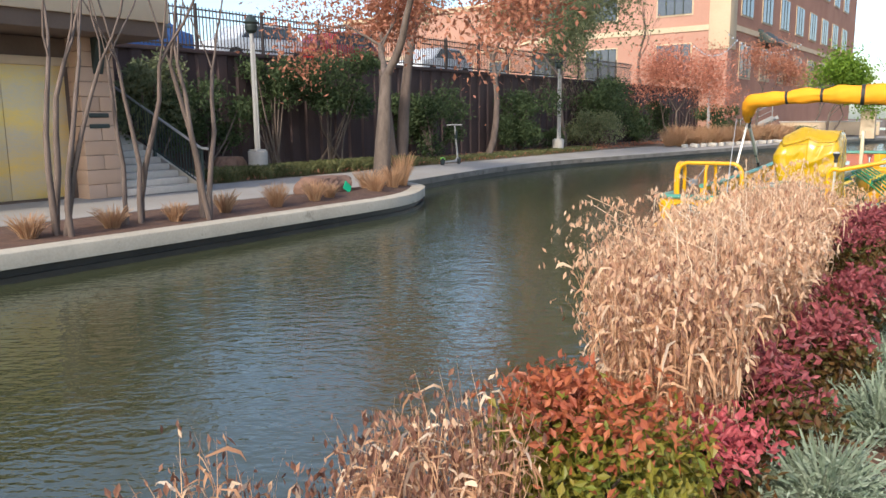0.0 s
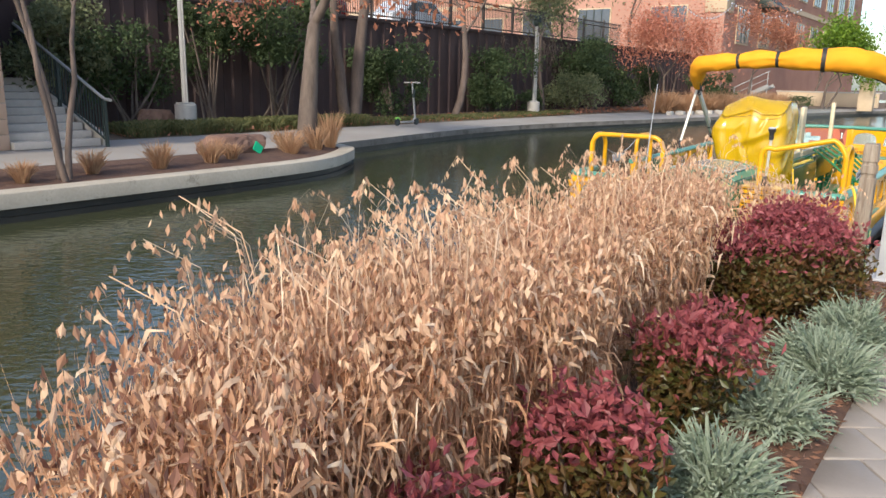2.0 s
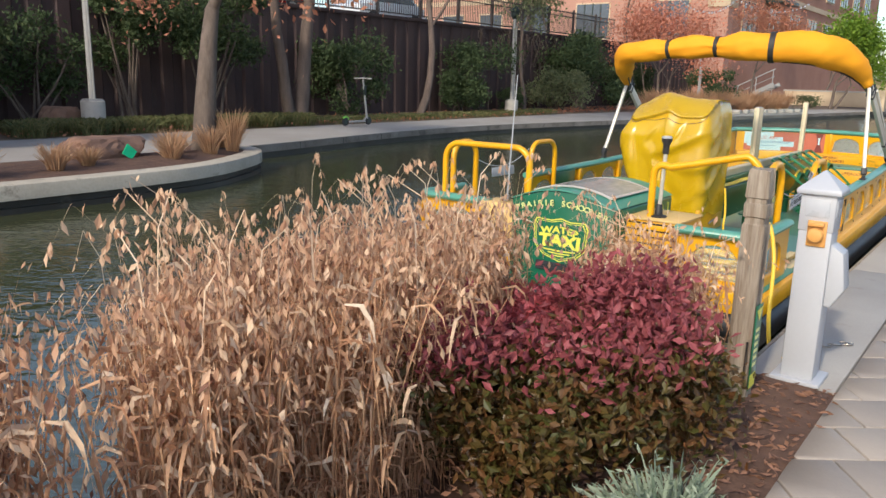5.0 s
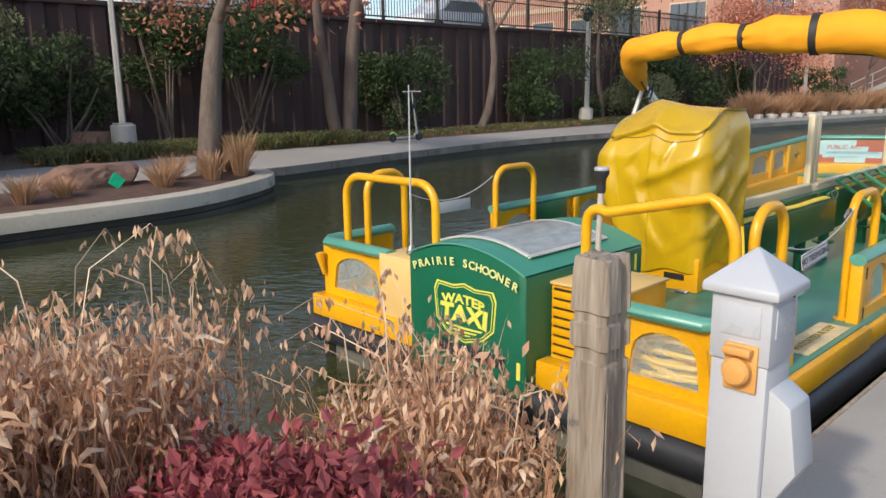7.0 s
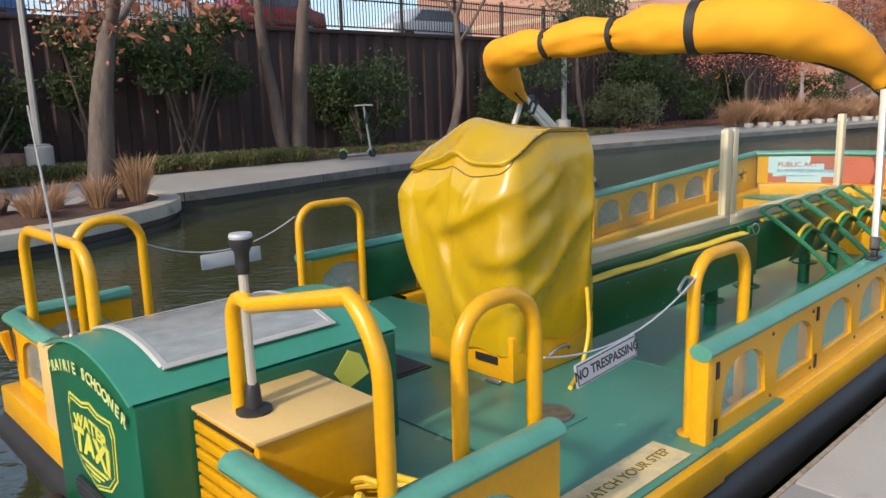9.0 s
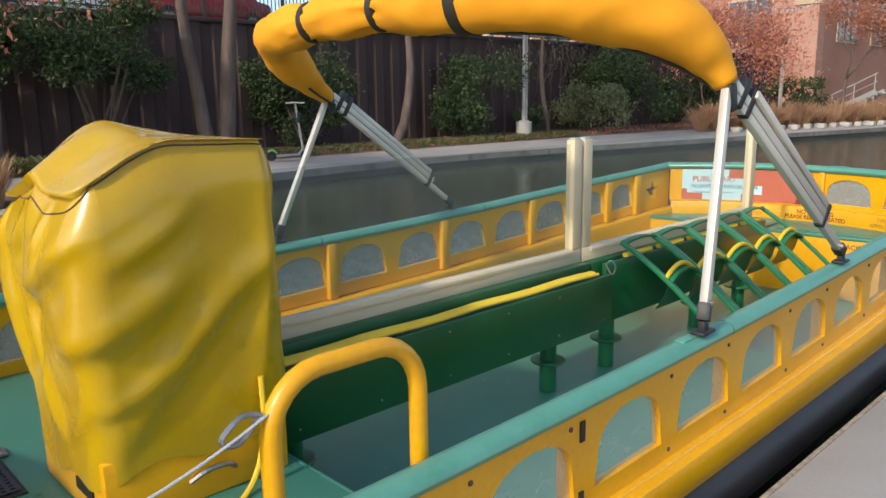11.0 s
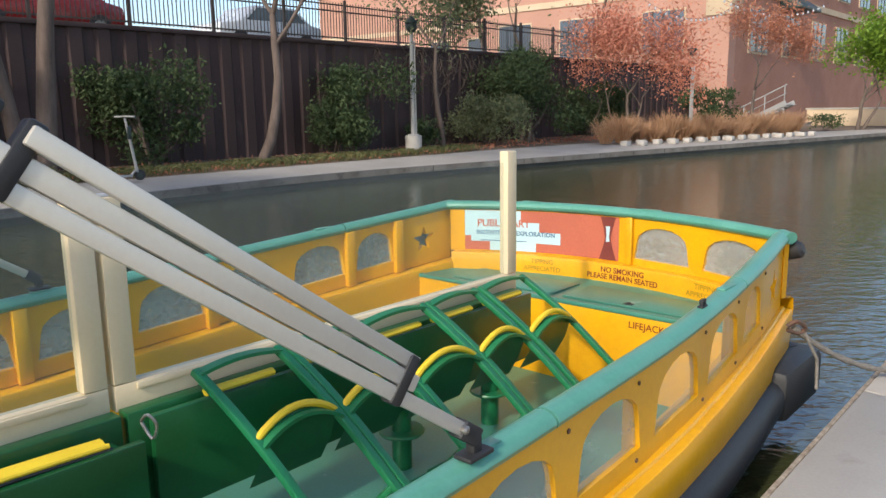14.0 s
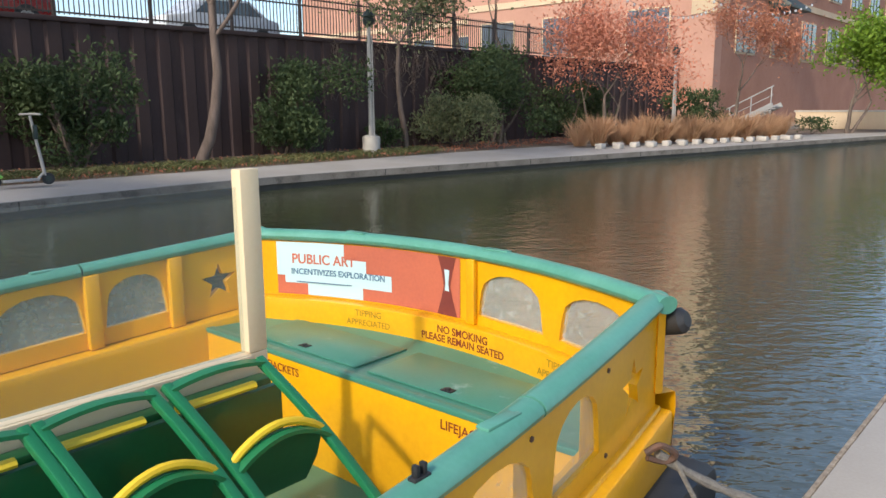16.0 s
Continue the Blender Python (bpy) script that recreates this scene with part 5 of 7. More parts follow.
for s, end, f1, f2 in ((1, (-0.71, 14.40, 1.50), (-0.60, 14.09, 0.625), (-0.60, 15.55, 0.675)), (-1, (-3.42, 14.38, 1.49), (-3.49, 14.0, 0.625), (-3.50, 15.58, 0.675))):
    e, a, b = Vector(end), Vector(f1), Vector(f2)
    part("upright_strut", Geo().bar(a, e, 0.035, 0.035, (0, 1, 0)), ALU, canopy, "white aluminium upright strut", bev=0.005)
    d = (b - e).normalized()
    up = Vector((0, 0, 1)) - d * d.z
    up.normalize()
    st = part("diagonal_strut", Geo().bar(e + d * 0.03, b, 0.036, 0.036), ALU, canopy, "beige aluminium diagonal strut", bev=0.004)
    part("diagonal_strut", Geo().bar(e + d * 0.02 + up * 0.042, b - d * 0.28 + up * 0.042, 0.036, 0.04), ALU, canopy, bev=0.004)
    part("diagonal_strut", Geo().bar(e + d * 0.16 + up * 0.088 + Vector((0.02 * s, 0, 0)), b - d * 0.30 + up * 0.084, 0.03, 0.034), ALU, canopy, bev=0.004)
    for t in (0.10, 0.17):
        part("bracket", Geo().bar(e + d * t - up * 0.02, e + d * t + up * 0.115, 0.046, 0.036), BLACK, canopy, "black hinge bracket", bev=0.008)
    part("bracket", Geo().bar(b - d * 0.32 - up * 0.025, b - d * 0.32 + up * 0.10, 0.046, 0.034), BLACK, canopy, bev=0.008)
    part("bracket", Geo().bar(e + Vector((0, 0.03, -0.09)), e + Vector((0, 0.01, 0.02)), 0.055, 0.055, (0, 1, 0)), BLACK, canopy, bev=0.008)
    for p, q in ((a, e), (b, e)):
        q = p + (q - p).normalized() * 0.07
        zr = rail_z(p.y) + 0.045
        part("deck_foot", Geo().bar(p, q, 0.05, 0.05).box(p.x - 0.03, p.x + 0.03, p.y - 0.05, p.y + 0.05, zr - 0.006, zr + 0.008).bar((p.x, p.y, zr), p, 0.03, 0.035, (0, 1, 0)), BLACK, canopy, "black plastic strut foot", bev=0.005)
        part("knob", Geo().lathe([(0.012, 0), (0.012, 0.03), (0.006, 0.034)], (0, 0, 0), 8), STEEL, canopy).matrix_basis = Matrix.Translation(q) @ Matrix.Rotation(s * math.pi / 2, 4, "Y")
# small cleat on the dock-side rail
p = side(1)(17.08, 0.034, -0.02)
part("rail_clip", Geo().box(p.x - 0.012, p.x + 0.012, p.y - 0.026, p.y + 0.026, p.z - 0.006, p.z + 0.006), BLACK, boat, "black rail clip", bev=0.002)
for q in (-0.012, 0.012):
    part("clip_jaw", Geo().box(p.x - 0.008, p.x + 0.008, p.y + q - 0.006, p.y + q + 0.006, p.z + 0.005, p.z + 0.032), BLACK, boat, bev=0.002)
# coiled cable in the stern corner
g = Geo()
pts = []
for i in range(160):
    w = i * 0.33
    r = 0.26 + 0.05 * math.sin(i * 0.13) + 0.015 * math.sin(i * 1.7)
    pts.append((-0.95 + r * math.cos(w) * 1.0, 10.80 + r * math.sin(w) * 0.75, DZ + 0.014 + 0.0008 * i + 0.012 * math.sin(i * 0.9) + 0.012))
solid("coiled_cable", g.tube(pts, 0.014, 7), HOSE, "coiled yellow power cable on the stern deck", "cable", smooth="auto")
# the shore cable from pedestal over the stern rail
solid("shore_cable", Geo().tube(smooth_path([(-0.72, 10.7, DZ + 0.02), (-0.66, 10.54, 0.45), (-0.55, 10.44, 0.62), (-0.47, 10.36, 0.40), (-0.42, 10.2, 0.05), (-0.30, 9.9, -0.12), (-0.16, 9.62, 0.03), (-0.08, 9.56, 0.06)], 8), 0.013, 8), HOSE, "yellow shore power cable hanging to the dock", "cable", smooth="auto")
solid("drop_cable", Geo().tube(smooth_path([(-1.56, 12.72, 0.52), (-1.53, 12.70, 0.3), (-1.50, 12.60, DZ + 0.012), (-1.35, 12.3, DZ + 0.012)], 6), 0.011, 8), HOSE, "yellow cable hanging by the console", "cable", smooth="auto")

# mooring line at the bow
moor = thing("mooring_line", (-0.25, 18.5, 0.0), "weathered mooring rope shackled to the dock", "mooring rope")
part("rope", Geo().tube(sag((-0.60, 18.18, 0.36), (-0.22, 18.80, 0.04), 0.06, 14), [0.016 + 0.003 * math.sin(i * 2.1) for i in range(15)], 8), ROPE, moor, smooth="auto")
part("shackle", Geo().tube(smooth_path([(-0.62, 18.14, 0.37), (-0.58, 18.16, 0.40), (-0.55, 18.21, 0.36), (-0.58, 18.2, 0.33), (-0.62, 18.15, 0.35)], 4), 0.012, 6), RUST, moor, "rusty shackle", smooth="auto")
part("dock_ring", Geo().box(-0.26, -0.14, 18.74, 18.86, 0.0, 0.012).tube(smooth_path([(-0.2, 18.76, 0.012), (-0.2, 18.78, 0.06), (-0.2, 18.82, 0.06), (-0.2, 18.84, 0.012)], 4), 0.01, 6), RUST, moor, "rusty dock plate with ring", bev=0.003)
part("tail", Geo().tube([(-0.56, 18.22, 0.34), (-0.50, 18.28, 0.18), (-0.49, 18.27, 0.02)], 0.009, 6), ROPE, moor, "frayed rope tail")

# dock furniture: power pedestal, timber pile, chain
PX, PY = -0.05, 9.42
ped = thing("power_pedestal", (PX, PY, 0.0), "white dock power pedestal with an amber socket", "power pedestal")
W = 0.078
part("body", Geo().box(PX - W, PX + W, PY - W, PY + W, 0.02, 0.80), WHITEP, ped, bev=0.008)
part("head", Geo().box(PX - W - 0.004, PX + W + 0.004, PY - W - 0.004, PY + W + 0.004, 0.80, 0.985), WHITEP, ped, bev=0.006)
part("foot_plate", Geo().box(PX - 0.12, PX + 0.12, PY - 0.12, PY + 0.12, 0.0, 0.022), WHITEP, ped, bev=0.004)
e = 0.103
part("cap", Geo().add([(PX - e, PY - e, 0.985), (PX + e, PY - e, 0.985), (PX + e, PY + e, 0.985), (PX - e, PY + e, 0.985), (PX - e, PY - e, 1.01), (PX + e, PY - e, 1.01), (PX + e, PY + e, 1.01), (PX - e, PY + e, 1.01), (PX, PY, 1.105)], [(3, 2, 1, 0), (0, 1, 5, 4), (1, 2, 6, 5), (2, 3, 7, 6), (3, 0, 4, 7), (4, 5, 8), (5, 6, 8), (6, 7, 8), (7, 4, 8)]), WHITEP, ped, "white pyramid cap", bev=0.006)
for dx, dy, w in ((0, -1, 0), (1, 0, 1), (0, 1, 0), (-1, 0, 1)):
    o = W + 0.0045
    if w == 0:
        g = Geo().box(PX - 0.055, PX + 0.055, PY + dy * o - 0.003, PY + dy * o + 0.003, 0.875, 0.962)
    else:
        g = Geo().box(PX + dx * o - 0.003, PX + dx * o + 0.003, PY - 0.055, PY + 0.055, 0.875, 0.962)
    part("lens", g, GREYLENS, ped, "grey light lens", bev=0.002)
sock = part("socket", Geo().box(PX - 0.035, PX + 0.055, PY - W - 0.012, PY - W, 0.725, 0.855), SOCKET, ped, "amber weatherproof socket plate", bev=0.004)
g = Geo().lathe([(0.036, 0), (0.038, 0.024), (0.032, 0.034), (0.016, 0.038)], (0, 0, 0), 16)
part("socket_lid", g, SOCKET, sock, "amber flip lid", smooth="auto").matrix_basis = Matrix.Translation((PX + 0.008, PY - W - 0.012, 0.785)) @ Matrix.Rotation(math.pi / 2, 4, "X")
part("hinge_bar", Geo().box(PX - 0.03, PX + 0.045, PY - W - 0.04, PY - W - 0.011, 0.83, 0.85), SOCKET, sock, bev=0.004)
part("side_box", Geo().prism([(PX + W, PY - 0.06, 0.42), (PX + W, PY - 0.06, 0.74), (PX + W + 0.06, PY - 0.06, 0.70), (PX + W + 0.085, PY - 0.06, 0.52), (PX + W + 0.03, PY - 0.06, 0.42)], (0, 0.13, 0)), WHITEP, ped, "white hooded outlet box", bev=0.006)
part("screw", Geo().lathe([(0.006, 0), (0.006, 0.003)], (0, 0, 0), 8), STEEL, ped).matrix_basis = Matrix.Translation((PX + W + 0.004, PY + 0.05, 0.972)) @ Matrix.Rotation(math.pi / 2, 4, "Y")

QX, QY = -0.235, 8.965
pile = thing("timber_pile", (QX, QY, -0.6), "split grey timber mooring pile with grooves", "mooring post")
g = Geo()
prof = []
for z, r in ((-0.9, 0.098), (0.3, 0.098), (0.80, 0.096), (0.865, 0.096), (0.87, 0.083), (0.90, 0.083), (0.905, 0.098), (0.965, 0.098), (0.97, 0.085), (0.99, 0.085), (0.995, 0.097), (1.09, 0.092), (1.125, 0.086)):
    prof.append((r, z))
seg = 40
vs = []
for r, z in prof:
    for k in range(seg):
        w = 2 * math.pi * k / seg
        c, s = math.cos(w), math.sin(w)
        e = 0.28
        a, b = math.copysign(abs(c) ** e, c), math.copysign(abs(s) ** e, s)
        crack = 0.034 * max(0, noise.noise((a * 7, b * 7, z * 0.6)) - 0.1) / 0.3
        q = (r - crack) * 0.60
        vs.append((QX + a * q, QY + b * q, z + (0.02 * noise.noise((a * 9, b * 9, 1)) if z > 1.08 else 0)))
fs = [(i * seg + k, i * seg + (k + 1) % seg, (i + 1) * seg + (k + 1) % seg, (i + 1) * seg + k) for i in range(len(prof) - 1) for k in range(seg)]
fs.append(tuple((len(prof) - 1) * seg + k for k in range(seg)))
part("post", Geo().add(vs, fs), WOOD, pile, smooth="auto")
plate = part("sign_plate", Geo().box(QX + 0.061, QX + 0.066, QY - 0.05, QY + 0.05, 0.05, 0.48), HOODG, pile, "green and yellow notice plate", bev=0.001)
part("plate_emblem", Geo().prism([(QX + 0.0675, QY + a, 0.43 + b) for a, b in ((-0.05, 0.03), (0.0, -0.03), (0.04, 0.035))], (0.001, 0, 0)), LOGOY, plate, "yellow corner emblem")
part("plate_border", Geo().box(QX + 0.0662, QX + 0.0668, QY - 0.05, QY + 0.04, 0.06, 0.13), LOGOY, plate, "yellow plate foot")
for k in range(6):
    part("text_bar", Geo().box(QX + 0.0662, QX + 0.0670, QY - 0.03, QY + 0.025, 0.17 + k * 0.035, 0.188 + k * 0.035), LETTER, plate, "unreadable pale text bar")
chain = thing("dock_chain", (0.02, 10.2, 0.0), "short steel chain lying on the dock", "chain")
for k in range(7):
    c = Vector((-0.12 + 0.03 * k, 9.95 + 0.035 * k + 0.015 * math.sin(k * 1.7), 0.014))
    w = 0.75 + 0.35 * math.sin(k * 2.3)
    d, n_ = Vector((math.cos(w), math.sin(w), 0)) * 0.024, Vector((-math.sin(w), math.cos(w), 0)) * 0.013
    if k % 2:
        n_ = Vector((0, 0, 0.010))
    part("link", Geo().tube([c + d * math.cos(a) + n_ * math.sin(a) for a in arch_pts(0, 2 * math.pi, 11)], 0.0055, 6, caps=False), STEEL, chain, smooth="auto")

# ---- far bank: wall, fence, pavilion, stairs, lamps ----
g = Geo()
prof = []
y = -24.0
while y < 57:
    prof += [(-18.5, y), (-18.5, y + 0.30), (-18.57, y + 0.37), (-18.57, y + 0.62)]
    y += 0.69
wall_face = [[(x, yy, -0.2), (x, yy, 1.9), (x, yy, 3.55)] for x, yy in prof]
solid("wall_west", Geo().grid(wall_face), WALLB, "dark rust-brown corrugated retaining wall", "retaining wall", "structure")
solid("wall_cap", Geo().box(-18.95, -18.45, -24, 57.4, 3.55, 3.67), WALLB, "brown cap along the retaining wall", "wall cap", "structure", bev=0.01)
solid("wall_return", Geo().box(-40, -18.5, 57.5, 57.8, -0.2, 3.6), WALLB, "brown end of the retaining wall", "retaining wall", "structure")
solid("car_park", Geo().box(-75, -18.75, -24, 57.5, 3.3, 3.5), ASPH, "asphalt car park above the wall", "car park", "structure")
for k in range(27):
    y0 = -20 + 2.44 * k
    fence = thing("picket_fence", (-18.8, y0, 3.67), "bronze steel picket fence panel on the wall", "fence", "fence panels")
    part("post", Geo().box(-18.84, -18.76, y0 - 0.04, y0 + 0.04, 3.66, 4.98), FENCE, fence)
    for z in (3.80, 4.62, 4.82):
        part("rail", Geo().box(-18.82, -18.78, y0, y0 + 2.44, z - 0.02, z + 0.02), FENCE, fence)
    gp = Geo()
    for j in range(1, 20):
        gp.box(-18.81, -18.79, y0 + j * 0.122 - 0.011, y0 + j * 0.122 + 0.011, 3.75, 4.90)
    tagged(part("infill", gp, FENCE, fence), kind="stuff")


def car(x, y, yaw, paint, label):
    c = thing("parked_car", (0, 0, 0), label, "car", "cars in the car park")
    body = [(-2.2, 0.35), (-2.2, 0.85), (-1.35, 0.98), (-0.75, 1.50), (0.95, 1.52), (1.65, 1.02), (2.15, 0.92), (2.2, 0.35)]
    part("body", Geo().prism([(a, -0.85, b) for a, b in body], (0, 1.7, 0)), paint, c, bev=0.08)
    part("side_glass", Geo().prism([(-1.15, -0.86, 1.0), (-0.68, -0.86, 1.42), (0.88, -0.86, 1.44), (1.4, -0.86, 1.04)], (0, 1.72, 0)), FARGLASS, c, "dark side windows")
    for a in (-1.4, 1.4):
        for b in (-0.78, 0.78):
            w = part("wheel", Geo().tube([(a, b - 0.1, 0.33), (a, b + 0.1, 0.33)], 0.33, 18), BLACK, c, "black tyre")
            part("rim", Geo().tube([(a, b - 0.11, 0.33), (a, b + 0.11, 0.33)], 0.2, 14), STEEL, w, "steel rim")
    c.matrix_basis = pose(x, y, 3.5, 0, 0, yaw)
    return c


car(-21.5, 22.6, 95, REDCAR, "red parked hatchback behind the fence")
car(-22.0, 18.9, 88, WHITECAR, "white parked car behind the fence")
car(-22.0, 13.6, 88, BLUECAR, "blue parked car behind the fence")
car(-22.5, 30.5, 92, WHITECAR, "white parked car beyond the fence")

# pavilion with a gold panel, stone pier and deep slab
pav = thing("pavilion", (-15.5, 6, 0.05), "tan stone pavilion with brushed gold panels", "building")
part("back_wall", Geo().box(-18.4, -15.3, -20, 8.5, 0.0, 3.3), SOFFIT, pav, "brown rear wall")
for k in range(5):
    part("gold_panel", Geo().box(-15.3, -15.26, 8.32 - 1.25 * (k + 1) + 0.01, 8.32 - 1.25 * k, 0.12, 2.75), BRASS, pav, "brushed gold metal panel", bev=0.004)
part("panel_frame", Geo().box(-15.32, -15.22, -20, 8.42, 2.75, 2.92), BUFF, pav, "buff panel head", bev=0.01)
part("roof_slab", Geo().box(-19, -13.9, -20, 9.85, 3.32, 4.1), SOFFIT, pav, "deep brown roof slab", bev=0.02)
part("slab_edge", Geo().box(-13.9, -13.82, -20, 9.88, 3.62, 4.12), BUFF, pav, "buff slab edge", bev=0.01)
part("beam", Geo().prism([(-14.6, 8.72, 3.32), (-15.1, 8.72, 3.32), (-15.1, 8.72, 2.35), (-14.95, 8.72, 2.35)], (0, 0.22, 0)), DARKMETAL, pav, "dark steel corbel", bev=0.01)
z = 0.05
row = 0
while z < 3.3:
    for y0, y1 in ((8.42, 9.18),) if row % 2 else ((8.42, 8.80), (8.81, 9.18)):
        part("stone", Geo().box(-15.34 + 0.01 * (row % 3 == 1), -14.86 - 0.01 * (row % 2), y0, y1, z, z + 0.29), PILLAR, pav, bev=0.008)
    z += 0.3
    row += 1
for zz in (1.72, 1.50):
    part("wall_vent", Geo().box(-14.862, -14.845, 8.55, 8.98, zz, zz + 0.09), DARKMETAL, pav, "dark slot vent", bev=0.004)
# stairs behind the pier
stairs = thing("stairs", (-15.6, 10, 0.05), "concrete stairs rising beside the pavilion", "stairs")
for k in range(9):
    part("step", Geo().box(-18.4, -14.75 - 0.34 * k, 9.2, 10.95, 0.05 + 0.15 * k, 0.20 + 0.15 * k - 0.002), STEPC, stairs, bev=0.012)


def stair_rail(y, hand):
    rl = thing("stair_railing", (-15.5, y, 0.1), "dark green picket railing with a pale handrail", "railing", "stair railings")
    a, b = Vector((-14.55, y, 1.02)), Vector((-18.2, y, 2.62))
    part("handrail", Geo().tube([a + Vector((0.25, 0, -0.02)), a, b], 0.032, 8), hand, rl, "pale handrail")
    part("bottom_rail", Geo().bar(a - Vector((0, 0, 0.86)), b - Vector((0, 0, 0.86)), 0.03, 0.03), DARKMETAL, rl)
    for t in (0.0, 0.5, 1.0):
        p = a + (b - a) * t
        part("post", Geo().box(p.x - 0.03, p.x + 0.03, y - 0.03, y + 0.03, p.z - 1.05, p.z), DARKMETAL, rl)
    gp = Geo()
    for i in range(1, 32):
        p = a + (b - a) * (i / 32)
        gp.box(p.x - 0.009, p.x + 0.009, y - 0.009, y + 0.009, p.z - 0.86, p.z - 0.02)
    tagged(part("infill", gp, DARKMETAL, rl), kind="stuff")


stair_rail(10.98, POLE)
part("side_wall", Geo().prism([(-14.8, 11.02, 0.0), (-18.4, 11.02, 0.0), (-18.4, 11.02, 1.55), (-14.8, 11.02, 0.25)], (0, 0.12, 0)), STEPC, stairs, "concrete stair string", bev=0.01)


def lamp_post():
    lp = thing("lamp_post", (0, 0, 0), "grey steel lamp post on a round concrete base", "lamp post", "lamp posts")
    part("base", Geo().lathe([(0.27, -0.35), (0.27, 0.54), (0.25, 0.56)], (0, 0, 0), 20), LAMPC, lp, "round concrete base", smooth="auto")
    part("base_plate", Geo().box(-0.17, 0.17, -0.17, 0.17, 0.56, 0.60), POLE, lp, bev=0.006)
    part("pole", Geo().tube([(0, 0, 0.48), (0, 0, 3.75)], [0.075, 0.06], 14), POLE, lp, smooth="auto")
    part("conduit", Geo().tube([(0.10, 0.0, 0.48), (0.09, 0.0, 3.5)], 0.022, 8), POLE, lp, smooth="auto")
    part("head", Geo().lathe([(0.07, 0), (0.16, 0.08), (0.18, 0.2), (0.16, 0.24), (0.20, 0.30), (0.12, 0.42), (0.03, 0.5)], (0, 0, 3.75), 16), DARKMETAL, lp, "dark lantern head", smooth="auto")
    return lp


lp = lamp_post()
lp.matrix_basis = pose(-16.62, 14.35, 0.24)
copy_thing(lp, pose(-16.45, 31.9, 0.1, 0, 0, 40))
copy_thing(lp, pose(-15.6, 51.0, 0.1))

# scooter leaning on the path edge
sc = thing("kick_scooter", (-15.1, 21.7, 0.07), "lime and grey rental kick scooter standing by the path", "scooter")
part("deck", Geo().box(-15.17, -15.02, 21.15, 21.80, 0.16, 0.21), POLE, sc, bev=0.015)
for yy in (21.02, 21.98):
    w = part("wheel", Geo().tube([(-15.12, yy, 0.19), (-15.07, yy, 0.19)], 0.115, 18), BLACK, sc, "black tyre", smooth="auto")
    part("hub", Geo().tube([(-15.125, yy, 0.19), (-15.065, yy, 0.19)], 0.06, 12), DARKMETAL, w, "dark hub")
part("stem", Geo().tube([(-15.1, 21.93, 0.25), (-15.1, 21.84, 0.85), (-15.1, 21.76, 1.40)], [0.035, 0.03, 0.025], 10), POLE, sc, smooth="auto")
part("fork", Geo().tube([(-15.1, 21.80, 0.2), (-15.1, 21.93, 0.34), (-15.1, 21.98, 0.19)], 0.028, 8), POLE, sc, smooth="auto")
part("battery", Geo().box(-15.14, -15.05, 21.78, 21.86, 0.95, 1.22), DARKMETAL, sc, "dark battery pack", bev=0.015)
part("handlebar", Geo().tube([(-15.38, 21.68, 1.42), (-15.1, 21.76, 1.43), (-14.84, 21.85, 1.42)], 0.02, 8), POLE, sc, smooth="auto")
part("fender", Geo().tube(smooth_path([(-15.1, 20.94, 0.30), (-15.1, 21.06, 0.33), (-15.1, 21.16, 0.26)], 3), 0.03, 6), LIMEG, sc, "lime rear fender")


def boulder(x, y, z, sx, sy, sz, seed, label):
    bm = bmesh.new()
    bmesh.ops.create_icosphere(bm, subdivisions=4, radius=1)
    for v in bm.verts:
        d = v.co.normalized()
        k = 1 + 0.28 * noise.noise(d * 1.6 + Vector((seed, 0, 0))) + 0.08 * noise.noise(d * 6 + Vector((seed, 3, 0)))
        c = d * k
        c.z = min(c.z, 0.62 + 0.05 * noise.noise(d * 3))
        v.co = (x + c.x * sx, y + c.y * sy, z + c.z * sz)
    me = bpy.data.meshes.new("boulder")
    bm.to_mesh(me)
    bm.free()
    me.materials.append(STONE)
    tagged(new("boulder", me), label, "boulder", "boulders")


boulder(-11.45, 11.75, 0.17, 0.46, 0.66, 0.40, 1.3, "flat-topped red-brown boulder in the mulch")
boulder(-17.3, 13.9, 0.2, 0.35, 0.5, 0.7, 7.7, "tall brown boulder beside the lamp base")
tagged(new("marker_flag", mesh_of("marker_flag", Geo().prism([(-10.85, 11.75, 0.19), (-10.80, 11.88, 0.09), (-10.87, 12.02, 0.21), (-10.9, 11.88, 0.34)], (0.02, 0, 0)).tube([(-10.86, 11.88, 0.02), (-10.86, 11.88, 0.12)], 0.006, 5), FLAG)), "small green plastic marker in the mulch", "marker")

# brick building beyond the bend
bld = thing("brick_building", (-30, 75, 0.1), "tall red brick warehouse beyond the bend", "building")
part("wall_south", Geo().box(-34, -16.6, 58.0, 59, 0, 19), PINKBRICK, bld, "red brick end wall with sunlight painted into its colour")
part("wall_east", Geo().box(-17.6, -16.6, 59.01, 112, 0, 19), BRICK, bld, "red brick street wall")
part("roof", Geo().box(-34, -16.5, 58, 112, 19, 19.4), SOFFIT, bld, "flat roof")
part("corner_pier", Geo().box(-18.0, -16.48, 57.9, 59.6, 6.5, 19), BUFF, bld, "buff stone corner pier", bev=0.03)


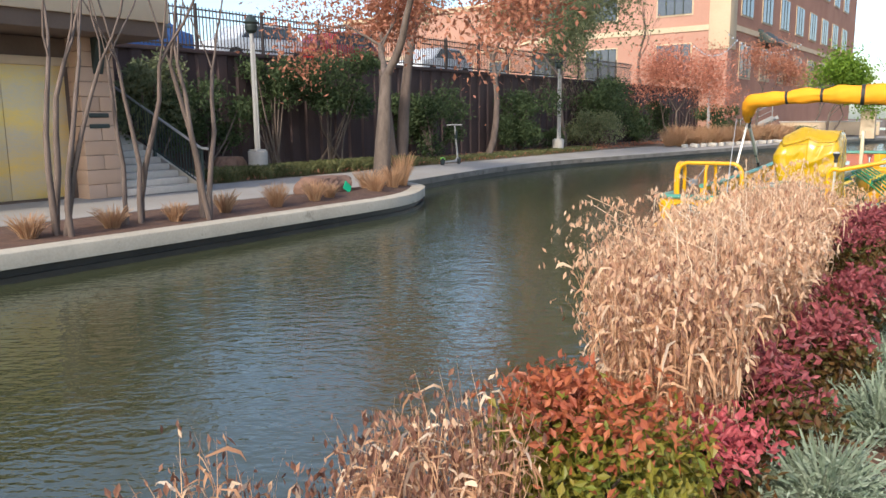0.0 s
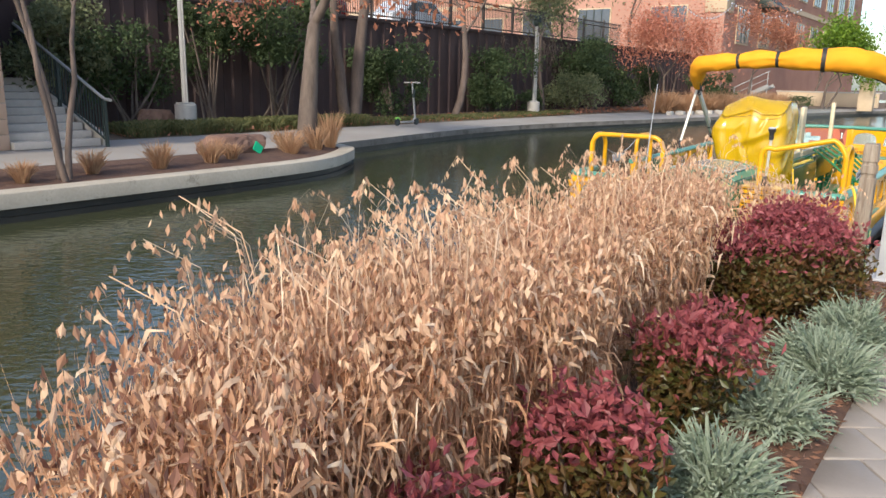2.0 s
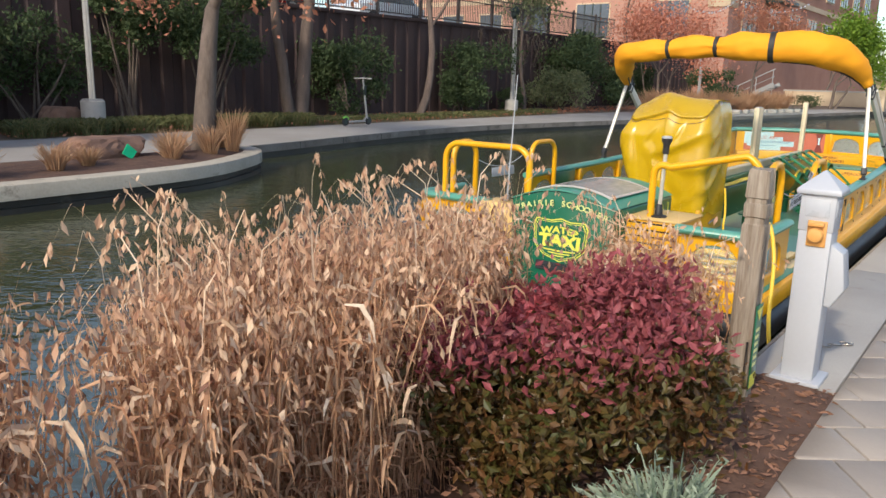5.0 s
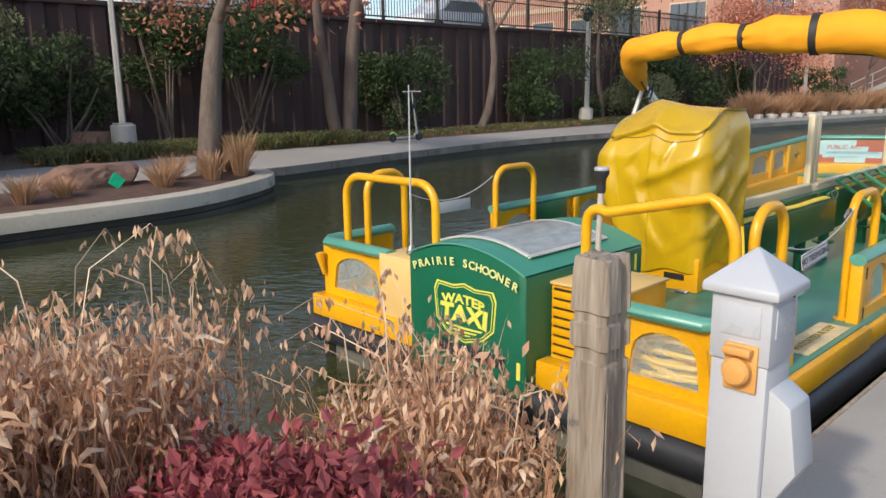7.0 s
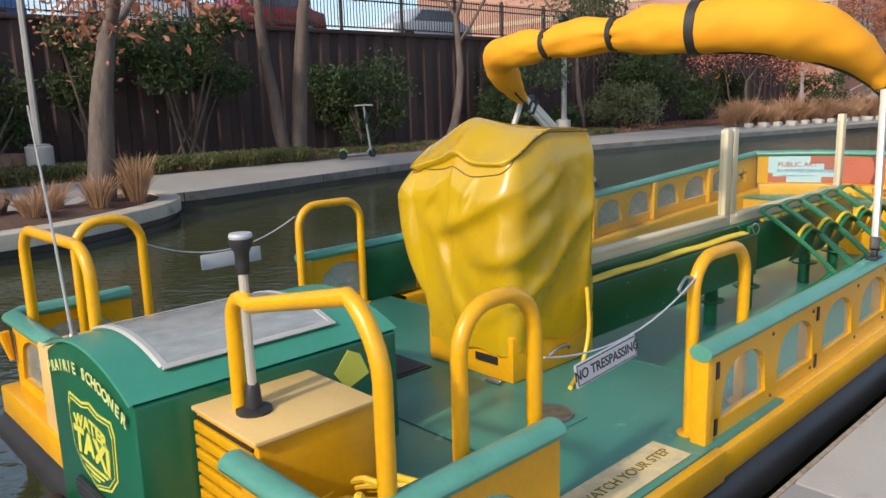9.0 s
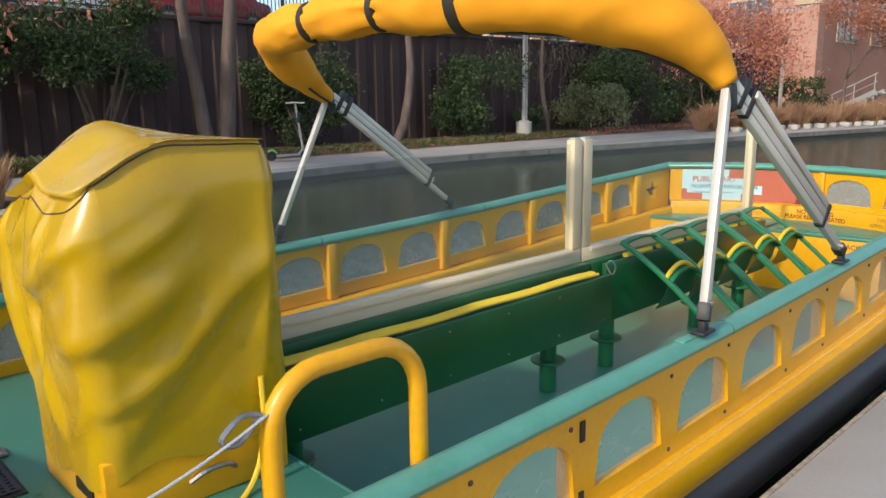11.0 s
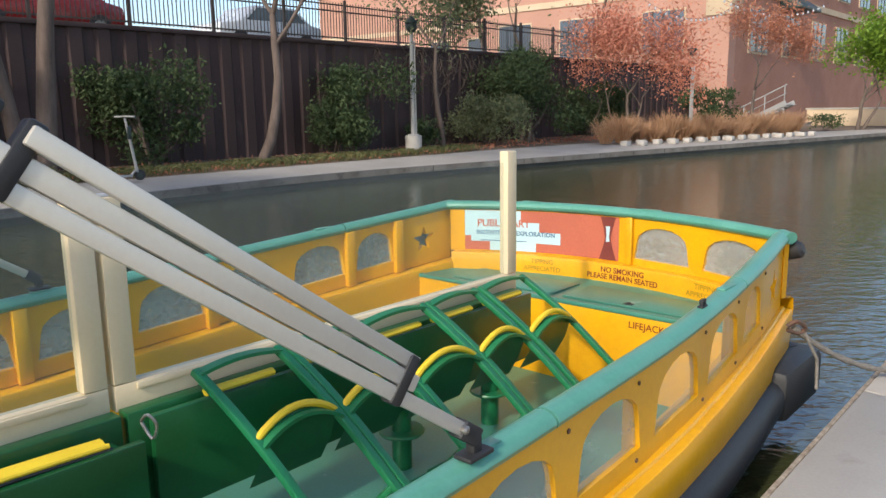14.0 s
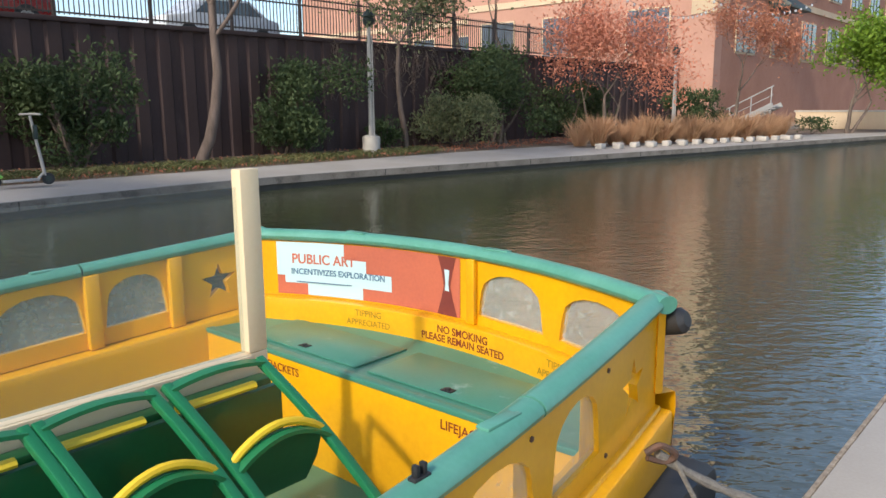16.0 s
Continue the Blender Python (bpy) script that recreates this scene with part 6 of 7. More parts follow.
def facade_window(face, c, z, w, h):
    if face == "s":
        fr = part("window", Geo().box(c - w / 2 - 0.1, c + w / 2 + 0.1, 57.94, 58.05, z - 0.12, z + h + 0.1), BUFF, bld, "window in a pale surround")
        part("pane", Geo().box(c - w / 2, c + w / 2, 57.90, 57.95, z, z + h), FARGLASS, fr, "dark window glass")
        for k in range(1, 4):
            part("mullion", Geo().box(c - w / 2 + w * k / 4 - 0.04, c - w / 2 + w * k / 4 + 0.04, 57.87, 57.91, z, z + h), DARKMETAL, fr)
    else:
        fr = part("window", Geo().box(-16.62, -16.54, c - w / 2 - 0.1, c + w / 2 + 0.1, z - 0.12, z + h + 0.1), BUFF, bld, "window in a pale surround")
        part("pane", Geo().box(-16.55, -16.50, c - w / 2, c + w / 2, z, z + h), FARGLASS, fr, "dark window glass")
        for k in range(1, 3):
            part("mullion", Geo().box(-16.51, -16.47, c - w / 2 + w * k / 3 - 0.05, c - w / 2 + w * k / 3 + 0.05, z, z + h), DARKMETAL, fr)


for zz in (4.6, 9.2, 13.8):
    for c in (-20.6, -26.5, -31.5):
        facade_window("s", c, zz, 2.6, 2.4)
    for c in range(8):
        facade_window("e", 62.5 + c * 6.0, zz, 3.0, 2.5)
part("awning", Geo().prism([(-16.6, 66, 8.6), (-15.2, 66, 7.6), (-15.2, 66, 7.4), (-16.6, 66, 7.4)], (0, 4.0, 0)), DARKMETAL, bld, "dark awning", bev=0.03)
part("belt_course", Geo().box(-34, -16.5, 57.92, 58.0, 7.9, 8.3), BUFF, bld, "buff belt course")
part("belt_course", Geo().box(-16.6, -16.5, 59.6, 112, 7.9, 8.3), BUFF, bld)
annex = thing("brick_annex", (-48, 72, 0.35), "long low pinkish brick block behind the car park", "building")
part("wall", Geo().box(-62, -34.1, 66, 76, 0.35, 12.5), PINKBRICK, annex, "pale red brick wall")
part("parapet", Geo().box(-62.2, -34.1, 65.8, 76.2, 12.5, 13.0), BUFF, annex, "buff stone parapet", bev=0.03)
part("belt_course", Geo().box(-62, -34.1, 65.9, 65.99, 8.2, 8.6), BUFF, annex)
for k in range(6):
    fr = part("window", Geo().box(-60 + k * 4.4, -57.4 + k * 4.4, 65.92, 66.05, 5.2, 7.4), BUFF, annex, "window in a pale surround")
    part("pane", Geo().box(-59.85 + k * 4.4, -57.55 + k * 4.4, 65.88, 65.93, 5.35, 7.25), FARGLASS, fr, "dark window glass")
solid("street_terrace", Geo().box(-75, -14.2, 62, 112, 0.1, 0.35), PAVE, "raised paved terrace before the building", "terrace", "structure")
low = thing("low_wall", (-12, 66, 0.1), "pale grey low wall beside the far path", "wall")
part("wall", Geo().box(-14.5, -7.5, 66.0, 66.3, 0.1, 1.1), BUFF, low, bev=0.02)
part("coping", Geo().box(-14.6, -7.4, 65.95, 66.35, 1.1, 1.2), LAMPC, low, bev=0.02)
pier = thing("stone_pier", (-7.2, 60.6, 0.1), "tan square stone pier at the far bend", "pier")
part("shaft", Geo().box(-8.0, -7.1, 60.2, 61.0, 0.0, 1.9), BUFF, pier, bev=0.03)
part("cap", Geo().box(-8.06, -7.04, 60.14, 61.06, 1.9, 2.02), LAMPC, pier, bev=0.02)
fs_ = thing("far_stairs", (-13.2, 58, 0.1), "grey metal stair flight rising to the terrace", "stairs")
for y in (58.0, 59.4):
    part("string", Geo().bar((-15.3, y - 1.2, 0.35), (-12.9, y - 1.2, 1.55), 0.08, 0.26), POLE, fs_)
for k in range(9):
    part("tread", Geo().box(-15.2 + k * 0.25, -14.9 + k * 0.25, 56.85, 58.15, 0.36 + k * 0.13, 0.40 + k * 0.13), POLE, fs_)
for dz, r in ((0.95, 0.035), (0.5, 0.022)):
    part("handrail", Geo().tube([(-15.3, 56.8, 0.35 + dz), (-12.9, 56.8, 1.55 + dz)], r, 6), POLE, fs_)
for x, z in ((-15.1, 0.45), (-14.0, 1.0), (-13.0, 1.5)):
    part("post", Geo().bar((x, 56.8, 0.1), (x, 56.8, z + 0.95), 0.05, 0.05, (1, 0, 0)), POLE, fs_)
far = thing("distant_block", (5, 170, 0), "pale distant building past the trees", "building")
part("wall", Geo().box(-12, 60, 165, 185, -1.5, 11), BUFF, far)
part("roof", Geo().box(-12.5, 60.5, 164.5, 185.5, 11, 11.5), LAMPC, far)
for k in range(14):
    for zz in (2, 6):
        part("window", Geo().box(-9 + k * 4.6, -6.4 + k * 4.6, 164.9, 165.02, zz, zz + 2.2), FARGLASS, far, "dark window")

# strings of small bulbs over the bend
for a, b in (((-14.0, 42.5, 5.6), (-15.8, 57.6, 7.2)), ((-13.0, 45.0, 6.4), (-11.5, 58.0, 6.6))):
    strand = thing("bulb_string", a, "string of small white bulbs hung between trees", "string lights", "bulb strings")
    line = sag(a, b, 0.9, 22)
    part("wire", Geo().tube(line, 0.008, 4), BLACK, strand, "thin black wire")
    for p in line[1:-1]:
        part("bulb", Geo().lathe([(0.015, 0.0), (0.05, -0.05), (0.055, -0.09), (0.03, -0.13)], tuple(p), 8), WHITEP, strand, smooth="auto")

# ---- plants ----
RNG = np.random.default_rng(7)


def leaf_mesh(name, pts, size, material, up=0.3, width=0.5, droop=0.0, jitter=0.35, dirs=None):
    """Many folded four-cornered leaves at points."""
    pts = np.asarray(pts, float)
    n = len(pts)
    d = RNG.normal(size=(n, 3)) if dirs is None else np.asarray(dirs) + RNG.normal(size=(n, 3)) * jitter
    d[:, 2] += up - droop
    d /= np.linalg.norm(d, axis=1)[:, None] + 1e-9
    r = RNG.normal(size=(n, 3))
    s = np.cross(d, r)
    s /= np.linalg.norm(s, axis=1)[:, None] + 1e-9
    L = (size * RNG.uniform(0.6, 1.35, n))[:, None]
    W = L * width
    nrm = np.cross(d, s)
    v = np.stack([pts, pts + d * L * 0.5 + s * W * 0.5 + nrm * W * 0.15, pts + d * L, pts + d * L * 0.5 - s * W * 0.5 + nrm * W * 0.15], 1).reshape(-1, 3)
    me = bpy.data.meshes.new(name)
    me.from_pydata(v.tolist(), [], np.arange(4 * n).reshape(-1, 4).tolist())
    me.materials.append(material)
    return me


def blades(name, base, tip, mid, w, material):
    """Bent grass blades from base over mid to tip, three steps each."""
    base, tip, mid = (np.asarray(a, float) for a in (base, tip, mid))
    n = len(base)
    r = RNG.normal(size=(n, 3))
    s = np.cross(tip - base, r)
    s /= np.linalg.norm(s, axis=1)[:, None] + 1e-9
    w = np.broadcast_to(np.asarray(w, float), (n,))[:, None]
    rows = []
    for t, k in ((0.0, 0.5), (0.4, 1.0), (0.75, 0.8)):
        p = base * (1 - t) ** 2 + mid * 2 * t * (1 - t) + tip * t * t
        rows += [p - s * w * k / 2, p + s * w * k / 2]
    rows.append(tip)
    v = np.stack(rows, 1).reshape(-1, 3)
    f = []
    for i in range(n):
        k = 7 * i
        f += [(k, k + 1, k + 3, k + 2), (k + 2, k + 3, k + 5, k + 4), (k + 4, k + 5, k + 6)]
    me = bpy.data.meshes.new(name)
    me.from_pydata(v.tolist(), [], f)
    me.materials.append(material)
    return me


def hang(name, me, parent, label=""):
    ob = new(name, me)
    ob.parent = parent
    if parent.type == "EMPTY":
        ob.matrix_parent_inverse = parent.matrix_basis.inverted()
    if label:
        ob["label"] = label
    return ob


def grow(g, p, d, length, r, level, tips, rng, spread=0.6, lift=0.15, seg=7, twist=0.25, ratio=0.7, kids=(2, 3)):
    """Tapered limb with forks; the ends of the last limbs go to tips."""
    pts, rad = [p.copy()], [r]
    steps = 5 if level > 1 else 3
    q, dd = p.copy(), d.normalized()
    for i in range(steps):
        dd = (dd + Vector(rng.normal(size=3)) * twist * 0.35 + Vector((0, 0, lift * 0.3))).normalized()
        q = q + dd * (length / steps)
        pts.append(q.copy())
        rad.append(r * (1 - 0.45 * (i + 1) / steps))
        if level <= 1:
            tips.append((q.copy(), dd.copy()))
    g.tube(pts, rad, seg if r > 0.03 else 4, caps=False)
    if level == 0:
        return
    for k in range(int(rng.integers(kids[0], kids[1] + 1))):
        a = Vector(rng.normal(size=3))
        nd = (dd + (a - dd * a.dot(dd)).normalized() * spread * rng.uniform(0.6, 1.2) + Vector((0, 0, lift))).normalized()
        start = pts[-1] if k < 2 else pts[-2]
        grow(g, start, nd, length * ratio * rng.uniform(0.75, 1.15), rad[-1] * (0.85 if k == 0 else 0.65), level - 1, tips, rng, spread, lift, max(4, seg - 1), twist, ratio, kids)


def tree(name, label, at, stems, levels, leaf, leaf_n, leaf_size, leaf_spread, bark, seed, category="tree", spread=0.6, lift=0.15, ratio=0.72, droop=0.0, kids=(2, 3), twist=0.25, group=""):
    """stems: list of (offset, direction, length, radius)."""
    rng = np.random.default_rng(seed)
    t = thing(name, at, label, category, group)
    g, tips = Geo(), []
    for off, d, ln, r in stems:
        base = Vector(at) + Vector(off)
        grow(g, base - Vector((0, 0, 0.15)), Vector(d), ln, r, levels, tips, rng, spread, lift, 9, twist, ratio, kids)
    part("trunk", g, bark, t, "trunk and bare limbs", smooth=True)
    if leaf and leaf_n:
        idx = rng.integers(0, len(tips), leaf_n)
        tp = np.array([tuple(tips[i][0]) for i in idx]) + rng.normal(size=(leaf_n, 3)) * leaf_spread
        hang("crown", leaf_mesh("crown", tp, leaf_size, leaf, droop=droop), t, "leafy crown")
    return t


def shrub(name, label, at, rx, ry, z0, z1, n, leaf, size, seed, leaf2=None, split=0.7, category="shrub", group="", stems=8, bark=BARK, lumps=9, low=0.3, loose=0.68, lobe=(0.38, 0.6)):
    """Lumpy bush: leaves on the shells of several lobes over a few stems; leaf2 covers the top."""
    rng = np.random.default_rng(seed)
    t = thing(name, at, label, category, group)
    g = Geo()
    lob = []
    for i in range(lumps):
        a = rng.uniform(0, 2 * math.pi)
        k = math.sqrt(rng.uniform(0, 1)) * loose
        zc = rng.uniform(low, 0.82)
        lob.append((at[0] + rx * k * math.cos(a), at[1] + ry * k * math.sin(a), at[2] + z0 + (z1 - z0) * zc, rng.uniform(*lobe)))
    for i in range(stems):
        c = lob[i % lumps]
        g.tube(smooth_path([(at[0] + rng.normal() * rx * 0.12, at[1] + rng.normal() * ry * 0.12, at[2] - 0.08), ((at[0] + c[0]) / 2 + rng.normal() * 0.04, (at[1] + c[1]) / 2, (at[2] + c[2]) / 2), c[:3]], 3), [max(0.008, (z1 - z0) * 0.014) * k for k in (1.3, 1.2, 1.1, 1.0, 0.85, 0.7, 0.6)], 5)
    part("branchwork", g, bark, t, "thin woody stems")
    pts = []
    for i in range(n):
        c = lob[int(rng.integers(0, lumps))]
        d = rng.normal(size=3)
        d /= np.linalg.norm(d)
        k = c[3] * (rng.uniform(0.5, 1.05) if rng.random() < 0.8 else rng.uniform(1.0, 1.4))
        pts.append((c[0] + d[0] * rx * k, c[1] + d[1] * ry * k, max(at[2] + 0.02, c[2] + d[2] * (z1 - z0) * 0.5 * k)))
    pts = np.array(pts)
    if leaf2 is None:
        hang("foliage", leaf_mesh("foliage", pts, size, leaf), t, "dense foliage")
    else:
        zc = at[2] + z0 + (z1 - z0) * split + rng.normal(size=n) * (z1 - z0) * 0.09
        top = pts[:, 2] > zc
        hang("foliage", leaf_mesh("foliage", pts[~top], size, leaf, droop=0.5), t, "dark green and bronze lower leaves")
        hang("red_crown", leaf_mesh("red_crown", pts[top], size, leaf2, up=0.5), t, "crimson upper leaves")
    return t


# big tree on the island tip and the trees before the wall
tree("oak_tree", "large grey-barked oak with russet leaves", (-11.5, 13.7, 0.08), [((0, 0, 0), (0.02, 0.02, 1), 2.75, 0.235)], 5, L_ORANGE2, 12000, 0.135, 0.42, BARK, 11, spread=1.0, lift=-0.02, ratio=0.74)
tree("forked_tree", "twin-trunked grey tree before the wall", (-16.6, 20.45, 0.15), [((0, -0.12, 0), (0.02, -0.10, 1), 4.6, 0.19), ((0.0, 0.14, 0), (0.0, 0.09, 1), 4.8, 0.24)], 4, L_ORANGE2, 2200, 0.12, 0.4, PALEBARK, 5, spread=0.6)
tree("leaning_tree", "leaning tree with drooping grey-green foliage", (-16.6, 26.1, 0.15), [((0, 0, 0), (0.0, 0.40, 1), 4.2, 0.155)], 4, L_PALE, 15000, 0.15, 0.55, PALEBARK, 17, spread=0.85, lift=-0.02, droop=0.7, ratio=0.72)
tree("cedar_tree", "grey-green feathery tree above the wall", (-17.4, 34.4, 0.15), [((0, 0, 0), (0.0, -0.12, 1), 3.6, 0.11)], 4, L_PALE, 14000, 0.15, 0.55, PALEBARK, 23, spread=0.8, lift=0.0, droop=0.6)
# slim bare crape myrtles on the island
for i, (x, y, n, s) in enumerate(((-10.15, 5.35, 4, 31), (-10.35, 6.75, 3, 37), (-10.0, 7.7, 3, 41))):
    rng = np.random.default_rng(s)
    tree("crape_myrtle", "bare multi-stemmed crape myrtle in mulch", (x, y, 0.06), [((rng.normal() * 0.10, rng.normal() * 0.10, 0), (rng.normal() * 0.09, rng.normal() * 0.09, 1), 2.6, 0.038 + 0.022 * rng.random()) for _ in range(n)], 3, None, 0, 0.1, 0.1, PALEBARK, s, spread=0.38, lift=0.25, ratio=0.62, kids=(2, 2), group="crape myrtles")
# red-orange trees by the bend
tree("red_oak", "young oak with coral-red autumn leaves", (-14.9, 43.2, 0.1), [((0, 0, 0), (0, 0, 1), 2.0, 0.10), ((0.25, 0.1, 0), (0.25, 0.1, 1), 1.9, 0.06), ((-0.2, -0.1, 0), (-0.3, -0.15, 1), 1.9, 0.055)], 4, L_ORANGE, 12000, 0.13, 0.55, BARK, 51, spread=0.75, lift=0.06, ratio=0.72, group="autumn oaks")
tree("red_oak", "thin-leaved oak with tan-red autumn leaves", (-12.4, 50.6, 0.1), [((0, 0, 0), (0, 0, 1), 2.2, 0.11)], 5, L_ORANGE2, 6000, 0.12, 0.40, BARK, 53, spread=0.75, lift=0.08, ratio=0.72, group="autumn oaks")
tree("green_tree", "round bright green tree at the bend", (-10.0, 59.5, 0.1), [((0, 0, 0), (0, 0, 1), 1.9, 0.12), ((0.2, 0, 0), (0.25, 0, 1), 1.9, 0.09)], 4, L_BRIGHT, 9000, 0.22, 0.42, BARK, 57, spread=0.8, lift=0.05, ratio=0.74)
for i, (x, y, h) in enumerate(((-19.5, 49, 3.6), (-23, 44, 4.2), (-27, 53, 4.0), (-13.5, 74, 3.4), (-2, 90, 4.2), (6, 96, 4.0), (-7, 110, 4.6), (-7.5, 71, 3.9), (-4.2, 77, 4.3), (-0.5, 83, 4.6), (-10.5, 82, 4.2))):
    tree("bare_tree", "leafless tree in the distance", (x, y, 3.5 if x < -18.8 and y < 57 else 0.1), [((0, 0, 0), (0, 0, 1), h * 0.7, 0.13)], 4, None, 0, 0.1, 0.1, BARK, 60 + i, spread=0.6, lift=0.2, ratio=0.74, kids=(3, 3), group="bare trees")
# evergreen bushes at the wall
for i, (y, x, z0, z1, r, lf, nn, sz) in enumerate(((23.5, -17.3, 0.1, 2.75, 1.25, L_EVER, 5200, 0.13), (29.8, -17.3, 0.1, 2.85, 1.55, L_EVER, 6000, 0.13), (36.4, -17.0, 0.2, 2.3, 1.35, L_PALE, 4200, 0.13), (39.4, -17.2, 0.4, 4.1, 2.0, L_EVER, 6500, 0.16), (13.4, -17.5, 0.6, 2.7, 0.95, L_EVER, 3200, 0.12), (18.0, -17.4, 1.5, 3.75, 1.5, L_EVER, 5200, 0.12), (11.6, -17.6, 0.9, 3.2, 1.15, L_PALE, 3600, 0.13), (15.9, -17.6, 1.4, 3.5, 1.15, L_EVER, 3600, 0.12), (45.0, -17.6, 0.1, 2.6, 1.5, L_EVER, 3500, 0.15), (53.5, -15.2, 0.1, 2.4, 1.6, L_EVER, 3200, 0.16), (33.5, -17.6, 0.1, 1.1, 0.6, L_EVER, 1200, 0.11))):
    shrub("evergreen_shrub", "glossy dark evergreen shrub against the wall", (x, y, 0.12), r * (0.9 if z0 > 0.8 else 1.05), r * (1.0 if z0 > 0.8 else 1.25), z0, z1, int(nn * 1.35), lf, sz, 80 + i, group="wall shrubs", lumps=13, low=0.12, loose=0.92, lobe=(0.24, 0.48))
shrub("round_shrub", "low round dark shrub by the far path", (-10.9, 57.0, 0.1), 0.9, 0.9, 0.0, 0.8, 900, L_EVER, 0.12, 97)
# dead vine on the wall
rng = np.random.default_rng(3)
g = Geo()
for i in range(260):
    y0, z0 = rng.uniform(32, 43), rng.uniform(2.4, 3.75)
    pts = [(-18.44, y0, z0)]
    for k in range(4):
        y0 += rng.normal() * 0.16
        z0 -= rng.uniform(0.02, 0.30)
        pts.append((-18.42 + rng.uniform(-0.02, 0.1), y0, z0))
    g.tube(pts, 0.009, 3, caps=False)
tagged(new("dead_vine", mesh_of("dead_vine", g, BARK)), "tangle of leafless vine hanging over the wall", "vine", kind="stuff")

# tan grass clumps: island tufts and the row by the bend
def tuft(name, label, x, y, z, r, h, n, material, seed, group):
    rng = np.random.default_rng(seed)
    a = rng.uniform(0, 2 * math.pi, n)
    k = np.sqrt(rng.uniform(0, 1, n)) * r
    b = np.stack([x + np.cos(a) * k * 0.35, y + np.sin(a) * k * 0.35, np.full(n, z - 0.02)], 1)
    hh = h * rng.uniform(0.55, 1.1, n)
    m = np.stack([x + np.cos(a) * k * 0.6, y + np.sin(a) * k * 0.6, z + hh * 0.75], 1)
    t = np.stack([x + np.cos(a) * k * 1.25, y + np.sin(a) * k * 1.25, z + hh], 1) + rng.normal(size=(n, 3)) * (0.03 if h < 0.8 else 0.13)
    return tagged(new(name, blades(name, b, t, m, 0.011 + 0.012 * (h > 0.9), material)), label, "grass clump", group)


for i, (x, y, r, h) in enumerate(((-10.3, 8.3, 0.22, 0.35), (-10.25, 9.4, 0.26, 0.42), (-10.35, 10.45, 0.26, 0.40), (-10.5, 11.0, 0.2, 0.3), (-10.6, 12.5, 0.32, 0.38), (-11.2, 12.9, 0.35, 0.45), (-11.25, 14.2, 0.32, 0.75), (-10.95, 13.5, 0.3, 0.5), (-10.2, 6.2, 0.25, 0.3), (-10.2, 5.0, 0.25, 0.32), (-10.1, 7.2, 0.2, 0.28), (-11.8, 14.3, 0.28, 0.5))):
    tuft("grass_tuft", "dry tan ornamental grass tuft in mulch", x, y, 0.06, r, h, 260, L_TAN, 120 + i, "island tufts")
for i in range(22):
    t = i / 21
    x, y = -14.2 + 3.0 * t + 0.3 * math.sin(i * 2.1), 40.2 + 12.4 * t
    tuft("bedding_grass", "tall dry grass clump behind the far kerb", x, y, 0.1, 0.62, 0.86 + 0.14 * math.sin(i * 1.3), 420, L_TAN, 150 + i, "bend grasses")
    tagged(new("edge_stone", mesh_of("edge_stone", Geo().box(x + 0.72, x + 1.0, y - 0.2, y + 0.15, 0.0, 0.2), LAMPC, bev=0.04)), "pale block edging the grass bed", "edging stone", "edging stones")
# lily turf under the wall
n = 9000
yy = np.concatenate([RNG.uniform(12.2, 20.5, n * 2 // 3), RNG.uniform(20.5, 34.5, n - n * 2 // 3)])
xx = -16.0 - RNG.uniform(-0.35, 0.75, n)
cl = np.sin(yy * 5.1) * 0.12
b = np.stack([xx + cl, yy, np.full(n, 0.08)], 1)
a = RNG.uniform(0, 2 * math.pi, n)
hh = np.where(yy < 20.5, 0.34, 0.20) * RNG.uniform(0.6, 1.2, n)
m = b + np.stack([np.cos(a) * 0.08, np.sin(a) * 0.08, hh * 1.3], 1)
t = b + np.stack([np.cos(a) * 0.26, np.sin(a) * 0.26, hh * 0.75], 1)
tagged(new("lily_turf", blades("lily_turf", b, t, m, 0.022, L_LIRI)), "striped lily turf along the far path", "ground cover", kind="stuff")
n = 5000
b = np.stack([RNG.uniform(-18.3, -15.6, n), RNG.uniform(12, 46, n), np.full(n, 0.15)], 1)
tagged(new("leaf_litter", leaf_mesh("leaf_litter", b, 0.09, L_ORANGE2, up=0)), "fallen brown leaves below the wall", "leaf litter", kind="stuff")

# ---- near bed: dry oats, nandinas, silver cushions ----
n_stem = 5000
sx_, sy_ = [], []
rng = np.random.default_rng(21)
while len(sx_) < n_stem:
    y = rng.uniform(1.2, 9.12)
    x = rng.uniform(-2.3, -0.36)
    edge = (-1.5 + 0.3 * max(0, y - 1.6) if y < 2.6 else -1.05 - 0.62 * min(1, max(0, (y - 2.9) / 2.6))) + 0.16 * noise.noise((y * 1.1, 0, 0))
    inner = -0.55 - 0.22 * (y > 5.2) - 0.16 * (7.0 < y < 8.6) + 0.12 * noise.noise((y * 1.3, 5, 0))
    if y > 8.55:
        if not -0.95 < x < -0.36 or (x + 0.57) ** 2 + (y - 9.2) ** 2 < 0.03:
            continue
    elif x < edge or x > inner or y > 7.75 + 0.75 * (x < -1.12):
        continue
    if x < edge + 0.25 and rng.random() < 0.45:
        continue
    if 5.95 < y < 6.5 and x < -0.95 - 0.6 * abs(y - 6.2):
        continue
    if (x + 0.88) ** 2 + (y - 2.7) ** 2 < 0.16 or (y < 2.7 and x > -0.85):
        continue
    if y < 2.6 and rng.random() < 0.55:
        continue
    if noise.noise((x * 3.4, y * 3.4, 2.0)) < -0.16 or noise.noise((x * 7.5, y * 7.5, 8.0)) < -0.25:
        continue
    sx_.append(x)
    sy_.append(y)
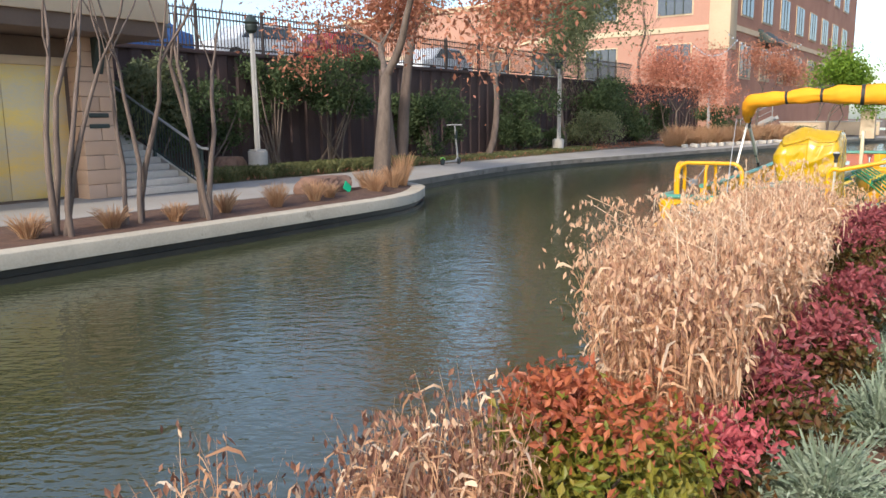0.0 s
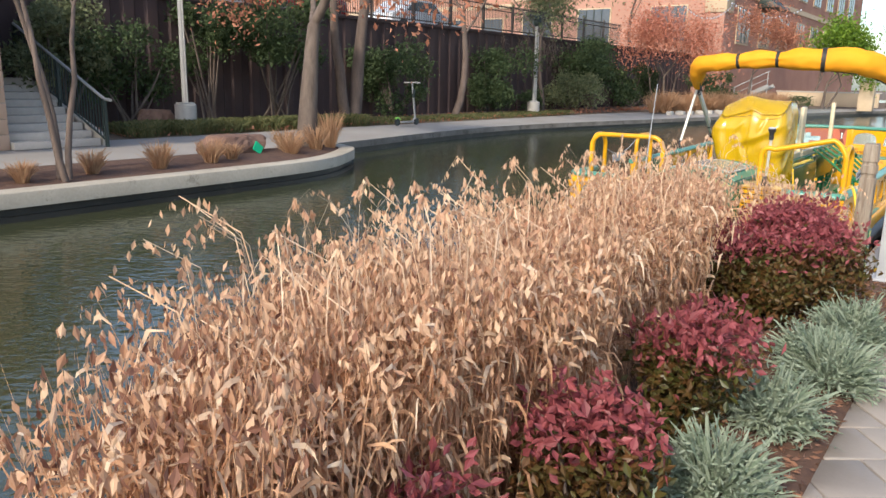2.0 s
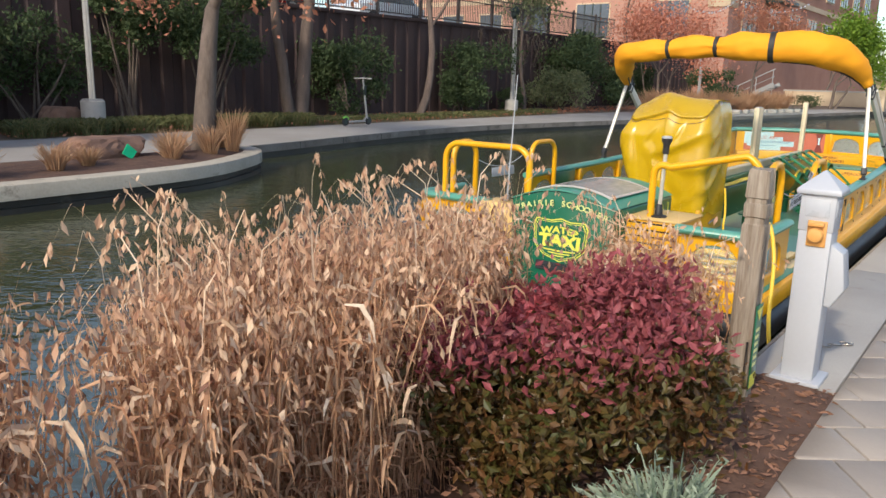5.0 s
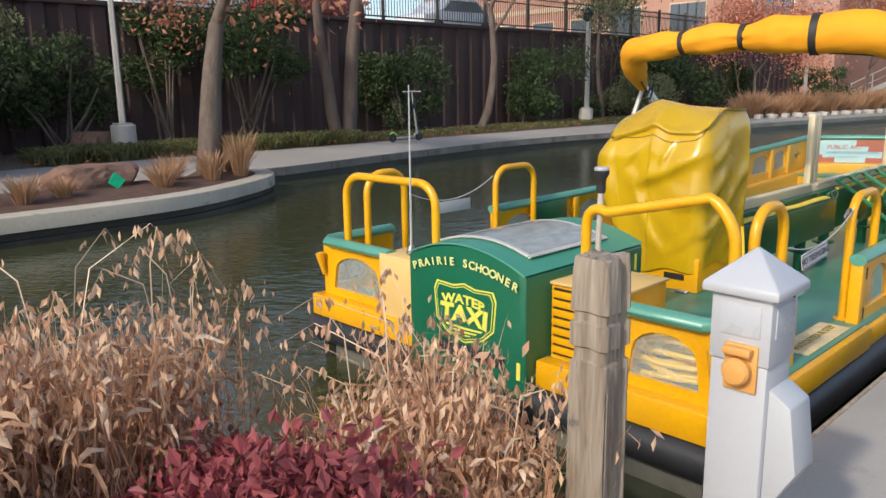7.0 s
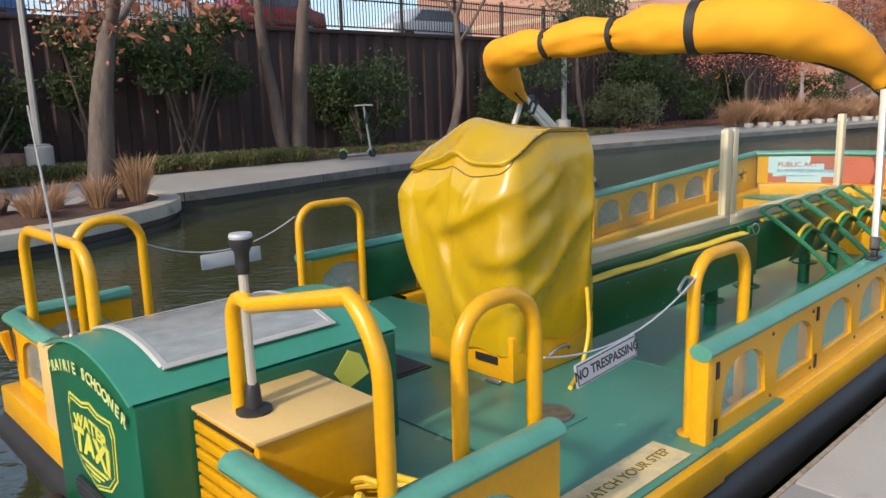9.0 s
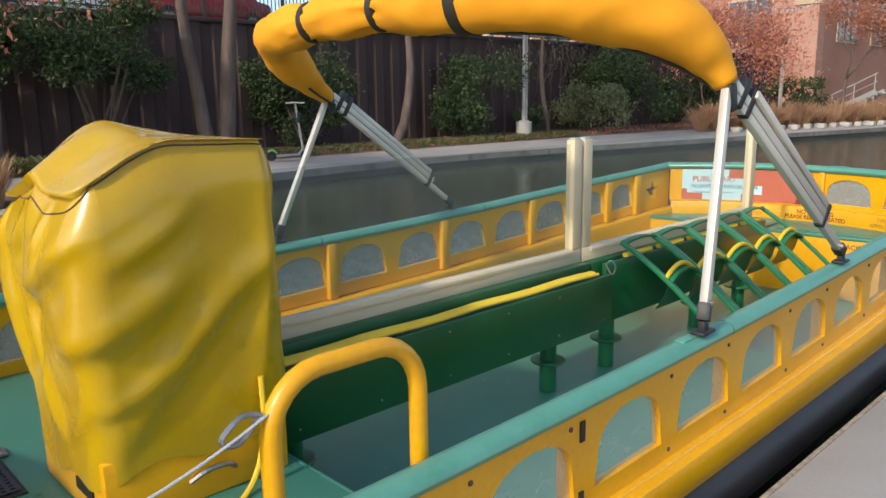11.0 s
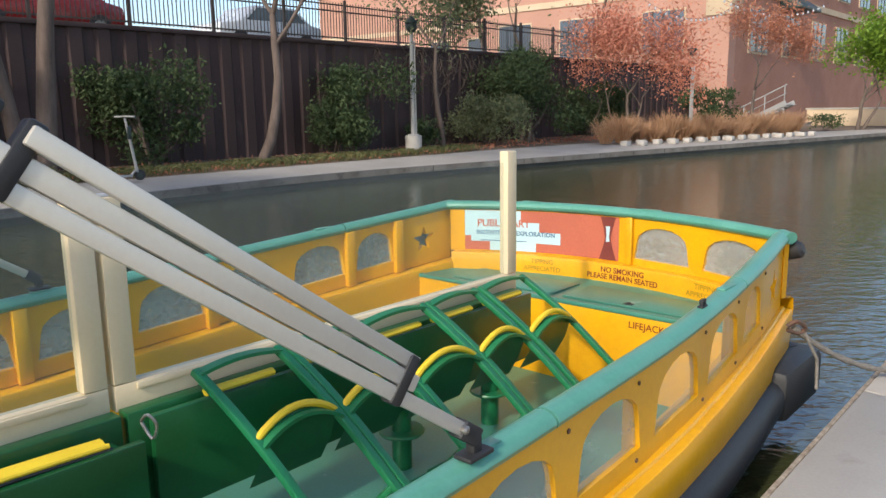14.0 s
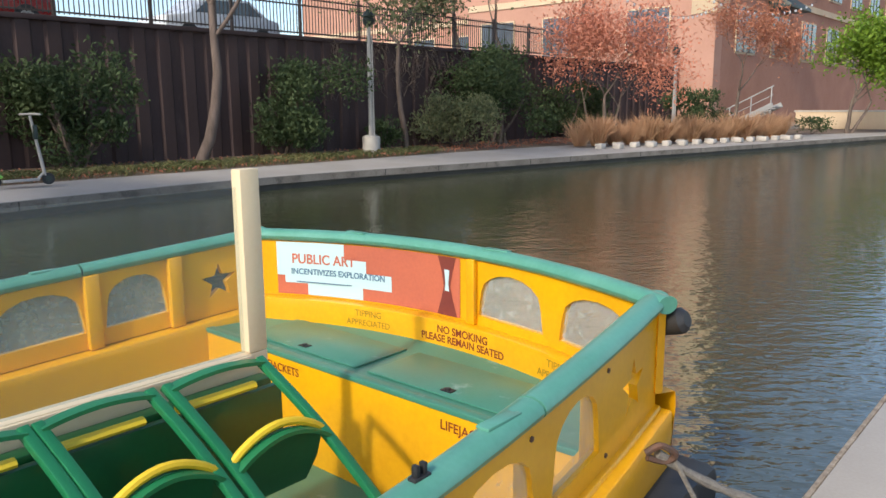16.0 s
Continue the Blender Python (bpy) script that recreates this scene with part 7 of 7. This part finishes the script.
sx_, sy_ = np.array(sx_), np.array(sy_)
ground = np.where(sx_ < -1.35, -0.14 - (-1.35 - sx_) * 0.4, -0.14 + (sx_ + 1.35) * 0.165)
clump = np.array([noise.noise((a * 2.4, b * 2.4, 9.0)) for a, b in zip(sx_, sy_)])
tuft_ = np.array([noise.noise((a * 7.5, b * 7.5, 8.0)) for a, b in zip(sx_, sy_)])
front = np.clip((3.0 - sy_) / 0.9, 0, 1)
shore = np.clip((-1.3 - sx_) / 0.5, 0, 1)
top = 0.95 + 0.26 * clump + 0.22 * tuft_ + rng.normal(size=n_stem) * 0.07 - 0.38 * front - 0.20 * shore - 0.30 * ((sy_ > 8.5) & (sx_ > -1.0))
top = np.minimum(top, 1.0 + 0.05 * rng.random(n_stem))
hgt = np.clip(top - ground, 0.4, 1.7)
lean = rng.normal(size=(n_stem, 2)) * 0.06 + np.array([-0.03, 0.02])
base = np.stack([sx_, sy_, ground - 0.05], 1)
tipp = base + np.stack([lean[:, 0] * 1.7, lean[:, 1] * 1.7, hgt], 1)
midp = base + np.stack([lean[:, 0] * 0.2, lean[:, 1] * 0.2, hgt * 0.62], 1)


def along(t, i):
    t = t[:, None]
    return base[i] * (1 - t) ** 2 + midp[i] * 2 * t * (1 - t) + tipp[i] * t * t


def curls(n, low, high, short, long, thin, wide, fall):
    """Curled leaves off the stalks: base, tip, bend and width of each."""
    i = rng.integers(0, n_stem, n)
    p = along(rng.uniform(low, high, n), i)
    a = rng.uniform(0, 2 * math.pi, n)
    ln = rng.uniform(short, long, n)
    tip = p + np.stack([np.cos(a) * ln * 0.7, np.sin(a) * ln * 0.7, rng.uniform(-fall, 0.15, n) * ln], 1)
    return p, tip, p + np.stack([np.cos(a) * ln * 0.55, np.sin(a) * ln * 0.55, 0.30 * ln], 1), rng.uniform(thin, wide, n)


oats = thing("sea_oats", (-1.2, 5.2, 0), "dense bed of dry tan northern sea oats", "ornamental grass", kind="stuff")
hang("stalks", blades("stalks", base, tipp, midp, 0.005, L_OATS), oats, "thin dry stalks")
hang("leaves", blades("leaves", *curls(n_stem * 6, 0.10, 0.85, 0.06, 0.18, 0.005, 0.013, 1.1), L_OATS), oats, "curled dry leaves")
hang("pale_leaves", blades("pale_leaves", *curls(int(n_stem * 1.3), 0.25, 0.9, 0.07, 0.15, 0.010, 0.020, 1.2), L_STRAW), oats, "bleached broad leaves")
ns = n_stem * 9
i = rng.integers(0, n_stem, ns)
u = 1 - rng.uniform(0, 1, ns) ** 1.4 * 0.48
p = along(u, i)
a = np.arctan2(lean[i, 1], lean[i, 0]) + rng.normal(size=ns) * 1.0
k = rng.uniform(0.005, 0.07, ns)
p = p + np.stack([np.cos(a) * k, np.sin(a) * k, -k * 0.5], 1)
dark = rng.random(ns) < np.clip((3.7 - sy_[i]) / 1.4, 0.06, 0.85)
down = np.tile(np.array([0.0, 0.0, -1.0]), (ns, 1))
hang("seed_heads", leaf_mesh("seed_heads", p[~dark], 0.038, L_SEED, up=0, width=0.40, jitter=0.38, dirs=down[~dark]), oats, "flat hanging seed heads")
hang("brown_seed_heads", leaf_mesh("brown_seed_heads", p[dark], 0.036, L_DARKSEED, up=0, width=0.42, jitter=0.38, dirs=down[dark]), oats, "dark brown seed heads")
# arching wands that stand above the rest
nw = 260
i = rng.choice(np.nonzero(sy_ > 3.3)[0], nw)
b = along(np.full(nw, 0.55), i)
d = np.stack([rng.normal(size=nw) * 0.12 - 0.07, rng.normal(size=nw) * 0.12, np.zeros(nw)], 1)
h2 = hgt[i] * 0.45 + rng.uniform(0.05, 0.20, nw)
wm = b + d * 0.5 + np.stack([np.zeros(nw), np.zeros(nw), h2 * 1.45], 1)
wt = b + d * 1.7 + np.stack([np.zeros(nw), np.zeros(nw), h2 * 0.72], 1)
hang("wands", blades("wands", b, wt, wm, 0.004, L_STRAW), oats, "arching flower wands")
j = rng.integers(0, nw, nw * 11)
t = rng.uniform(0.52, 1.0, nw * 11)[:, None]
p = b[j] * (1 - t) ** 2 + wm[j] * 2 * t * (1 - t) + wt[j] * t * t + np.array([0, 0, -0.008])
hang("wand_seeds", leaf_mesh("wand_seeds", p, 0.034, L_SEED, up=0, width=0.42, jitter=0.3, dirs=np.tile(np.array([0.0, 0.0, -1.0]), (len(p), 1))), oats, "seed heads on wands")

NANDINAS = [(-0.88, 2.72, 0.44, 0.60, 5600, 0.80), (-0.42, 3.72, 0.29, 0.54, 2000, 0.66), (-0.36, 4.48, 0.28, 0.56, 2100, 0.72), (-0.40, 5.60, 0.29, 0.64, 2600, 0.66), (-0.72, 7.50, 0.44, 0.66, 6600, 0.72), (-0.40, 8.12, 0.47, 0.72, 7800, 0.70), (-0.98, 8.28, 0.34, 0.53, 4400, 0.40), (-1.38, 7.55, 0.26, 0.50, 2000, 0.45), (-0.55, 3.2, 0.22, 0.42, 900, 0.5)]
for k, (x, y, r, h, nn, sp) in enumerate(NANDINAS):
    shrub("nandina", "yellow-green nandina bush with orange-red tips" if k == 0 else "nandina bush with wine-red tops over dark green leaves" if sp > 0.55 else "mostly crimson nandina bush among dry oats", (x, y, -0.02), r, r * 1.02, 0.03, h, int(nn * 1.5), L_NGREEN if k > 0 else L_NLIME, 0.046, 200 + k, leaf2=L_NORANGE if k == 0 else L_WINE if sp > 0.55 else L_RED, split=sp, group="nandinas", stems=14, lumps=14, low=0.1)
for k, (x, y, r, h) in enumerate(((-0.15, 3.40, 0.28, 0.26), (-0.05, 4.32, 0.26, 0.28), (-0.10, 5.10, 0.25, 0.26), (-0.10, 5.92, 0.24, 0.24), (0.02, 6.62, 0.27, 0.26), (-0.10, 6.86, 0.22, 0.22), (0.0, 7.45, 0.27, 0.28), (-0.02, 2.4, 0.28, 0.26))):
    rng = np.random.default_rng(300 + k)
    t = thing("silver_cushion", (x, y, 0), "feathery silver-green cushion plant in bark mulch", "shrub", "silver cushions")
    n = 620
    th, ph = rng.uniform(0, 2 * math.pi, n), np.arccos(rng.uniform(0.05, 1, n))
    d = np.stack([np.cos(th) * np.sin(ph), np.sin(th) * np.sin(ph), np.cos(ph)], 1)
    b = np.array([x, y, 0.0]) + d * np.array([r, r, h]) * rng.uniform(0.15, 0.75, n)[:, None]
    e = b + d * rng.uniform(0.08, 0.17, n)[:, None] + rng.normal(size=(n, 3)) * 0.025
    hang("sprig_crown", blades("sprig_crown", b, e, (b + e) / 2 + np.array([0, 0, 0.03]), 0.012, L_SILVER), t, "silver-green sprigs")
    j = rng.integers(0, n, n * 5)
    q = b[j] + (e[j] - b[j]) * rng.uniform(0.2, 1, n * 5)[:, None]
    hang("leaf_crown", leaf_mesh("leaf_crown", q, 0.03, L_SILVER, up=0.5, width=0.3), t, "fine silver leaflets")
n = 5200
b = np.stack([RNG.uniform(-0.9, 0.16, n), RNG.uniform(1.0, 9.3, n), np.full(n, 0.012)], 1)
dd = RNG.normal(size=(n, 3)) * np.array([1, 1, 0.15])
tagged(new("mulch_chips", leaf_mesh("mulch_chips", b, 0.045, CHIP, up=0.02, width=0.4, dirs=dd, jitter=0.05)), "reddish bark chips and fallen leaves on the bed", "mulch", kind="stuff")

# ---- pavers, laid slantwise ----
paving = tagged(new("pavement", mesh_of("pavement", Geo().box(0.16, 4.0, -6, 30, -0.05, -0.034), SAND)), "tan stone pavers laid slantwise beside the bed", "pavement", kind="structure")
S = 0.305
pm = [mesh_of("paver", Geo().box(-S / 2 + 0.004, S / 2 - 0.004, -S / 2 + 0.004, S / 2 - 0.004, -0.03, dz), PAVER, bev=0.006) for dz in (0.0, 0.002, -0.002)]
rng = np.random.default_rng(9)
rot45 = Matrix.Rotation(radians(38), 4, "Z")
count = 0
for i in range(-60, 120):
    for j in range(-60, 120):
        c = rot45 @ Vector(((i + 0.5 * (j % 2)) * S, j * S, 0))
        m = Matrix.Translation(c) @ rot45
        corner = [(m @ Vector((a, b, 0))).x for a in (-S / 2, S / 2) for b in (-S / 2, S / 2)]
        if max(corner) < 0.2 or c.x > 1.05 or not 1.6 < c.y < 14.5 or count >= 300:
            continue
        me = pm[int(rng.integers(0, 3))]
        if min(corner) < 0.155:
            bm = bmesh.new()
            bm.from_mesh(me)
            bm.transform(m)
            cut = bmesh.ops.bisect_plane(bm, geom=bm.verts[:] + bm.edges[:] + bm.faces[:], plane_co=(0.155, 0, 0), plane_no=(-1, 0, 0), clear_outer=True)
            bmesh.ops.holes_fill(bm, edges=[e for e in bm.edges if e.is_boundary])
            me = bpy.data.meshes.new("paver")
            bm.to_mesh(me)
            bm.free()
            me.materials.append(PAVER)
            m = Matrix.Identity(4)
        ob = new("paver", me)
        ob.matrix_basis = m
        ob.parent = paving
        count += 1
